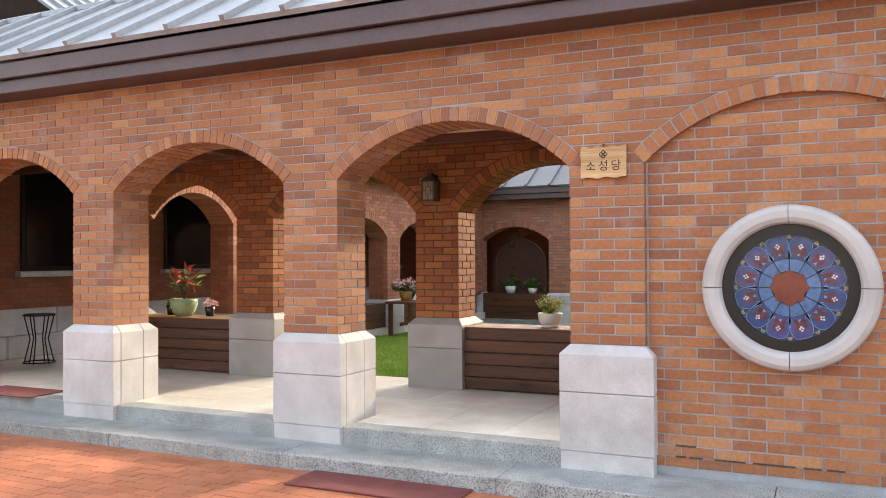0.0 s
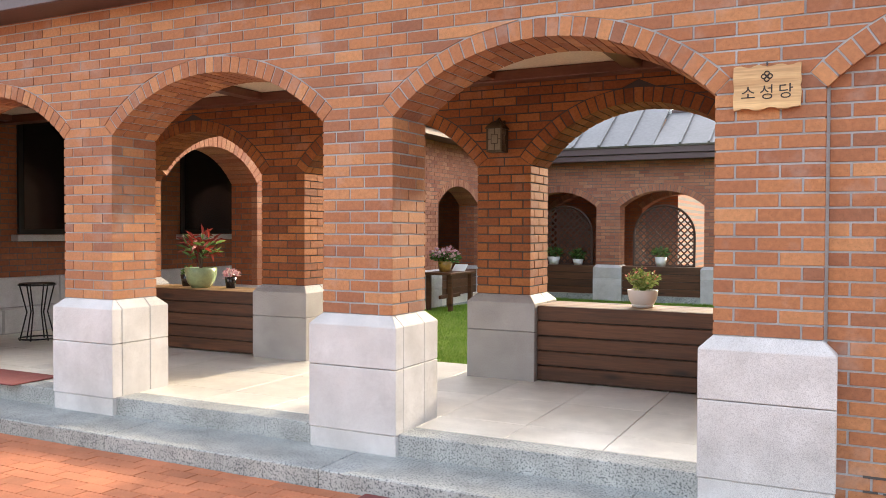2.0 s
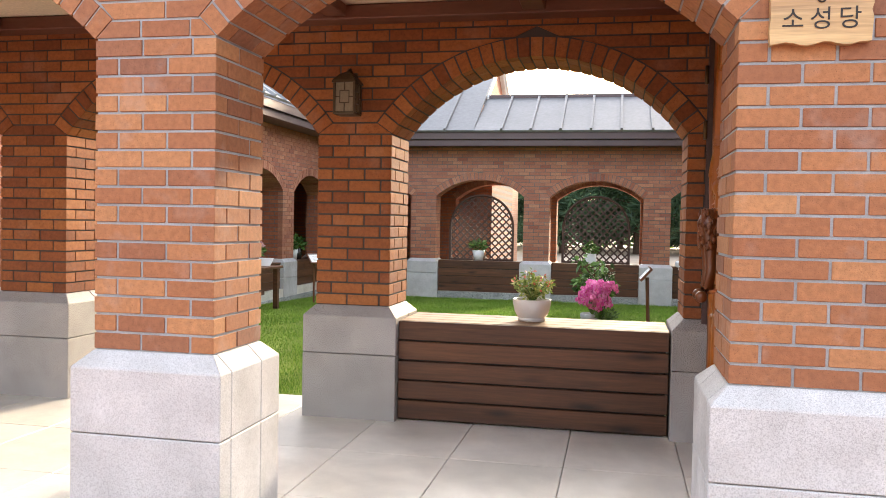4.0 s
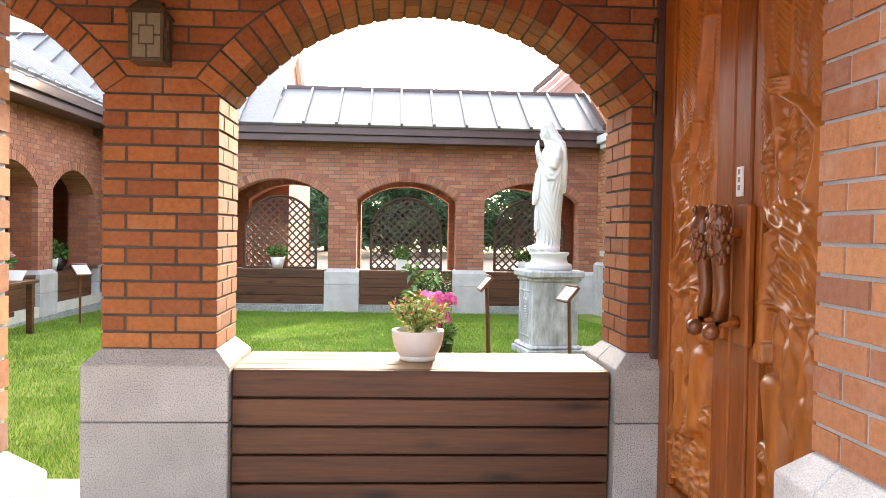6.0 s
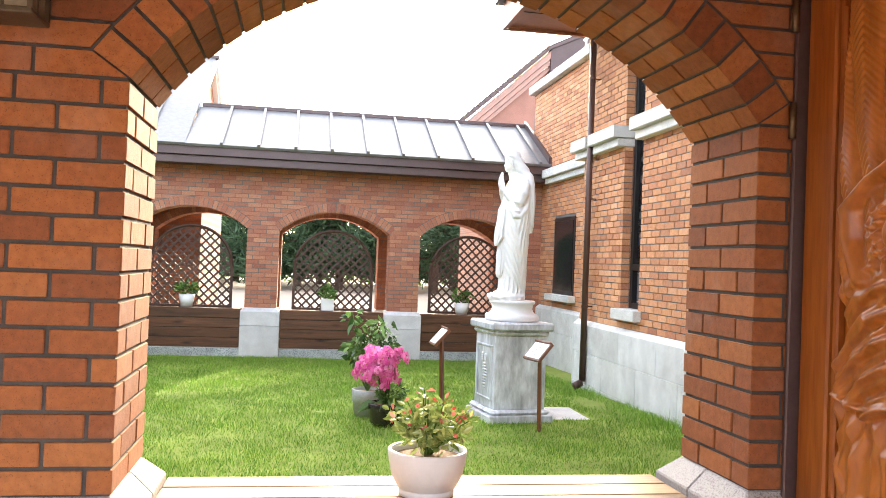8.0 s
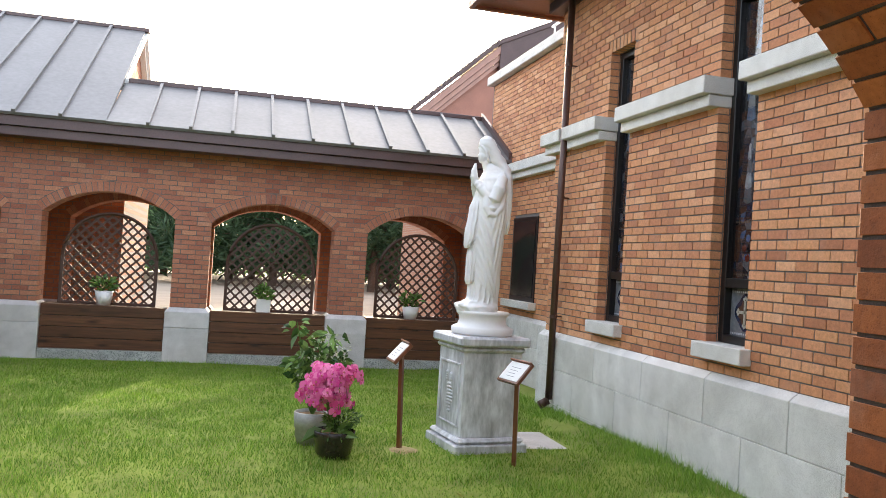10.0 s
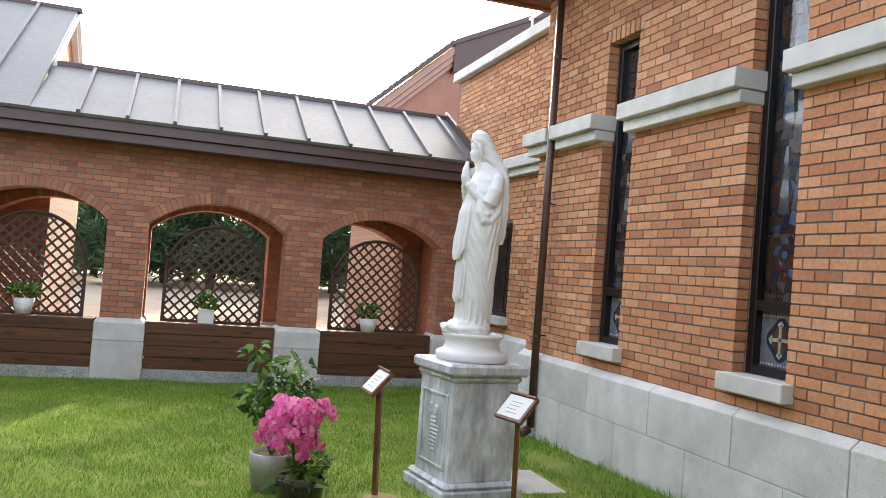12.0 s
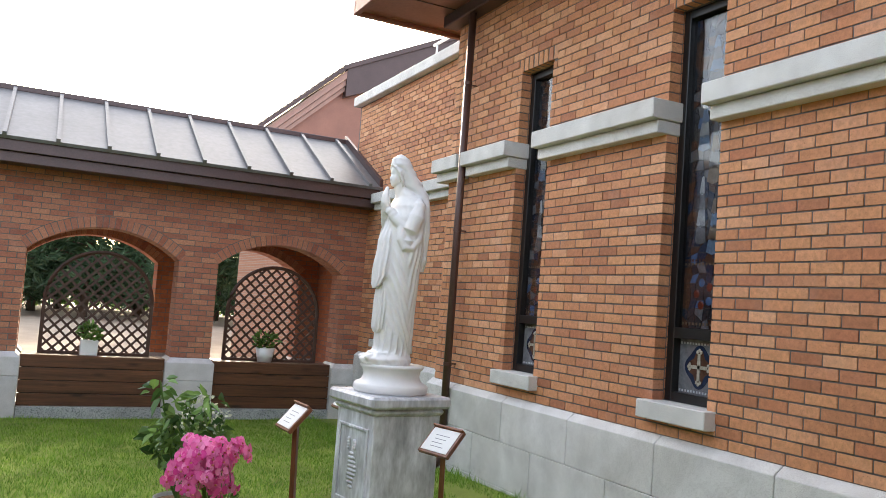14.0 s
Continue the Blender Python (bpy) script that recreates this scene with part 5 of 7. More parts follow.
def along(z, table):
    for (z0, *p), (z1, *q) in zip(table, table[1:]):
        if z <= z1:
            k = max(0.0, (z - z0) / (z1 - z0))
            k = k * k * (3 - 2 * k)
            return [a + (c - a) * k for a, c in zip(p, q)]
    return list(table[-1][1:])


def ridged(v):
    return 1 - abs(math.sin(v))


def draped(bm, table, fold, z0, z1, rows, n=120):
    """A draped shell: radii and centre by height, with a fold function on top."""
    rings = []
    for j in range(rows + 1):
        z = z0 + (z1 - z0) * j / rows
        rx, ry, cx = along(z, table)
        ring = []
        for i in range(n):
            t = 2 * math.pi * i / n
            f = fold(t, z)
            ring.append(bm.verts.new((cx + (rx + f) * math.cos(t), (ry + f) * math.sin(t), z)))
        rings.append(ring)
    for p, q in zip(rings, rings[1:]):
        for i in range(n):
            bm.faces.new((p[i], p[(i + 1) % n], q[(i + 1) % n], q[i]))
    bm.faces.new(rings[0][::-1])
    bm.faces.new(rings[-1])


def gown_fold(t, z):
    low = max(0.0, min(1.0, (0.4 - z) / 0.25))
    return 0.014 * low * (ridged(9 * t + 0.8 * math.sin(9 * z)) + 0.5 * ridged(17 * t - 5 * z) - 0.7)


def mantle_fold(t, z):
    """Nested V folds that hang from elbow and shoulder on either side, straight falls at back and front, a hem that rises to the front."""
    c, side = math.cos(t), abs(math.sin(t))
    apex = -0.25 + (0.68 - z) * 1.18
    w = z - 0.62 * math.sqrt((c - apex) ** 2 + 0.012)
    span = max(0.0, min(1.0, (0.86 - z) / 0.12)) * min(1.0, max(0.0, (z - 0.03) / 0.1))
    vee = (ridged(w * math.pi / 0.15 + 0.5) ** 1.1 + 0.22 * ridged(w * math.pi / 0.075)) * span * side ** 1.2
    back = max(0.0, c) ** 2
    fall = (ridged(8 * t + 0.5 * math.sin(5 * z)) + 0.4 * ridged(17 * t + 2 * z)) * (0.25 + 0.75 * back) * max(0.15, min(1.0, (1.08 - z) * 2))
    slant = ridged(26 * (z + 0.55 * c) + 1.0) * max(0.0, 1 - abs(z - 0.98) / 0.14) * side
    hem = 0.04 + 0.2 * (1 - c) / 2 + 0.012 * math.sin(5 * t)
    return 0.011 * vee + 0.008 * fall + 0.004 * slant - 0.016 - (0.03 if z < hem else 0.0)


def veil_fold(t, z):
    return 0.007 * (ridged(6 * t + 0.5 + 1.2 * z) + 0.4 * ridged(13 * t - 2 * z)) * min(1.0, max(0.0, (1.16 - z) * 4)) + (0.007 * math.sin(11 * t) if z < 0.72 else 0.0)


def strip_fold(t, z):
    return 0.006 * ridged(5 * t + 4 * z) + 0.004 * math.sin(9 * t + 6 * z)


def rock_fold(t, z):
    return 0.012 * noise.noise((3 * math.cos(t), 3 * math.sin(t), 30 * z)) + 0.008 * ridged(7 * t + 30 * z)


bm = bmesh.new()
draped(bm, [(0.0, 0.16, 0.155, -0.045), (0.035, 0.165, 0.16, -0.048), (0.075, 0.13, 0.13, -0.03), (0.1, 0.08, 0.08, -0.02)], rock_fold, 0.0, 0.1, 24)
draped(bm, [(0.03, 0.13, 0.14, -0.03), (0.12, 0.115, 0.13, -0.01), (0.4, 0.118, 0.13, 0.0), (0.8, 0.115, 0.14, 0.005), (1.04, 0.1, 0.135, 0.02), (1.12, 0.07, 0.1, 0.02), (1.17, 0.045, 0.05, -0.01)], gown_fold, 0.03, 1.17, 100)
draped(bm, [(0.03, 0.115, 0.135, 0.015), (0.3, 0.134, 0.152, 0.0), (0.55, 0.142, 0.168, 0.002), (0.8, 0.145, 0.184, 0.016), (0.95, 0.143, 0.188, 0.02), (1.04, 0.124, 0.174, 0.03), (1.1, 0.102, 0.142, 0.042), (1.14, 0.074, 0.095, 0.032), (1.17, 0.042, 0.05, 0.01)], mantle_fold, 0.03, 1.17, 190, 160)
draped(bm, [(0.62, 0.02, 0.09, 0.135), (0.7, 0.035, 0.115, 0.132), (0.9, 0.05, 0.136, 0.122), (1.05, 0.062, 0.136, 0.108), (1.13, 0.072, 0.116, 0.093), (1.2, 0.08, 0.09, 0.045), (1.27, 0.068, 0.077, 0.004), (1.32, 0.074, 0.07, -0.034), (1.36, 0.062, 0.058, -0.042), (1.385, 0.035, 0.032, -0.045), (1.396, 0.01, 0.01, -0.045)], veil_fold, 0.62, 1.396, 110)
# the two cloth ends that fall in front
draped(bm, [(0.49, 0.006, 0.02, -0.168), (0.52, 0.02, 0.05, -0.158), (0.58, 0.036, 0.072, -0.138), (0.8, 0.035, 0.07, -0.112), (0.93, 0.02, 0.04, -0.09), (0.97, 0.004, 0.01, -0.08)], strip_fold, 0.49, 0.97, 70, 48)
draped(bm, [(0.205, 0.006, 0.03, -0.135), (0.24, 0.025, 0.06, -0.126), (0.4, 0.03, 0.065, -0.118), (0.62, 0.02, 0.05, -0.105)], strip_fold, 0.205, 0.62, 60, 48)
for c, r, tilt in (((-0.045, 0, 1.285), (0.06, 0.06, 0.074), 15), ((-0.066, 0, 1.236), (0.041, 0.044, 0.064), 18), ((-0.107, 0, 1.232), (0.011, 0.008, 0.02), 24), ((-0.084, 0, 1.188), (0.019, 0.02, 0.016), 0), ((-0.099, 0, 1.21), (0.01, 0.014, 0.007), 0), ((-0.17, 0.045, 0.045), (0.055, 0.03, 0.022), 0), ((-0.17, -0.045, 0.045), (0.055, 0.03, 0.022), 0)):
    bmesh.ops.create_uvsphere(bm, u_segments=20, v_segments=14, radius=1, matrix=pose(*c, 0, tilt, 0) @ Matrix.Diagonal((*r, 1)))
tube(bm, [(0.0, 0, 1.08), (-0.025, 0, 1.14), (-0.05, 0, 1.21)], [0.055, 0.04, 0.038], 16)
for s in (-1, 1):
    # hair, then forearm with gathered cuff, joined palms, and the sleeve that hangs at the elbow
    tube(bm, [(-0.104, s * 0.006, 1.318), (-0.094, s * 0.034, 1.3), (-0.074, s * 0.05, 1.265), (-0.056, s * 0.055, 1.225), (-0.036, s * 0.05, 1.18)], [0.006, 0.01, 0.009, 0.01, 0.006], 10)
    tube(bm, [(0.03, s * 0.12, 0.88), (-0.045, s * 0.105, 0.905), (-0.08, s * 0.07, 0.95), (-0.09, s * 0.06, 0.962), (-0.098, s * 0.05, 0.976), (-0.106, s * 0.042, 0.99), (-0.113, s * 0.034, 1.004), (-0.12, s * 0.026, 1.018)], [0.03, 0.046, 0.04, 0.034, 0.037, 0.031, 0.034, 0.026], 16)
    tube(bm, [(-0.12, s * 0.02, 1.0), (-0.137, s * 0.015, 1.06), (-0.139, s * 0.011, 1.11), (-0.13, s * 0.007, 1.168)], [0.024, 0.026, 0.02, 0.008], 12)
    tube(bm, [(-0.06, s * 0.11, 0.9), (-0.065, s * 0.128, 0.82), (-0.045, s * 0.145, 0.765), (-0.005, s * 0.155, 0.76), (0.05, s * 0.155, 0.83), (0.08, s * 0.14, 0.93)], [0.03, 0.032, 0.032, 0.028, 0.024, 0.01], 14)
    tube(bm, [(0.06, s * 0.1, 1.1), (0.045, s * 0.14, 1.05), (0.02, s * 0.158, 0.97), (-0.015, s * 0.15, 0.88), (-0.028, s * 0.138, 0.82), (-0.022, s * 0.132, 0.77), (-0.01, s * 0.13, 0.7), (0.0, s * 0.125, 0.62)], [0.02, 0.045, 0.054, 0.052, 0.044, 0.036, 0.026, 0.01], 18)
statue = part("statue", bm, M_MARBLE, None, smooth=True)
rem = statue.modifiers.new("fuse", "REMESH")
rem.mode, rem.voxel_size, rem.use_smooth_shade = "VOXEL", 0.004, True
sm = statue.modifiers.new("soften", "SMOOTH")
sm.factor, sm.iterations = 0.5, 7
statue.matrix_world = pose(PX - 0.01, PY, GZ + 1.083, 0, 0, 6)
tagged(statue, "white marble statue of a praying robed figure on a pedestal", "statue")
tagged(part("paving_slab", boxed(0.86, 1.42, 7.02, 7.66, -0.05, lawn_z(1.1, 7.3) + 0.012, 0.01), M_GRANITE), "weathered pale stone slab set in the lawn", "slab", kind="structure")
for i, (x, y, r) in enumerate(((0.06, 6.98, 0.12),)):
    bm = bmesh.new()
    lathe(bm, [(0.001, 0.006), (r * 0.7, 0.005), (r, -0.006)], 14, cap=False)
    for v in bm.verts:
        v.co.xy *= 1 + 0.35 * noise.noise((v.co.x * 19, v.co.y * 19, i))
    t = part("bare_patch", bm, M_DRYGRASS)
    t.matrix_world = pose(x, y, lawn_z(x, y) + 0.004)
    tagged(t, "small dry bare patch in the lawn", "bare patch", kind="structure")


# ---- reading stands ----
def stand(x, y, yaw, h, lean=(0, 0)):
    z0 = lawn_z(x, y)
    t = thing("sign_stand", "reddish wooden stand with a tilted white text card on the lawn", "sign stand", "sign stands", at=(x, y, z0 - 0.02), turn=yaw)
    bm = bmesh.new()
    tube(bm, [(0, 0, 0), (lean[0], lean[1], h)], 0.021, 4)
    part("post", bm, M_POST, t)
    M = pose(lean[0], lean[1] - 0.02, h + 0.035, 48, 0, 0)
    for n_, q, mm in (("backing_board", (-0.13, 0.13, -0.095, 0.095, -0.014, 0.012), M_POST), ("card", (-0.115, 0.115, -0.08, 0.08, 0.012, 0.016), M_PAPER), ("ledge", (-0.13, 0.13, 0.085, 0.097, 0.0, 0.03), M_POST)):
        bm = boxed(*q, 0.002)
        bmesh.ops.transform(bm, matrix=M, verts=bm.verts)
        part(n_, bm, mm, t)
    for i in range(4):
        bm = boxed(-0.06 + 0.01 * (i % 2), 0.06 - 0.012 * (i % 3), 0.03 - i * 0.026, 0.0335 - i * 0.026, 0.016, 0.017)
        bmesh.ops.transform(bm, matrix=M, verts=bm.verts)
        part("text_bar", bm, M_INK, t)
    return t


stand(0.03, 7.02, -88, 0.72, (0.02, -0.03))
stand(0.77, 6.5, -76, 0.66, (0.02, -0.03))
stand(0.74, 8.1, -88, 0.72, (0.0, 0.0))
stand(-5.2, 10.0, 60, 0.72, (0.0, 0.0))

# ---- side table with flowers by the west walk ----
tb = thing("garden_table", "brown wooden plank table on the lawn", "table", at=(-5.46, 8.22, lawn_z(-5.46, 8.22)), turn=90)
part("tabletop", boxed(-0.5, 0.5, -0.26, 0.26, 0.6, 0.64, 0.006), M_PLANK, tb)
for sx in (-0.38, 0.38):
    for sy in (-0.2, 0.2):
        part("leg", boxed(sx - 0.035, sx + 0.035, sy - 0.035, sy + 0.035, 0, 0.6, 0.004), M_PLANK, tb)
part("stretcher", boxed(-0.38, 0.38, -0.02, 0.02, 0.2, 0.26, 0.004), M_PLANK, tb)
fl = thing("potted_flowers", "ochre pot of pale pink flowers on the garden table", "potted plant", at=(-5.54, 8.2, lawn_z(-5.46, 8.22) + 0.64))
bowl(fl, [(0.09, 0), (0.13, 0.17), (0.12, 0.172), (0.115, 0.15)], M_YELLOW_POT, 0.115, 0.152)
bm = bmesh.new()
leaf_cloud(bm, 200, (0, 0, 0.24), (0.24, 0.22, 0.11), 0.07, 71, 0.35)
part("foliage", bm, M_LEAF, fl)["kind"] = "stuff"
bm = bmesh.new()
leaf_cloud(bm, 220, (0, 0, 0.3), (0.25, 0.23, 0.1), 0.05, 72, 0.5)
part("blossom", bm, M_PALE_PINK, fl)["kind"] = "stuff"
card = thing("table_card", "tilted white card on the garden table", "card", at=(-5.4, 8.42, lawn_z(-5.46, 8.22) + 0.64))
bm = boxed(-0.12, 0.12, -0.004, 0.004, 0, 0.17)
bmesh.ops.transform(bm, matrix=pose(0, 0, 0.0, -50), verts=bm.verts)
part("card_sheet", bm, M_PAPER, card)

# iron plant stand by the wall
st = thing("iron_stand", "black wrought-iron wire stand on the cloister floor", "stand", at=(-7.2, 1.75, 0.127))
for a in range(6):
    bm = bmesh.new()
    t = 2 * math.pi * a / 6
    tube(bm, [(0.17 * math.cos(t), 0.17 * math.sin(t), 0.0), (0.1 * math.cos(t), 0.1 * math.sin(t), 0.3), (0.17 * math.cos(t), 0.17 * math.sin(t), 0.6)], 0.008, 6)
    part("wire", bm, M_BLACK, st)
for z in (0.59, 0.02):
    bm = bmesh.new()
    tube(bm, [(0.18 * math.cos(2 * math.pi * i / 24), 0.18 * math.sin(2 * math.pi * i / 24), z) for i in range(25)], 0.009, 6)
    part("hoop", bm, M_BLACK, st)
part("top_plate", lathe(bmesh.new(), [(0.17, 0.6), (0.17, 0.608)], 24), M_BLACK, st)

# mats
for q, lab in (((-1.69, -0.5, -0.83, -0.31 - 0.155, -0.0982, -0.085), "red-brown rubber mat on the clay paving"), ((-5.9, -5.05, -0.1, 0.33, 0.128, 0.138), "red-brown mat on the cloister floor")):
    t = thing("door_mat", lab, "mat", "mats")
    part("mat_sheet", boxed(*q, 0.004), M_MAT, t)

# ---- carved double door at the end of the walk ----
XD = 0.14


def carving(U, Z, s):
    """Height of the carving over the panel: a robed winged form with a raised arm and a long horn, over clouds. U across in metres, Z up, s mirrors."""
    X = U * s * 0.64
    H = np.zeros_like(X)

    def ridge(v, p=0.8):
        return (1 - np.abs(np.sin(v))) ** p

    def step(v, w):
        return np.clip(v / w, 0, 1) ** 2 * (3 - 2 * np.clip(v / w, 0, 1))

    def limb(pts, radii, top, more=0.0):
        out = np.zeros_like(X)
        for (ax, az), (bx, bz), ra, rb in zip(pts, pts[1:], radii, radii[1:]):
            dx, dz = bx - ax, bz - az
            k = np.clip(((X - ax) * dx + (Z - az) * dz) / (dx * dx + dz * dz + 1e-9), 0, 1)
            q = np.hypot(X - ax - k * dx, Z - az - k * dz) / (ra + (rb - ra) * k)
            out = np.maximum(out, (top + more) * np.sqrt(np.clip(1 - q * q, 0, 1)))
        return out

    def put(layer):
        np.maximum(H, layer, out=H)

    # wings: feathers that fan up and out, each with slanting barbs
    for cx, side in ((-0.09, -1), (0.1, 1)):
        ang = np.arctan2(X - cx * 0.3, np.maximum(Z - 1.1, 0.02))
        rad = np.hypot(X - cx * 0.3, Z - 1.1)
        fe = 38 * ang + 0.25 * np.sin(9 * rad)
        cell = np.abs(((fe / math.pi) % 1.0) - 0.5)
        barbs = ridge(150 * rad + 9 * cell * 2 + 2 * np.floor(fe / math.pi), 1.0)
        tips = ridge(11 * rad + 1.9 * np.floor(fe / math.pi), 0.5)
        wing = 0.16 + 0.3 * np.sqrt(np.clip(1 - (2 * cell) ** 2, 0, 1)) + 0.16 * barbs + 0.1 * tips
        put(wing * step(Z - 1.34 - 0.25 * np.abs(X), 0.06) * (X * side > -0.02))
    # clouds and curls at the foot
    g = random.Random(90)
    for i in range(44):
        cx, cz, r = g.uniform(-0.18, 0.19), g.uniform(0.3, 0.74 if i % 2 else 0.55), g.uniform(0.022, 0.05)
        q = np.hypot(X - cx, (Z - cz) * 0.9) / r
        put((0.5 + 0.14 * np.cos(q * 7 + np.arctan2(Z - cz, X - cx))) * np.sqrt(np.clip(1 - q * q, 0, 1)))
    # bare legs and feet
    put(limb([(-0.06, 0.9), (-0.05, 0.74), (-0.07, 0.62), (-0.11, 0.59)], [0.045, 0.037, 0.024, 0.02], 0.72))
    put(limb([(0.06, 0.92), (0.045, 0.78), (0.03, 0.66), (-0.01, 0.62)], [0.048, 0.04, 0.024, 0.02], 0.8))
    # skirt: long folds that swing and split
    mid = 0.03 * np.sin(4.2 * Z + 0.6)
    hem = 0.8 + 0.035 * np.sin(24 * X) + 0.02 * np.sin(55 * X + 1) + 0.4 * np.clip(-X - 0.02, 0, 1)
    half = 0.085 + 0.1 * np.clip(1.18 - Z, 0, 0.4) + 0.012 * np.sin(19 * Z)
    x = X - mid
    d = x / half
    sway = 1.5 * np.sin(5.5 * Z + 4 * x) + 0.5 * np.sin(17 * Z - 9 * x)
    fan = x / (0.5 + 1.6 * np.clip(1.2 - Z, 0, 0.5))
    f = 0.5 * ridge(34 * fan + sway) + 0.3 * ridge(73 * fan - 1.4 * sway + 1) + 0.16 * ridge(33 * (Z - 0.9 * x) + 3 * np.sin(8 * x + 5 * Z))
    body = np.sqrt(np.clip(1 - d * d, 0, 1))
    put((body ** 0.6) * (0.3 + 0.6 * f) * step(Z - hem, 0.012) * step(1.2 - Z, 0.03))
    # bodice and cloak: folds fall slantwise from the raised shoulder
    half = 0.1 - 0.12 * np.clip(Z - 1.4, 0, 0.3) + 0.014 * np.sin(23 * Z) + 0.03 * step(1.33 - Z, 0.1)
    d = (X - mid + 0.01) / half
    body = np.sqrt(np.clip(1 - d * d, 0, 1))
    slant = Z - 1.05 * X + 1.6 * X * X + 0.02 * np.sin(26 * X)
    f = 0.55 * ridge(41 * slant + 0.9 * np.sin(14 * X + 9 * Z)) + 0.3 * ridge(88 * slant + 1.2 * np.sin(21 * X - 7 * Z)) + 0.15 * ridge(50 * X + 20 * Z)
    put((body ** 0.6) * (0.42 + 0.62 * f) * step(Z - 1.13 - 0.02 * np.sin(40 * X), 0.01) * step(1.52 - 0.35 * np.abs(X + 0.06) - Z, 0.03))
    belt = np.exp(-((Z - 1.155 - 0.35 * X * X - 0.012 * np.sin(30 * X)) / 0.009) ** 2)
    put(belt * 0.9 * (np.abs(d) < 0.93))
    # flying end of the cloak
    put(limb([(-0.1, 1.2), (-0.15, 1.05), (-0.12, 0.92), (-0.165, 0.84)], [0.03, 0.035, 0.03, 0.012], 0.62) * (0.55 + 0.5 * ridge(70 * (X + 0.3 * Z))))
    # lowered arm and open hand
    put(limb([(0.075, 1.36), (0.085, 1.24), (0.092, 1.1), (0.095, 1.04)], [0.024, 0.02, 0.016, 0.014], 0.8))
    for k in range(4):
        put(limb([(0.084 + 0.007 * k, 1.04), (0.078 + 0.011 * k, 0.98 + 0.004 * abs(k - 1.5))], [0.008, 0.005], 0.8))
    # head with curled hair, plain face
    put(limb([(0.02, 1.47), (0.025, 1.53)], [0.03, 0.028], 0.75))
    for i in range(26):
        a = -0.6 + i * 0.19
        cx, cz = 0.03 + (0.056 + 0.012 * (i % 2)) * math.cos(a), 1.585 + (0.066 + 0.012 * (i % 3)) * math.sin(a)
        q = np.hypot(X - cx, Z - cz) / 0.021
        put((0.74 + 0.14 * np.cos(q * 6 + np.arctan2(Z - cz, X - cx) * 1)) * np.sqrt(np.clip(1 - q * q, 0, 1)))
    q = np.hypot((X - 0.018) / 0.042, (Z - 1.575) / 0.062)
    put(0.98 * np.sqrt(np.clip(1 - q * q, 0, 1)))
    # raised arm and horn
    put(limb([(-0.06, 1.46), (-0.088, 1.56), (-0.094, 1.64)], [0.026, 0.022, 0.02], 0.92))
    put(limb([(-0.094, 1.64), (-0.04, 1.71), (0.035, 1.765)], [0.02, 0.016, 0.012], 0.98))
    put(limb([(0.015, 1.545), (0.05, 1.75), (0.085, 1.97), (0.1, 2.12)], [0.005, 0.006, 0.009, 0.016], 1.06))
    for k in range(4):
        put(limb([(0.02, 1.765 + 0.013 * k), (0.062, 1.772 + 0.013 * k)], [0.008, 0.007], 1.14))
    return H


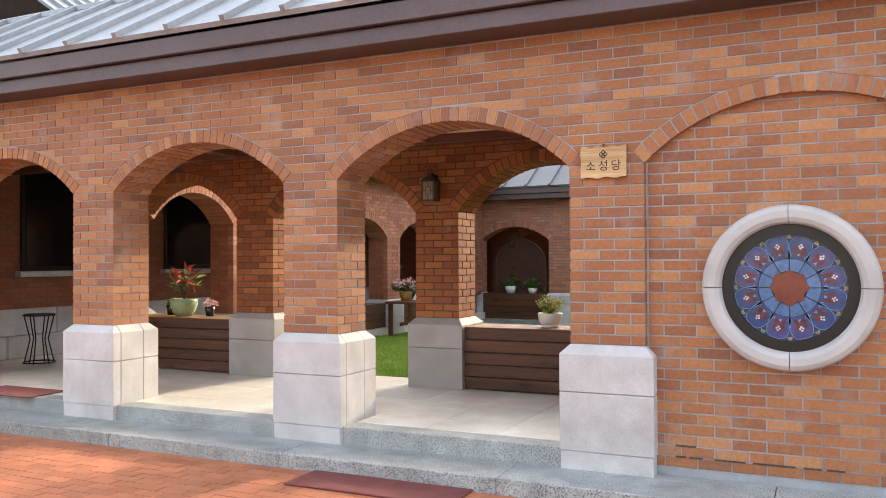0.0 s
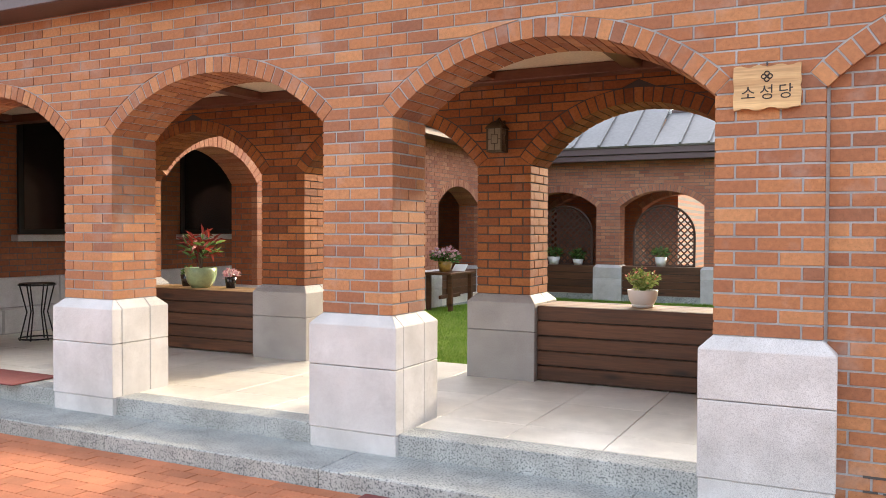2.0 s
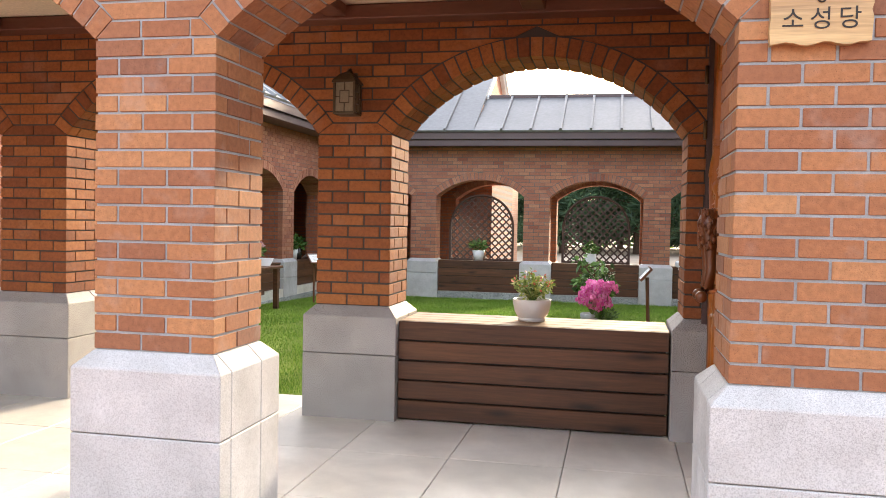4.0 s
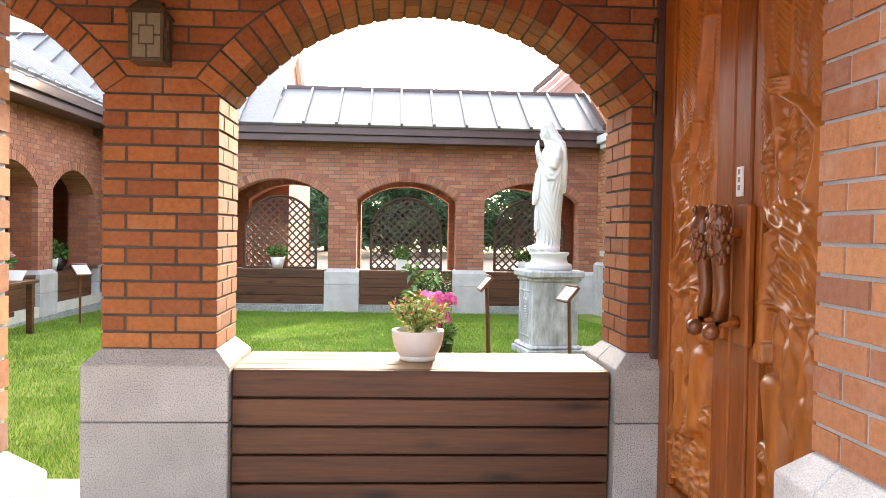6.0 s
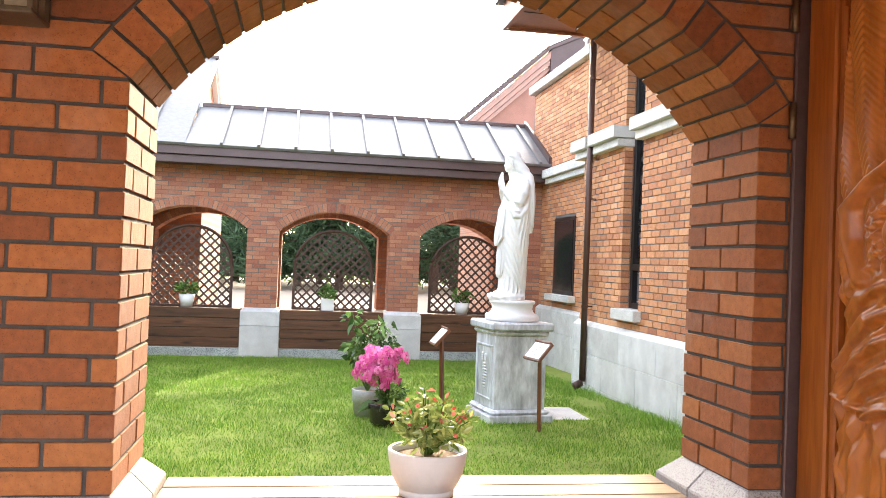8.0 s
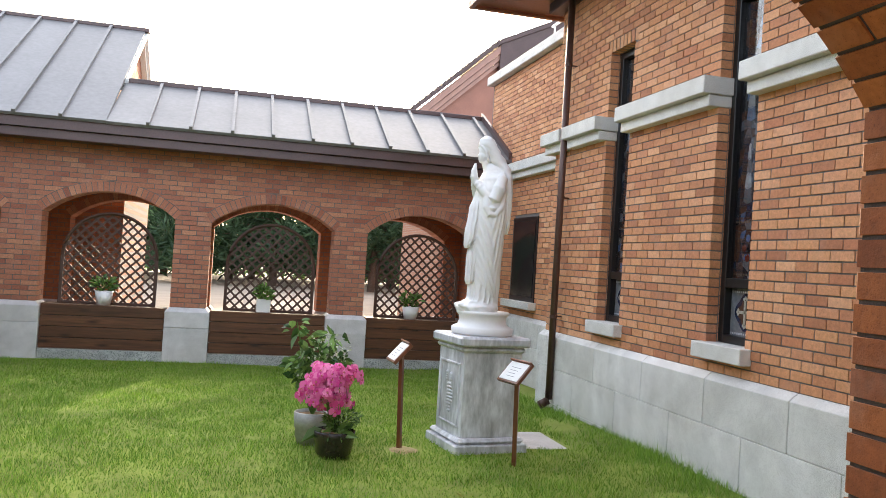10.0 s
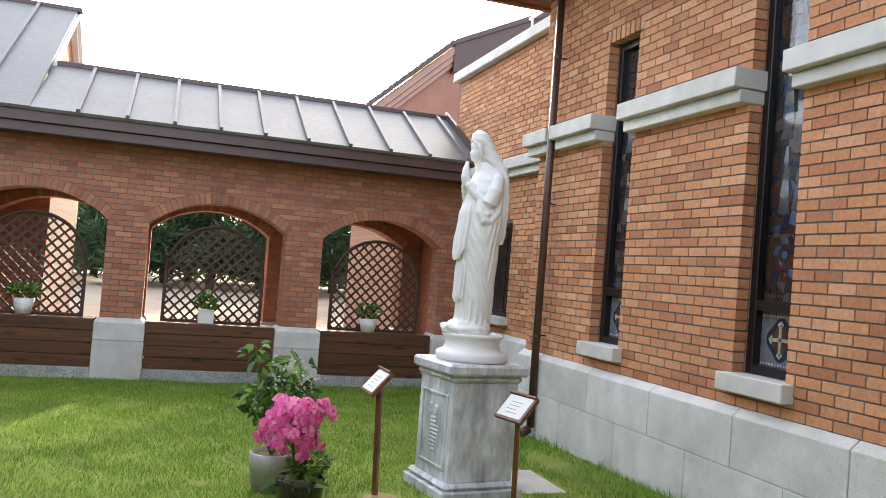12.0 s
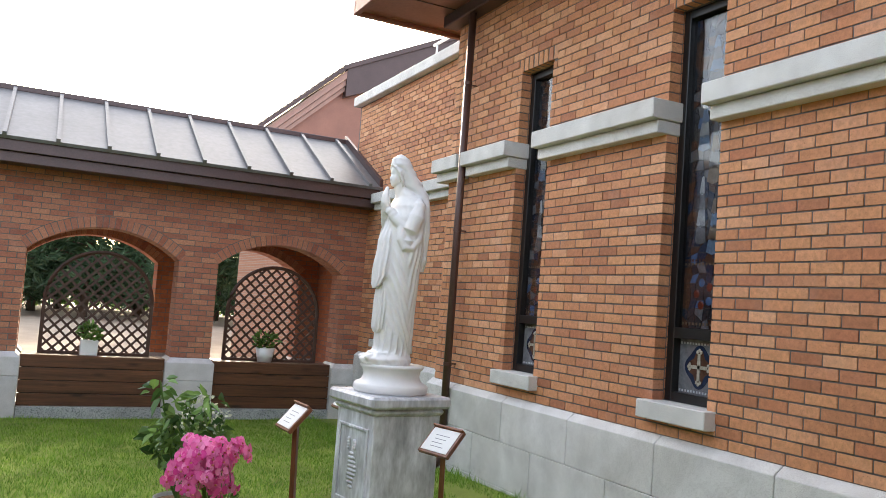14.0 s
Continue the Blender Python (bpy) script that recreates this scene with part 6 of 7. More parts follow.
door = thing("door_1", "varnished carved wooden double door, closed", "door", kind="structure")
part("door_frame", boxed(XD - 0.034, XD + 0.12, 1.938, 1.956, 0.127, 2.63, 0.004), M_FASCIA, door, "dark door rebate")
part("door_frame", boxed(XD - 0.02, XD + 0.12, 0.418, 0.47, 0.127, 2.63, 0.006), M_DOOR, door)
for li, (ya, yb) in enumerate(((1.208, 1.93), (0.472, 1.202))):
    leaf = part("door_leaf", boxed(XD + 0.03, XD + 0.07, ya, yb, 0.14, 2.62, 0.004), M_DOOR, door)
    pa, pb = (1.36, 1.775) if li == 0 else (0.57, 1.01)
    inner = ((pb + 0.03, yb - 0.003), (ya + 0.002, pa - 0.012)) if li == 0 else ((pb + 0.07, yb - 0.002), (ya + 0.003, pa - 0.012))
    for y0, y1 in inner:
        part("stile", boxed(XD - 0.006, XD + 0.03, y0, y1, 0.14, 2.62, 0.006), M_DOOR, leaf)
    for y0, y1 in ((pb + 0.003, inner[0][0] - 0.004), (pa - 0.01, pa - 0.001)):
        part("panel_moulding", boxed(XD + 0.002, XD + 0.03, y0, y1, 0.3, 2.46, 0.005), M_DOOR, leaf)
    part("bottom_rail", boxed(XD - 0.004, XD + 0.03, pa - 0.01, inner[0][0] - 0.002, 0.14, 0.3, 0.005), M_DOOR, leaf)
    bm = bmesh.new()
    ym, hw = (pa + pb) / 2, (pb - pa) / 2
    arc = [(ym + hw * math.cos(math.pi * k / 16), 2.12 + 0.11 * math.sin(math.pi * k / 16)) for k in range(17)]
    prism(bm, [(ym + hw + 0.002, 2.62)] + [(ym + hw + 0.002, 2.12)] + arc[1:-1] + [(ym - hw - 0.002, 2.12), (ym - hw - 0.002, 2.62)], XD - 0.003, XD + 0.03, lambda u, d, z: (d, u, z))
    part("top_rail", bm, M_DOOR, leaf, "arched top rail")
    NU, NT = 150, 640
    ul, tl = np.linspace(-1, 1, NU + 1), np.linspace(0, 1, NT + 1)
    U, T = np.meshgrid(ul, tl)
    Zp = 0.3 + 2.16 * T
    H = carving(U * 0.195, Zp + 0.06, 1 if li == 0 else -1)
    for _ in range(3):
        H[1:-1, 1:-1] = (H[1:-1, 1:-1] * 2 + H[:-2, 1:-1] + H[2:, 1:-1] + H[1:-1, :-2] + H[1:-1, 2:]) / 6
    H *= np.clip(np.minimum(np.minimum((1 - np.abs(U)) * 14, T * 40), (1 - T) * 40), 0, 1)
    co = np.stack([XD + 0.024 - 0.068 * H, pb + (pa - pb) * (U + 1) / 2, Zp], 2).reshape(-1, 3)
    quads = [(r * (NU + 1) + i, r * (NU + 1) + i + 1, (r + 1) * (NU + 1) + i + 1, (r + 1) * (NU + 1) + i) for r in range(NT) for i in range(NU)]
    me = bpy.data.meshes.new("carved_panel")
    me.from_pydata(co.tolist(), [], quads)
    bm = bmesh.new()
    bm.from_mesh(me)
    bpy.data.meshes.remove(me)
    part("carved_panel", bm, M_DOOR_CARVED, leaf, "deep relief carving of a winged robed form", smooth=True)
    if li == 0:
        for z in (0.34, 1.79, 2.09):
            bm = bmesh.new()
            tube(bm, [(XD - 0.042, 1.936, z), (XD - 0.042, 1.936, z + 0.1)], 0.011, 10)
            part("hinge", bm, M_BRASS, leaf, "brass hinge", smooth=True)
    yh = 1.215 if li == 0 else 1.078
    plate = part("pull_plate", boxed(XD - 0.03, XD + 0.0, yh - (0.0 if li == 0 else 0.045), yh + (0.085 if li == 0 else 0.05), 0.955, 1.4, 0.008), M_DOOR, leaf)
    bm = bmesh.new()
    tube(bm, [(XD - 0.085, yh + 0.01, 1.39), (XD - 0.1, yh + 0.012, 1.33), (XD - 0.09, yh + 0.012, 1.22), (XD - 0.085, yh, 1.12), (XD - 0.095, yh - 0.012, 1.04), (XD - 0.12, yh - 0.012, 1.005)], [0.028, 0.038, 0.027, 0.022, 0.022, 0.02], 14)
    g = random.Random(40 + li)
    for i in range(60):
        a, z = g.uniform(0, 6.28), g.uniform(1.22, 1.39)
        r = 0.027 + 0.01 * math.sin((z - 1.22) * 18)
        bmesh.ops.create_icosphere(bm, subdivisions=1, radius=g.uniform(0.008, 0.012), matrix=Matrix.Translation((XD - 0.095 + 0.95 * r * math.cos(a), yh + 0.012 + 0.95 * r * math.sin(a), z)) @ Matrix.Diagonal((1, 1, 1.8, 1)))
    part("pull_bar", bm, M_HANDLE, plate, "dark carved wooden door pull", smooth=True)
    bm = bmesh.new()
    bmesh.ops.create_uvsphere(bm, u_segments=16, v_segments=10, radius=0.027, matrix=Matrix.Translation((XD - 0.125, yh - 0.012, 1.0)))
    part("scroll_end", bm, M_HANDLE, plate, smooth=True)
    for z in (1.03, 1.31):
        bm = bmesh.new()
        tube(bm, [(XD - 0.02, yh + 0.012, z), (XD - 0.095, yh, z)], 0.018, 10)
        part("mount", bm, M_DOOR, plate, smooth=True)
tag_ = part("name_plate", boxed(XD - 0.014, XD - 0.007, 1.122, 1.165, 1.425, 1.52, 0.001), M_PAPER, door, "small white plate")
for i in range(3):
    part("text_bar", boxed(XD - 0.0155, XD - 0.014, 1.136, 1.151, 1.445 + i * 0.025, 1.462 + i * 0.025), M_INK, tag_)

# ---- wall lantern ----
def lantern(x, y, z):
    t = thing("wall_lantern", "bronze wall lantern with milky panes on the brick pier", "wall lamp", "wall lanterns", at=(x, y, z))
    part("back_plate", boxed(-0.03, 0.03, -0.012, 0.0, 0.04, 0.26, 0.004), M_BRONZE, t)
    bm = bmesh.new()
    tube(bm, [(0, -0.005, 0.24), (0, -0.06, 0.27), (0, -0.1, 0.25)], 0.01, 8)
    part("arm", bm, M_BRONZE, t)
    bm = bmesh.new()
    lathe(bm, [(0.105, 0.18), (0.098, 0.195), (0.05, 0.235), (0.012, 0.25)], 4, (0, -0.1, 0))
    bmesh.ops.transform(bm, matrix=Matrix.Translation((0, -0.1, 0)) @ pose(0, 0, 0, 0, 0, 45) @ Matrix.Translation((0, 0.1, 0)), verts=bm.verts)
    part("cap", bm, M_BRONZE, t)
    part("shade", boxed(-0.056, 0.056, -0.156, -0.044, 0.01, 0.18), M_LAMP_GLASS, t, "milky glass panes")
    part("bottom_plate", boxed(-0.066, 0.066, -0.166, -0.034, -0.002, 0.012, 0.003), M_BRONZE, t)
    for sx in (-0.06, 0.06):
        for sy in (-0.16, -0.04):
            part("corner_bar", boxed(sx - 0.006, sx + 0.006, sy - 0.006, sy + 0.006, 0.01, 0.185), M_BRONZE, t)
    for side in range(3):
        for q in ((-0.026, 0.026, 0.06, 0.066), (-0.026, 0.026, 0.13, 0.136), (-0.029, -0.0262, 0.06, 0.136), (0.0262, 0.029, 0.06, 0.136), (-0.056, -0.0292, 0.095, 0.101), (0.0292, 0.056, 0.095, 0.101), (-0.003, 0.003, 0.1362, 0.18), (-0.003, 0.003, 0.012, 0.0598)):
            bm = boxed(q[0], q[1], -0.0605, -0.056, q[2], q[3])
            bmesh.ops.transform(bm, matrix=Matrix.Translation((0, -0.1, 0)) @ pose(0, 0, 0, 0, 0, (0, 90, -90)[side]), verts=bm.verts)
            part("tracery_bar", bm, M_BRONZE, t)
    return t


ln = lantern(-1.925, 1.958, 1.93)
copy_thing(ln, pose(-7.99, 1.5, 1.95, 0, 0, 90))

# ---- carved wooden sign on the pier ----
sg = thing("wooden_sign", "pale wooden name board with burnt Korean letters on the brick pier", "sign", at=(0.236, -0.004, 1.985))
bm = bmesh.new()
poly = []
g = random.Random(5)
NS = 26
for i in range(NS + 1):
    poly.append((-0.148 + 0.296 * i / NS, 0.1 + 0.005 * math.sin(i * 0.8) + g.uniform(-0.0015, 0.0015)))
for k in ((0.146, 0.06), (0.15, 0.02), (0.144, 0.0), (0.15, -0.02), (0.147, -0.07)):
    poly.append(k)
for i in range(NS + 1):
    poly.append((0.146 - 0.292 * i / NS, -0.1 + 0.005 * math.sin(i * 0.6 + 1) + g.uniform(-0.0015, 0.0015)))
for k in ((-0.15, -0.06), (-0.146, -0.01), (-0.15, 0.05)):
    poly.append(k)
prism(bm, poly, -0.03, 0.0, lambda u, d, z: (u, d, z))
part("board", bm, M_SIGN, sg)
for i, (txt, x) in enumerate((("소", -0.082), ("성", 0.0), ("당", 0.082))):
    cu = bpy.data.curves.new("letter", "FONT")
    cu.body, cu.size, cu.align_x, cu.extrude = txt, 0.074, "CENTER", 0.001
    ob = new("letter", cu)
    dg = bpy.context.evaluated_depsgraph_get()
    me = bpy.data.meshes.new_from_object(ob.evaluated_get(dg))
    bpy.data.objects.remove(ob)
    me.materials.clear()
    me.materials.append(M_CARVED_INK)
    lt = new("letter", me)
    lt.parent = sg
    lt.matrix_basis = pose(x, -0.0312, -0.05, 90)
bm = bmesh.new()
for a in range(4):
    t = a * math.pi / 2
    cx, cz = 0.013 * math.cos(t), 0.05 + 0.013 * math.sin(t)
    ring = [(cx + 0.011 * math.cos(k * math.pi / 6), -0.0315, cz + 0.011 * math.sin(k * math.pi / 6)) for k in range(13)]
    tube(bm, ring, 0.003, 5)
part("cross_emblem", bm, M_CARVED_INK, sg)
bm = bmesh.new()
tube(bm, [(0, 0.0, 0.115), (0, -0.03, 0.112), (0, -0.03, 0.1)], 0.004, 6)
part("hook", bm, M_BLACK, sg)

# ---- round stained window ----
rose = thing("window_round", "round stained-glass window in a pale granite ring", "window", kind="structure", at=(1.33, 0.05, 1.185))


def arc_band(bm, r0, r1, t0, t1, y0, y1, n):
    for i in range(n):
        a, b = t0 + (t1 - t0) * i / n, t0 + (t1 - t0) * (i + 1) / n
        prism(bm, [(r0 * math.cos(a), r0 * math.sin(a)), (r1 * math.cos(a), r1 * math.sin(a)), (r1 * math.cos(b), r1 * math.sin(b)), (r0 * math.cos(b), r0 * math.sin(b))], y0, y1, lambda u, d, z: (u, d, z))


for k in range(4):
    bm = bmesh.new()
    n = 18
    prof = [(0.378, 0.0), (0.378, -0.06), (0.39, -0.085), (0.415, -0.1), (0.455, -0.1), (0.48, -0.085), (0.492, -0.06), (0.492, 0.0)]
    rings = []
    for i in range(n + 1):
        a = math.pi / 2 * k + 0.005 + (math.pi / 2 - 0.01) * i / n
        rings.append([bm.verts.new((r * math.cos(a), y, r * math.sin(a))) for r, y in prof])
    for a, b in zip(rings, rings[1:]):
        for i in range(len(prof)):
            bm.faces.new((a[i], a[(i + 1) % len(prof)], b[(i + 1) % len(prof)], b[i]))
    bm.faces.new(rings[0]), bm.faces.new(rings[-1][::-1])
    part("ring_stone", bm, M_GRANITE, rose, "pale granite ring segment", smooth=False)
bm = bmesh.new()
arc_band(bm, 0.315, 0.385, 0, 2 * math.pi, -0.035, 0.0, 48)
part("window_frame", bm, M_BLACK, rose, "black metal ring frame")
R_GLASS = 0.318
part("backing", lathe(bmesh.new(), [(R_GLASS, -0.002), (R_GLASS, 0.0)], 48), M_BLACK, rose).matrix_basis = pose(0, -0.002, 0, 90)
NPET = 12


def sector(r0, r1, t0, t1, y, n=5):
    bm = bmesh.new()
    pts = [(r1 * math.cos(t0 + (t1 - t0) * i / n), r1 * math.sin(t0 + (t1 - t0) * i / n)) for i in range(n + 1)]
    pts += [(r0 * math.cos(t1 - (t1 - t0) * i / n), r0 * math.sin(t1 - (t1 - t0) * i / n)) for i in range(n + 1)]
    prism(bm, pts, y, y + 0.002, lambda u, d, z: (u, d, z))
    return bm


for k in range(NPET):
    t0, t1 = 2 * math.pi * k / NPET, 2 * math.pi * (k + 1) / NPET
    part("pane", sector(0.176, R_GLASS, t0, t1, -0.008), (G_BLUE, G_VIOLET)[(k // 3) % 2], rose)
    part("pane", sector(0.1, 0.172, t0, t1, -0.008), G_PALE, rose)
    tm = (t0 + t1) / 2
    ca, sa = math.cos(tm), math.sin(tm)

    def place(r, s):
        return (r * ca - s * sa, r * sa + s * ca)

    bm = bmesh.new()
    petal = [place(0.176 + 0.134 * math.sin(math.pi / 2 * q) ** 0.9, sgn * 0.068 * math.sin(math.pi * min(1, 0.15 + 0.85 * (1 - abs(q - 0.45))) / 2) * math.cos(q * math.pi / 2) ** 0.35) for sgn, seq in ((1, [0, 0.2, 0.4, 0.6, 0.8, 0.95]), (-1, [0.95, 0.8, 0.6, 0.4, 0.2, 0])) for q in seq]
    prism(bm, petal, -0.011, -0.008, lambda u, d, z: (u, d, z))
    part("petal_pane", bm, (G_VIOLET, G_BLUE)[(k // 2) % 2], rose)
    bm = bmesh.new()
    tube(bm, [(*place(0.19, 0.07), -0.012)[0:1] + (-0.012,) + (place(0.19, 0.07)[1],)] + [(p[0], -0.012, p[1]) for p in petal] + [(place(0.19, -0.07)[0], -0.012, place(0.19, -0.07)[1])], 0.0028, 5)
    part("came", bm, G_ICE, rose, "pale petal outline")
    for r, s, mm, rad in ((0.205, 0.02, G_RED, 0.013), (0.205, -0.02, G_RED, 0.013), (0.222, 0.017, G_RED, 0.014), (0.222, -0.017, G_RED, 0.014), (0.242, 0.022, G_RED, 0.015), (0.242, -0.022, G_RED, 0.015), (0.2, 0.0, G_ICE, 0.012), (0.262, 0.0, G_WHITE, 0.0065), (0.25, 0.009, G_WHITE, 0.0065), (0.25, -0.009, G_WHITE, 0.0065), (0.24, 0.0, G_WHITE, 0.0065)):
        c = place(r, s)
        bm = bmesh.new()
        nn = 4 if mm is G_RED else 3 if mm is G_ICE else 7
        prism(bm, [(c[0] + rad * math.cos(tm + 2 * math.pi * i / nn), c[1] + rad * math.sin(tm + 2 * math.pi * i / nn)) for i in range(nn)], -0.0145, -0.0112, lambda u, d, z: (u, d, z))
        part("glass_piece", bm, mm, rose)
    bm = bmesh.new()
    c = (0.302 * math.cos(t0), 0.302 * math.sin(t0))
    prism(bm, [(c[0] + 0.02 * math.cos(t0 + 2.09 * i), c[1] + 0.02 * math.sin(t0 + 2.09 * i)) for i in range(3)], -0.0105, -0.0082, lambda u, d, z: (u, d, z))
    part("glass_piece", bm, G_YELLOW, rose)
    bm = bmesh.new()
    tube(bm, [(0.09 * math.cos(t0), -0.009, 0.09 * math.sin(t0)), (R_GLASS * math.cos(t0), -0.009, R_GLASS * math.sin(t0))], 0.0022, 5)
    part("lead", bm, M_LEAD, rose)
bm = bmesh.new()
prism(bm, [((0.1 + 0.008 * math.cos(8 * t) + 0.004 * math.sin(3 * t)) * math.cos(t), (0.1 + 0.008 * math.cos(8 * t) + 0.004 * math.sin(3 * t)) * math.sin(t)) for t in [2 * math.pi * i / 64 for i in range(64)]], -0.0135, -0.008, lambda u, d, z: (u, d, z))
part("centre_pane", bm, G_RED, rose, "deep red scalloped centre")

# ---- church windows ----
for wi, (a, b) in enumerate(WINS):
    w = thing("window_church_%d" % (wi + 1), "tall narrow stained-glass window in a black frame with a granite sill", "window", "church windows", "structure")
    part("window_sill", boxed(2.015, 2.36, a - 0.07, b + 0.055, 0.885, 0.998, 0.006), M_COPING, w)
    xf = XC + 0.13
    part("backing", boxed(xf + 0.045, xf + 0.06, a, b, 1.0, 3.56), M_BLACK, w)
    for q in ((a, a + 0.06, 1.0, 3.56), (b - 0.06, b, 1.0, 3.56), (a + 0.06, b - 0.06, 1.0, 1.06), (a + 0.06, b - 0.06, 1.4, 1.47), (a + 0.06, b - 0.06, 3.5, 3.56)):
        part("window_frame", boxed(xf - 0.03, xf + 0.045, *q, 0.004), M_BLACK, w)
    c = (a + b) / 2
    part("pane", boxed(xf + 0.03, xf + 0.034, a + 0.06, b - 0.06, 1.06, 1.4), G_GREY, w)
    bm = bmesh.new()
    nn = 40
    prism(bm, [(c + (0.115 + 0.012 * math.cos(4 * t)) * math.cos(t), 1.23 + (0.125 + 0.012 * math.cos(4 * t)) * math.sin(t)) for t in [2 * math.pi * i / nn for i in range(nn)]], xf + 0.026, xf + 0.03, lambda u, d, z: (d, u, z))
    part("roundel", bm, G_NIGHT, w)
    bm = bmesh.new()
    prism(bm, [(c + (0.085 + 0.018 * math.cos(4 * t)) * math.cos(t), 1.23 + (0.095 + 0.018 * math.cos(4 * t)) * math.sin(t)) for t in [2 * math.pi * i / nn for i in range(nn)]], xf + 0.0255, xf + 0.0262, lambda u, d, z: (d, u, z))
    part("roundel", bm, G_BROWN, w)
    bm = bmesh.new()
    for q in ((-0.011, 0.011, -0.085, 0.085), (-0.07, 0.07, -0.011, 0.011)):
        box(bm, xf + 0.019, xf + 0.0255, c + q[0], c + q[1], 1.23 + q[2], 1.23 + q[3])
    for u, z in ((0, 0.09), (0, -0.09), (0.075, 0), (-0.075, 0)):
        for k in range(3):
            t = math.atan2(z, u) + (k - 1) * 1.3
            bmesh.ops.create_icosphere(bm, subdivisions=1, radius=0.013, matrix=Matrix.Translation((xf + 0.022, c + u + 0.016 * math.cos(t), 1.23 + z + 0.016 * math.sin(t))) @ Matrix.Diagonal((0.3, 1, 1, 1)))
    part("cross", bm, G_CREAM, w, "white glass cross with lobed ends")
    for z in (1.075, 1.375):
        for i in range(14):
            u = a + 0.075 + i * (b - a - 0.15) / 13
            part("bead", boxed(xf + 0.027, xf + 0.03, u - 0.006, u + 0.006, z - 0.007, z + 0.007), G_WHITE, w)
    # the tall picture light: irregular pieces between leads
    g = random.Random(70 + wi)
    z = 1.47
    tones = [G_DARK, G_NIGHT, G_BROWN, G_DARK, G_DARK, G_BROWN, G_DARK, G_NIGHT, G_GREY]
    rows_ = 30
    us = [a + 0.06 + (b - a - 0.12) * i / 6 for i in range(7)]
    zg = [[1.47 + (3.5 - 1.47) * j / rows_ + (g.uniform(-0.025, 0.025) if 0 < j < rows_ else 0) for _ in us] for j in range(rows_ + 1)]
    ug = [[u + (g.uniform(-0.018, 0.018) if 0 < i < 6 else 0) for i, u in enumerate(us)] for j in range(rows_ + 1)]
    for j in range(rows_):
        for i in range(6):
            q = [(ug[j][i] + 0.003, zg[j][i] + 0.003), (ug[j][i + 1] - 0.003, zg[j][i + 1] + 0.003), (ug[j + 1][i + 1] - 0.003, zg[j + 1][i + 1] - 0.003), (ug[j + 1][i] + 0.003, zg[j + 1][i] - 0.003)]
            bm = bmesh.new()
            prism(bm, q, xf + 0.03, xf + 0.034, lambda u, d, z: (d, u, z))
            part("glass_piece", bm, G_PALE if g.random() < 0.03 else tones[g.randrange(9)], w)
    # pale draped shapes in the upper part, a patterned band below
    for u0, zb, ht, wd, mats_ in ((-0.06, 1.95, 0.34, 0.05, (G_ICE, G_TAN)), (0.05, 2.02, 0.42, 0.045, (G_GREY, G_WHITE)), (-0.04, 2.4, 0.4, 0.055, (G_TAN, G_GREY)), (0.06, 2.62, 0.36, 0.05, (G_ICE, G_WHITE)), (-0.02, 3.05, 0.3, 0.07, (G_GREY, G_ICE))):
        for j in range(4):
            z0, z1 = zb + ht * j / 4, zb + ht * (j + 1) / 4 - 0.004
            w0, w1 = wd * (1.05 - 0.2 * j), wd * (1.0 - 0.22 * (j + 1) + (0.1 if j == 3 else 0))
            sw = 0.012 * math.sin(3 * j + wi)
            bm = bmesh.new()
            prism(bm, [(c + u0 - w0 + sw, z0), (c + u0 + 0.1 * w0, z0 - 0.014), (c + u0 + w0 + sw, z0 + 0.006), (c + u0 + w1, z1), (c + u0, z1 + 0.01), (c + u0 - w1, z1)], xf + 0.026, xf + 0.0295, lambda u, d, z: (d, u, z))
            part("glass_piece", bm, mats_[j % 2], w)
    for i in range(12):
        u = a + 0.075 + i * (b - a - 0.15) / 11
        for z, mm in ((1.5, G_TAN), (1.88, G_TAN), (1.905, G_BROWN)):
            part("bead", boxed(xf + 0.027, xf + 0.03, u - 0.007, u + 0.007, z - 0.008, z + 0.008), mm, w)
    for k in range(5):
        bm = bmesh.new()
        t = 2 * math.pi * k / 5
        lathe(bm, [(0.028, 0.0), (0.02, 0.004)], 10)
        ob = part("glass_piece", bm, (G_RED, G_PALE)[k % 2], w)
        ob.matrix_basis = pose(xf + 0.0295, c + 0.06 * math.cos(t), 1.69 + 0.075 * math.sin(t), 0, -90)
    pn = part("glazing", boxed(xf + 0.012, xf + 0.015, a + 0.06, b - 0.06, 1.47, 3.5), M_DARK_PANE, w)
    glz = bpy.data.materials.get("clear_glazing")
    if not glz:
        glz, n, l, bs = nodes_of("clear_glazing")
        bs.inputs["Roughness"].default_value, bs.inputs["Transmission Weight"].default_value, bs.inputs["IOR"].default_value = 0.03, 1.0, 1.4
    pn.data.materials.clear()
    pn.data.materials.append(glz)
    pn.visible_shadow = False
w = thing("window_annexe", "dark screened window with a granite sill in the brick wall", "window", kind="structure")
part("window_frame", boxed(2.605, 2.63, 11.18, 12.16, 1.0, 2.16, 0.004), M_BLACK, w)
part("pane", boxed(2.598, 2.606, 11.24, 12.1, 1.06, 2.1), M_DARK_PANE, w)
part("window_sill", boxed(2.5, 2.62, 11.1, 12.24, 0.9, 0.998, 0.006), M_COPING, w)

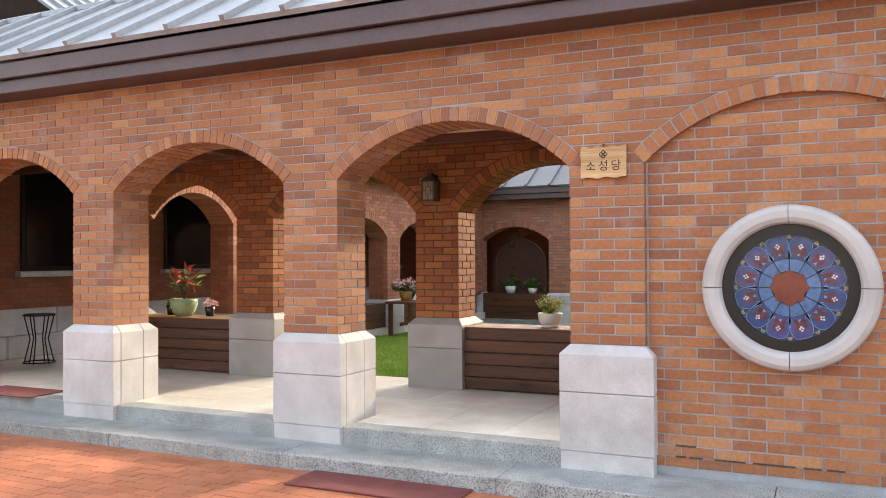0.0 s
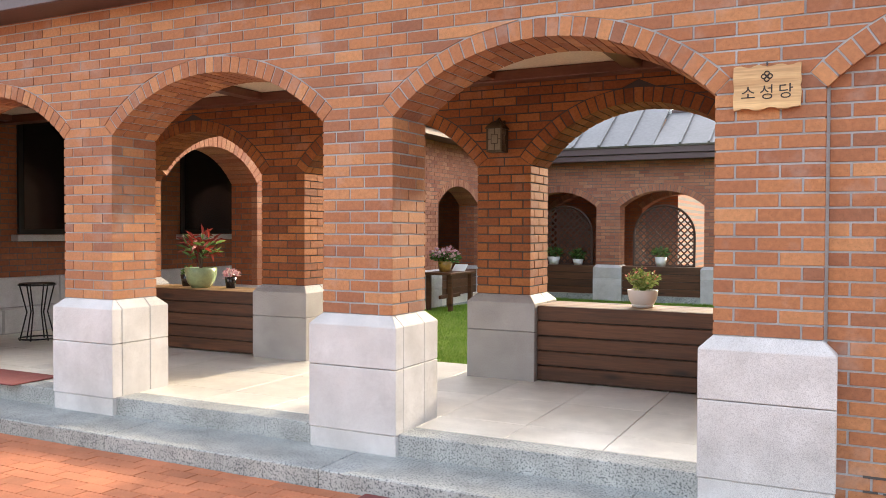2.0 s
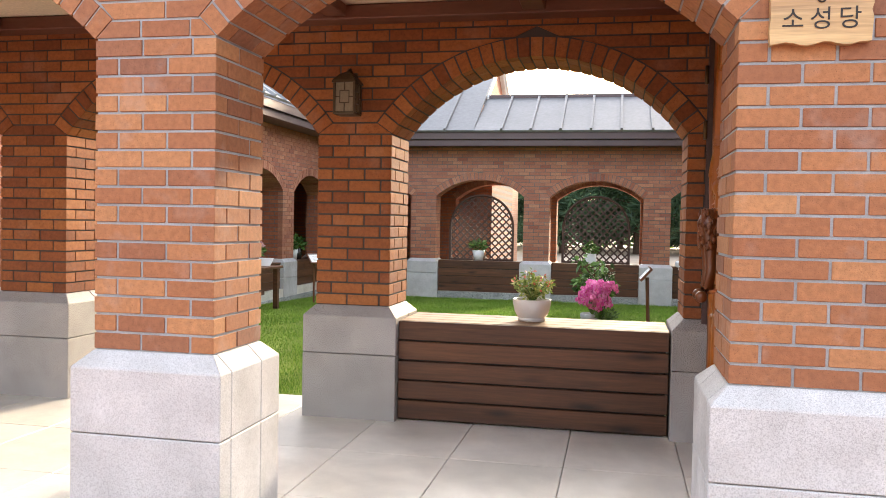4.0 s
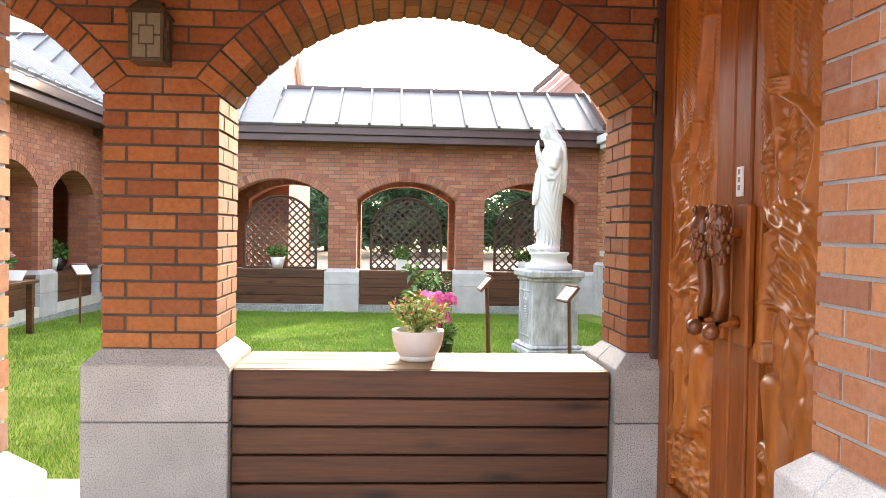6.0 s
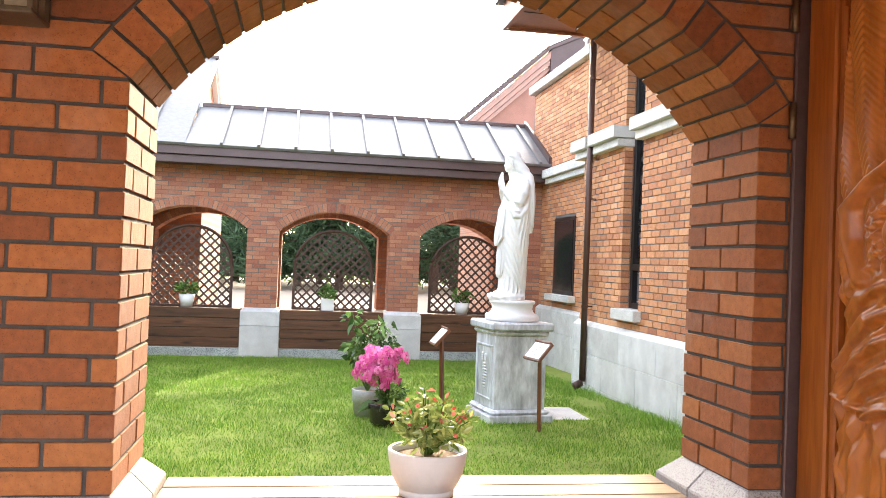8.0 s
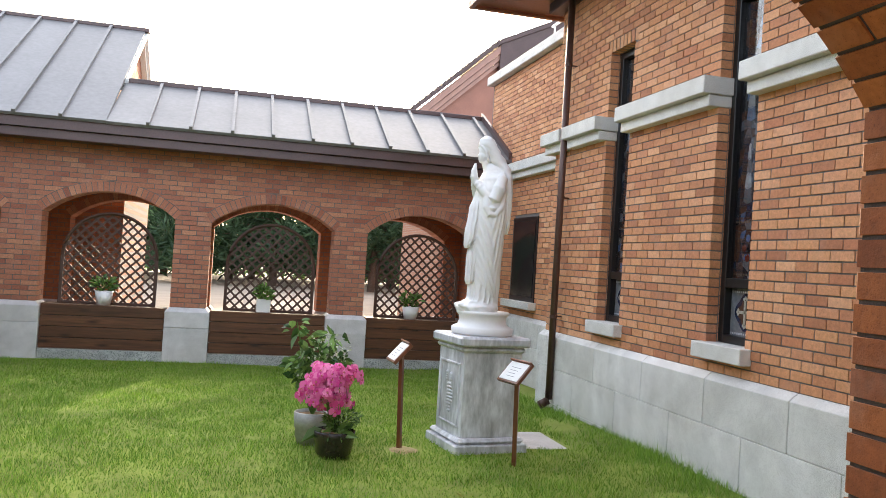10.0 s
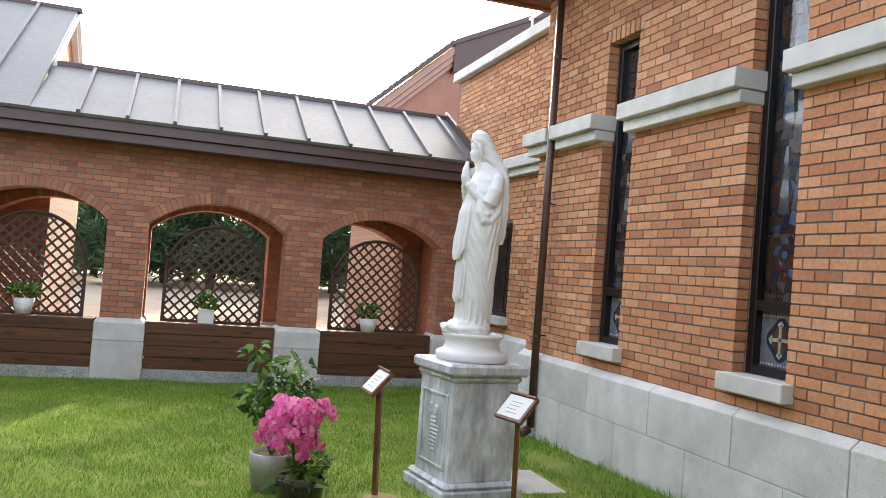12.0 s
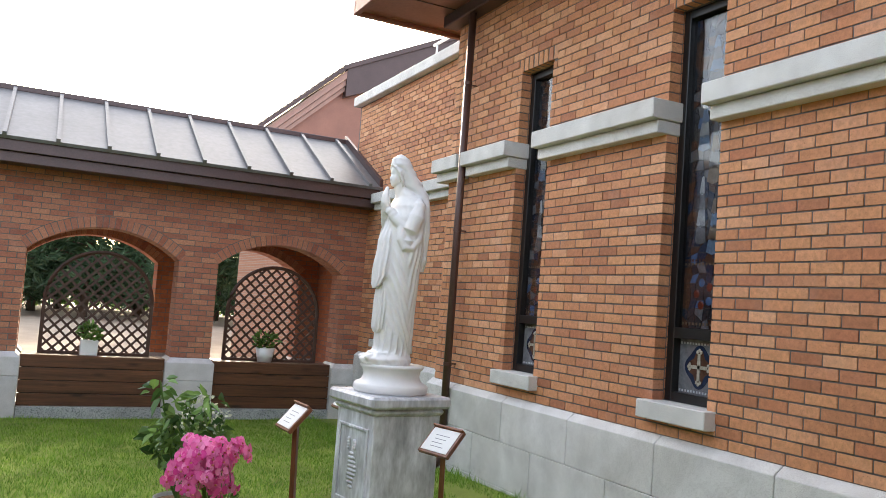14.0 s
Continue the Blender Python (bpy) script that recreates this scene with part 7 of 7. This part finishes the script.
# ---- beyond the cloister ----
hall = thing("parish_hall", "brick hall with a brown layered gable roof behind the cloister", "building")
F18 = lambda u, d, z: (-1.5 + (u + 1.5) * 1.6, 27.5 + d, 1.49 + (z - 1.49) * 1.6)
bm = bmesh.new()
prism(bm, [(3.3, 0.35), (11.0, 0.35), (11.0, 7.5), (5.0, 6.3), (3.3, 5.0)], 0.5, 6.0, F18)
part("wall", bm, M_WALL_X, hall)
for i, (o, th) in enumerate(((0.03, 0.17), (0.21, 0.13), (0.35, 0.1))):
    bm = bmesh.new()
    prism(bm, [(1.9, 4.42 - o), (3.84, 6.2 - o), (3.84, 6.2 - o - th), (1.9, 4.42 - o - th)], 0.07 * i, 5.0, F18)
    part("barge_board", bm, M_PALE_SOFFIT, hall)
bm = bmesh.new()
prism(bm, [(1.95, 4.05), (3.84, 5.78), (5.2, 5.9), (5.2, 3.9), (2.4, 3.9)], 0.3, 0.5, F18)
part("soffit", bm, M_SOFFIT, hall, "copper-brown soffit under the gable")
for k in range(16):
    u = 1.86 + 1.98 * (k + 0.5) / 16
    bm = bmesh.new()
    tube(bm, [F18(u, -0.12, 4.47 + (u - 1.85) * 0.905), F18(u, 0.5, 4.47 + (u - 1.85) * 0.905)], 0.085, 8)
    part("tile", bm, M_FASCIA, hall)
bm = bmesh.new()
prism(bm, [(3.84, 6.2), (9.5, 8.9), (9.5, 7.9), (3.84, 5.62)], -0.02, 0.3, F18)
part("eave_board", bm, M_FASCIA, hall)
bm = bmesh.new()
prism(bm, [(1.85, 4.5), (3.84, 6.3), (9.6, 9.05), (9.6, 8.9), (3.84, 6.2), (1.85, 4.4)], -0.1, 5.5, F18)
part("roof", bm, M_FASCIA, hall)
for x in (4.2, 6.2):
    t = part("window", boxed(x * 1.6 + 0.9, x * 1.6 + 2.1, 27.94, 28.02, 0.9, 3.2, 0.01), M_BLACK, hall)
    part("pane", boxed(x * 1.6 + 1.0, x * 1.6 + 2.0, 27.93, 27.938, 1.0, 3.1), M_DARK_PANE, t)
    t = part("window", boxed(x * 1.6 + 0.5, x * 1.6 + 1.7, 27.94, 28.02, 5.8, 7.1, 0.01), M_BLACK, hall)


def pine(x, y, h, seed):
    g = random.Random(seed)
    t = thing("pine_tree", "dark green pine tree beyond the far cloister", "tree", "pines behind the cloister", at=(x, y, -0.34))
    t.matrix_world = pose(x, y, -0.34) @ Matrix.Scale(1.42, 4)
    bm = bmesh.new()
    tube(bm, [(0, 0, 0), (g.uniform(-0.1, 0.1), 0.05, h * 0.4), (g.uniform(-0.2, 0.2), 0, h)], [0.17, 0.13, 0.03], 10)
    part("trunk", bm, M_BARK, t)
    bm, bl = bmesh.new(), bmesh.new()
    for i in range(34):
        z = h * (0.09 + 0.89 * i / 34)
        a = g.uniform(0, 6.283)
        L = (1 - i / 36) * h * 0.36 * g.uniform(0.6, 1.1) + 0.3
        e = Vector((L * math.cos(a), L * math.sin(a), z + g.uniform(-0.1, 0.35)))
        tube(bl, [(0, 0, z), tuple((Vector((0, 0, z)) + e) / 2 + Vector((0, 0, 0.08))), tuple(e)], [0.04, 0.03, 0.01], 5)
        for k in range(4):
            c = Vector((0, 0, z)).lerp(e, 0.4 + 0.22 * k)
            leaf_cloud(bm, 34, c, (0.5, 0.5, 0.3), 0.42, seed * 1000 + i * 7 + k, 0.1, 0.4)
    part("limb", bl, M_BARK, t)["kind"] = "stuff"
    part("crown", bm, M_PINE, t)["kind"] = "stuff"
    return t


g = random.Random(12)
for i in range(26):
    pine(-24 + 1.7 * i + g.uniform(-0.7, 0.7), 46 + 5 * (i % 3) + g.uniform(-1.5, 1.5), g.uniform(5.0, 6.2), 100 + i)


def brick_house(x0, x1, y0, wins):
    t = thing("brick_house", "pale orange brick house across the sandy yard", "house", "houses beyond the yard")
    part("wall", boxed(x0, x1, y0, y0 + 6, -0.34, 3.7), M_WALL_PALE, t)
    bm = bmesh.new()
    prism(bm, [(x0 - 0.3, 3.7), (x1 + 0.3, 3.7), (x1 - 0.6, 4.3), (x0 + 0.6, 4.3)], y0 - 0.3, y0 + 6.3, lambda u, d, z: (u, d, z))
    part("roof", bm, M_FASCIA, t, "brown metal roof")
    for x in wins:
        w_ = part("window", boxed(x, x + 0.9, y0 - 0.05, y0 + 0.02, 0.9, 2.6, 0.01), M_FASCIA, t)
        part("pane", boxed(x + 0.07, x + 0.83, y0 - 0.058, y0 - 0.052, 0.97, 2.53), M_DARK_PANE, w_)
        part("sill", boxed(x - 0.08, x + 0.98, y0 - 0.14, y0 + 0.02, 0.8, 0.898, 0.01), M_COPING, w_)


brick_house(-11.0, -3.75, 20.0, (-6.4, -8.6))
brick_house(3.75, 9.0, 20.0, (4.8, 6.9))
hedge = thing("hedge", "low dark clipped hedge along the far yard", "hedge", kind="")
bm = bmesh.new()
for i in range(96):
    leaf_cloud(bm, 90, (-26 + i * 0.5, 60.0, 0.7), (0.55, 0.5, 1.05), 0.36, 500 + i, 0.4)
part("foliage", bm, M_LEAF_BUSH, hedge)["kind"] = "stuff"
bm = bmesh.new()
for i in range(12):
    tube(bm, [(-25.8 + i * 4, 60, -0.34), (-25.8 + i * 4, 60, 0.2)], 0.04, 5)
part("stem", bm, M_BARK, hedge)["kind"] = "stuff"
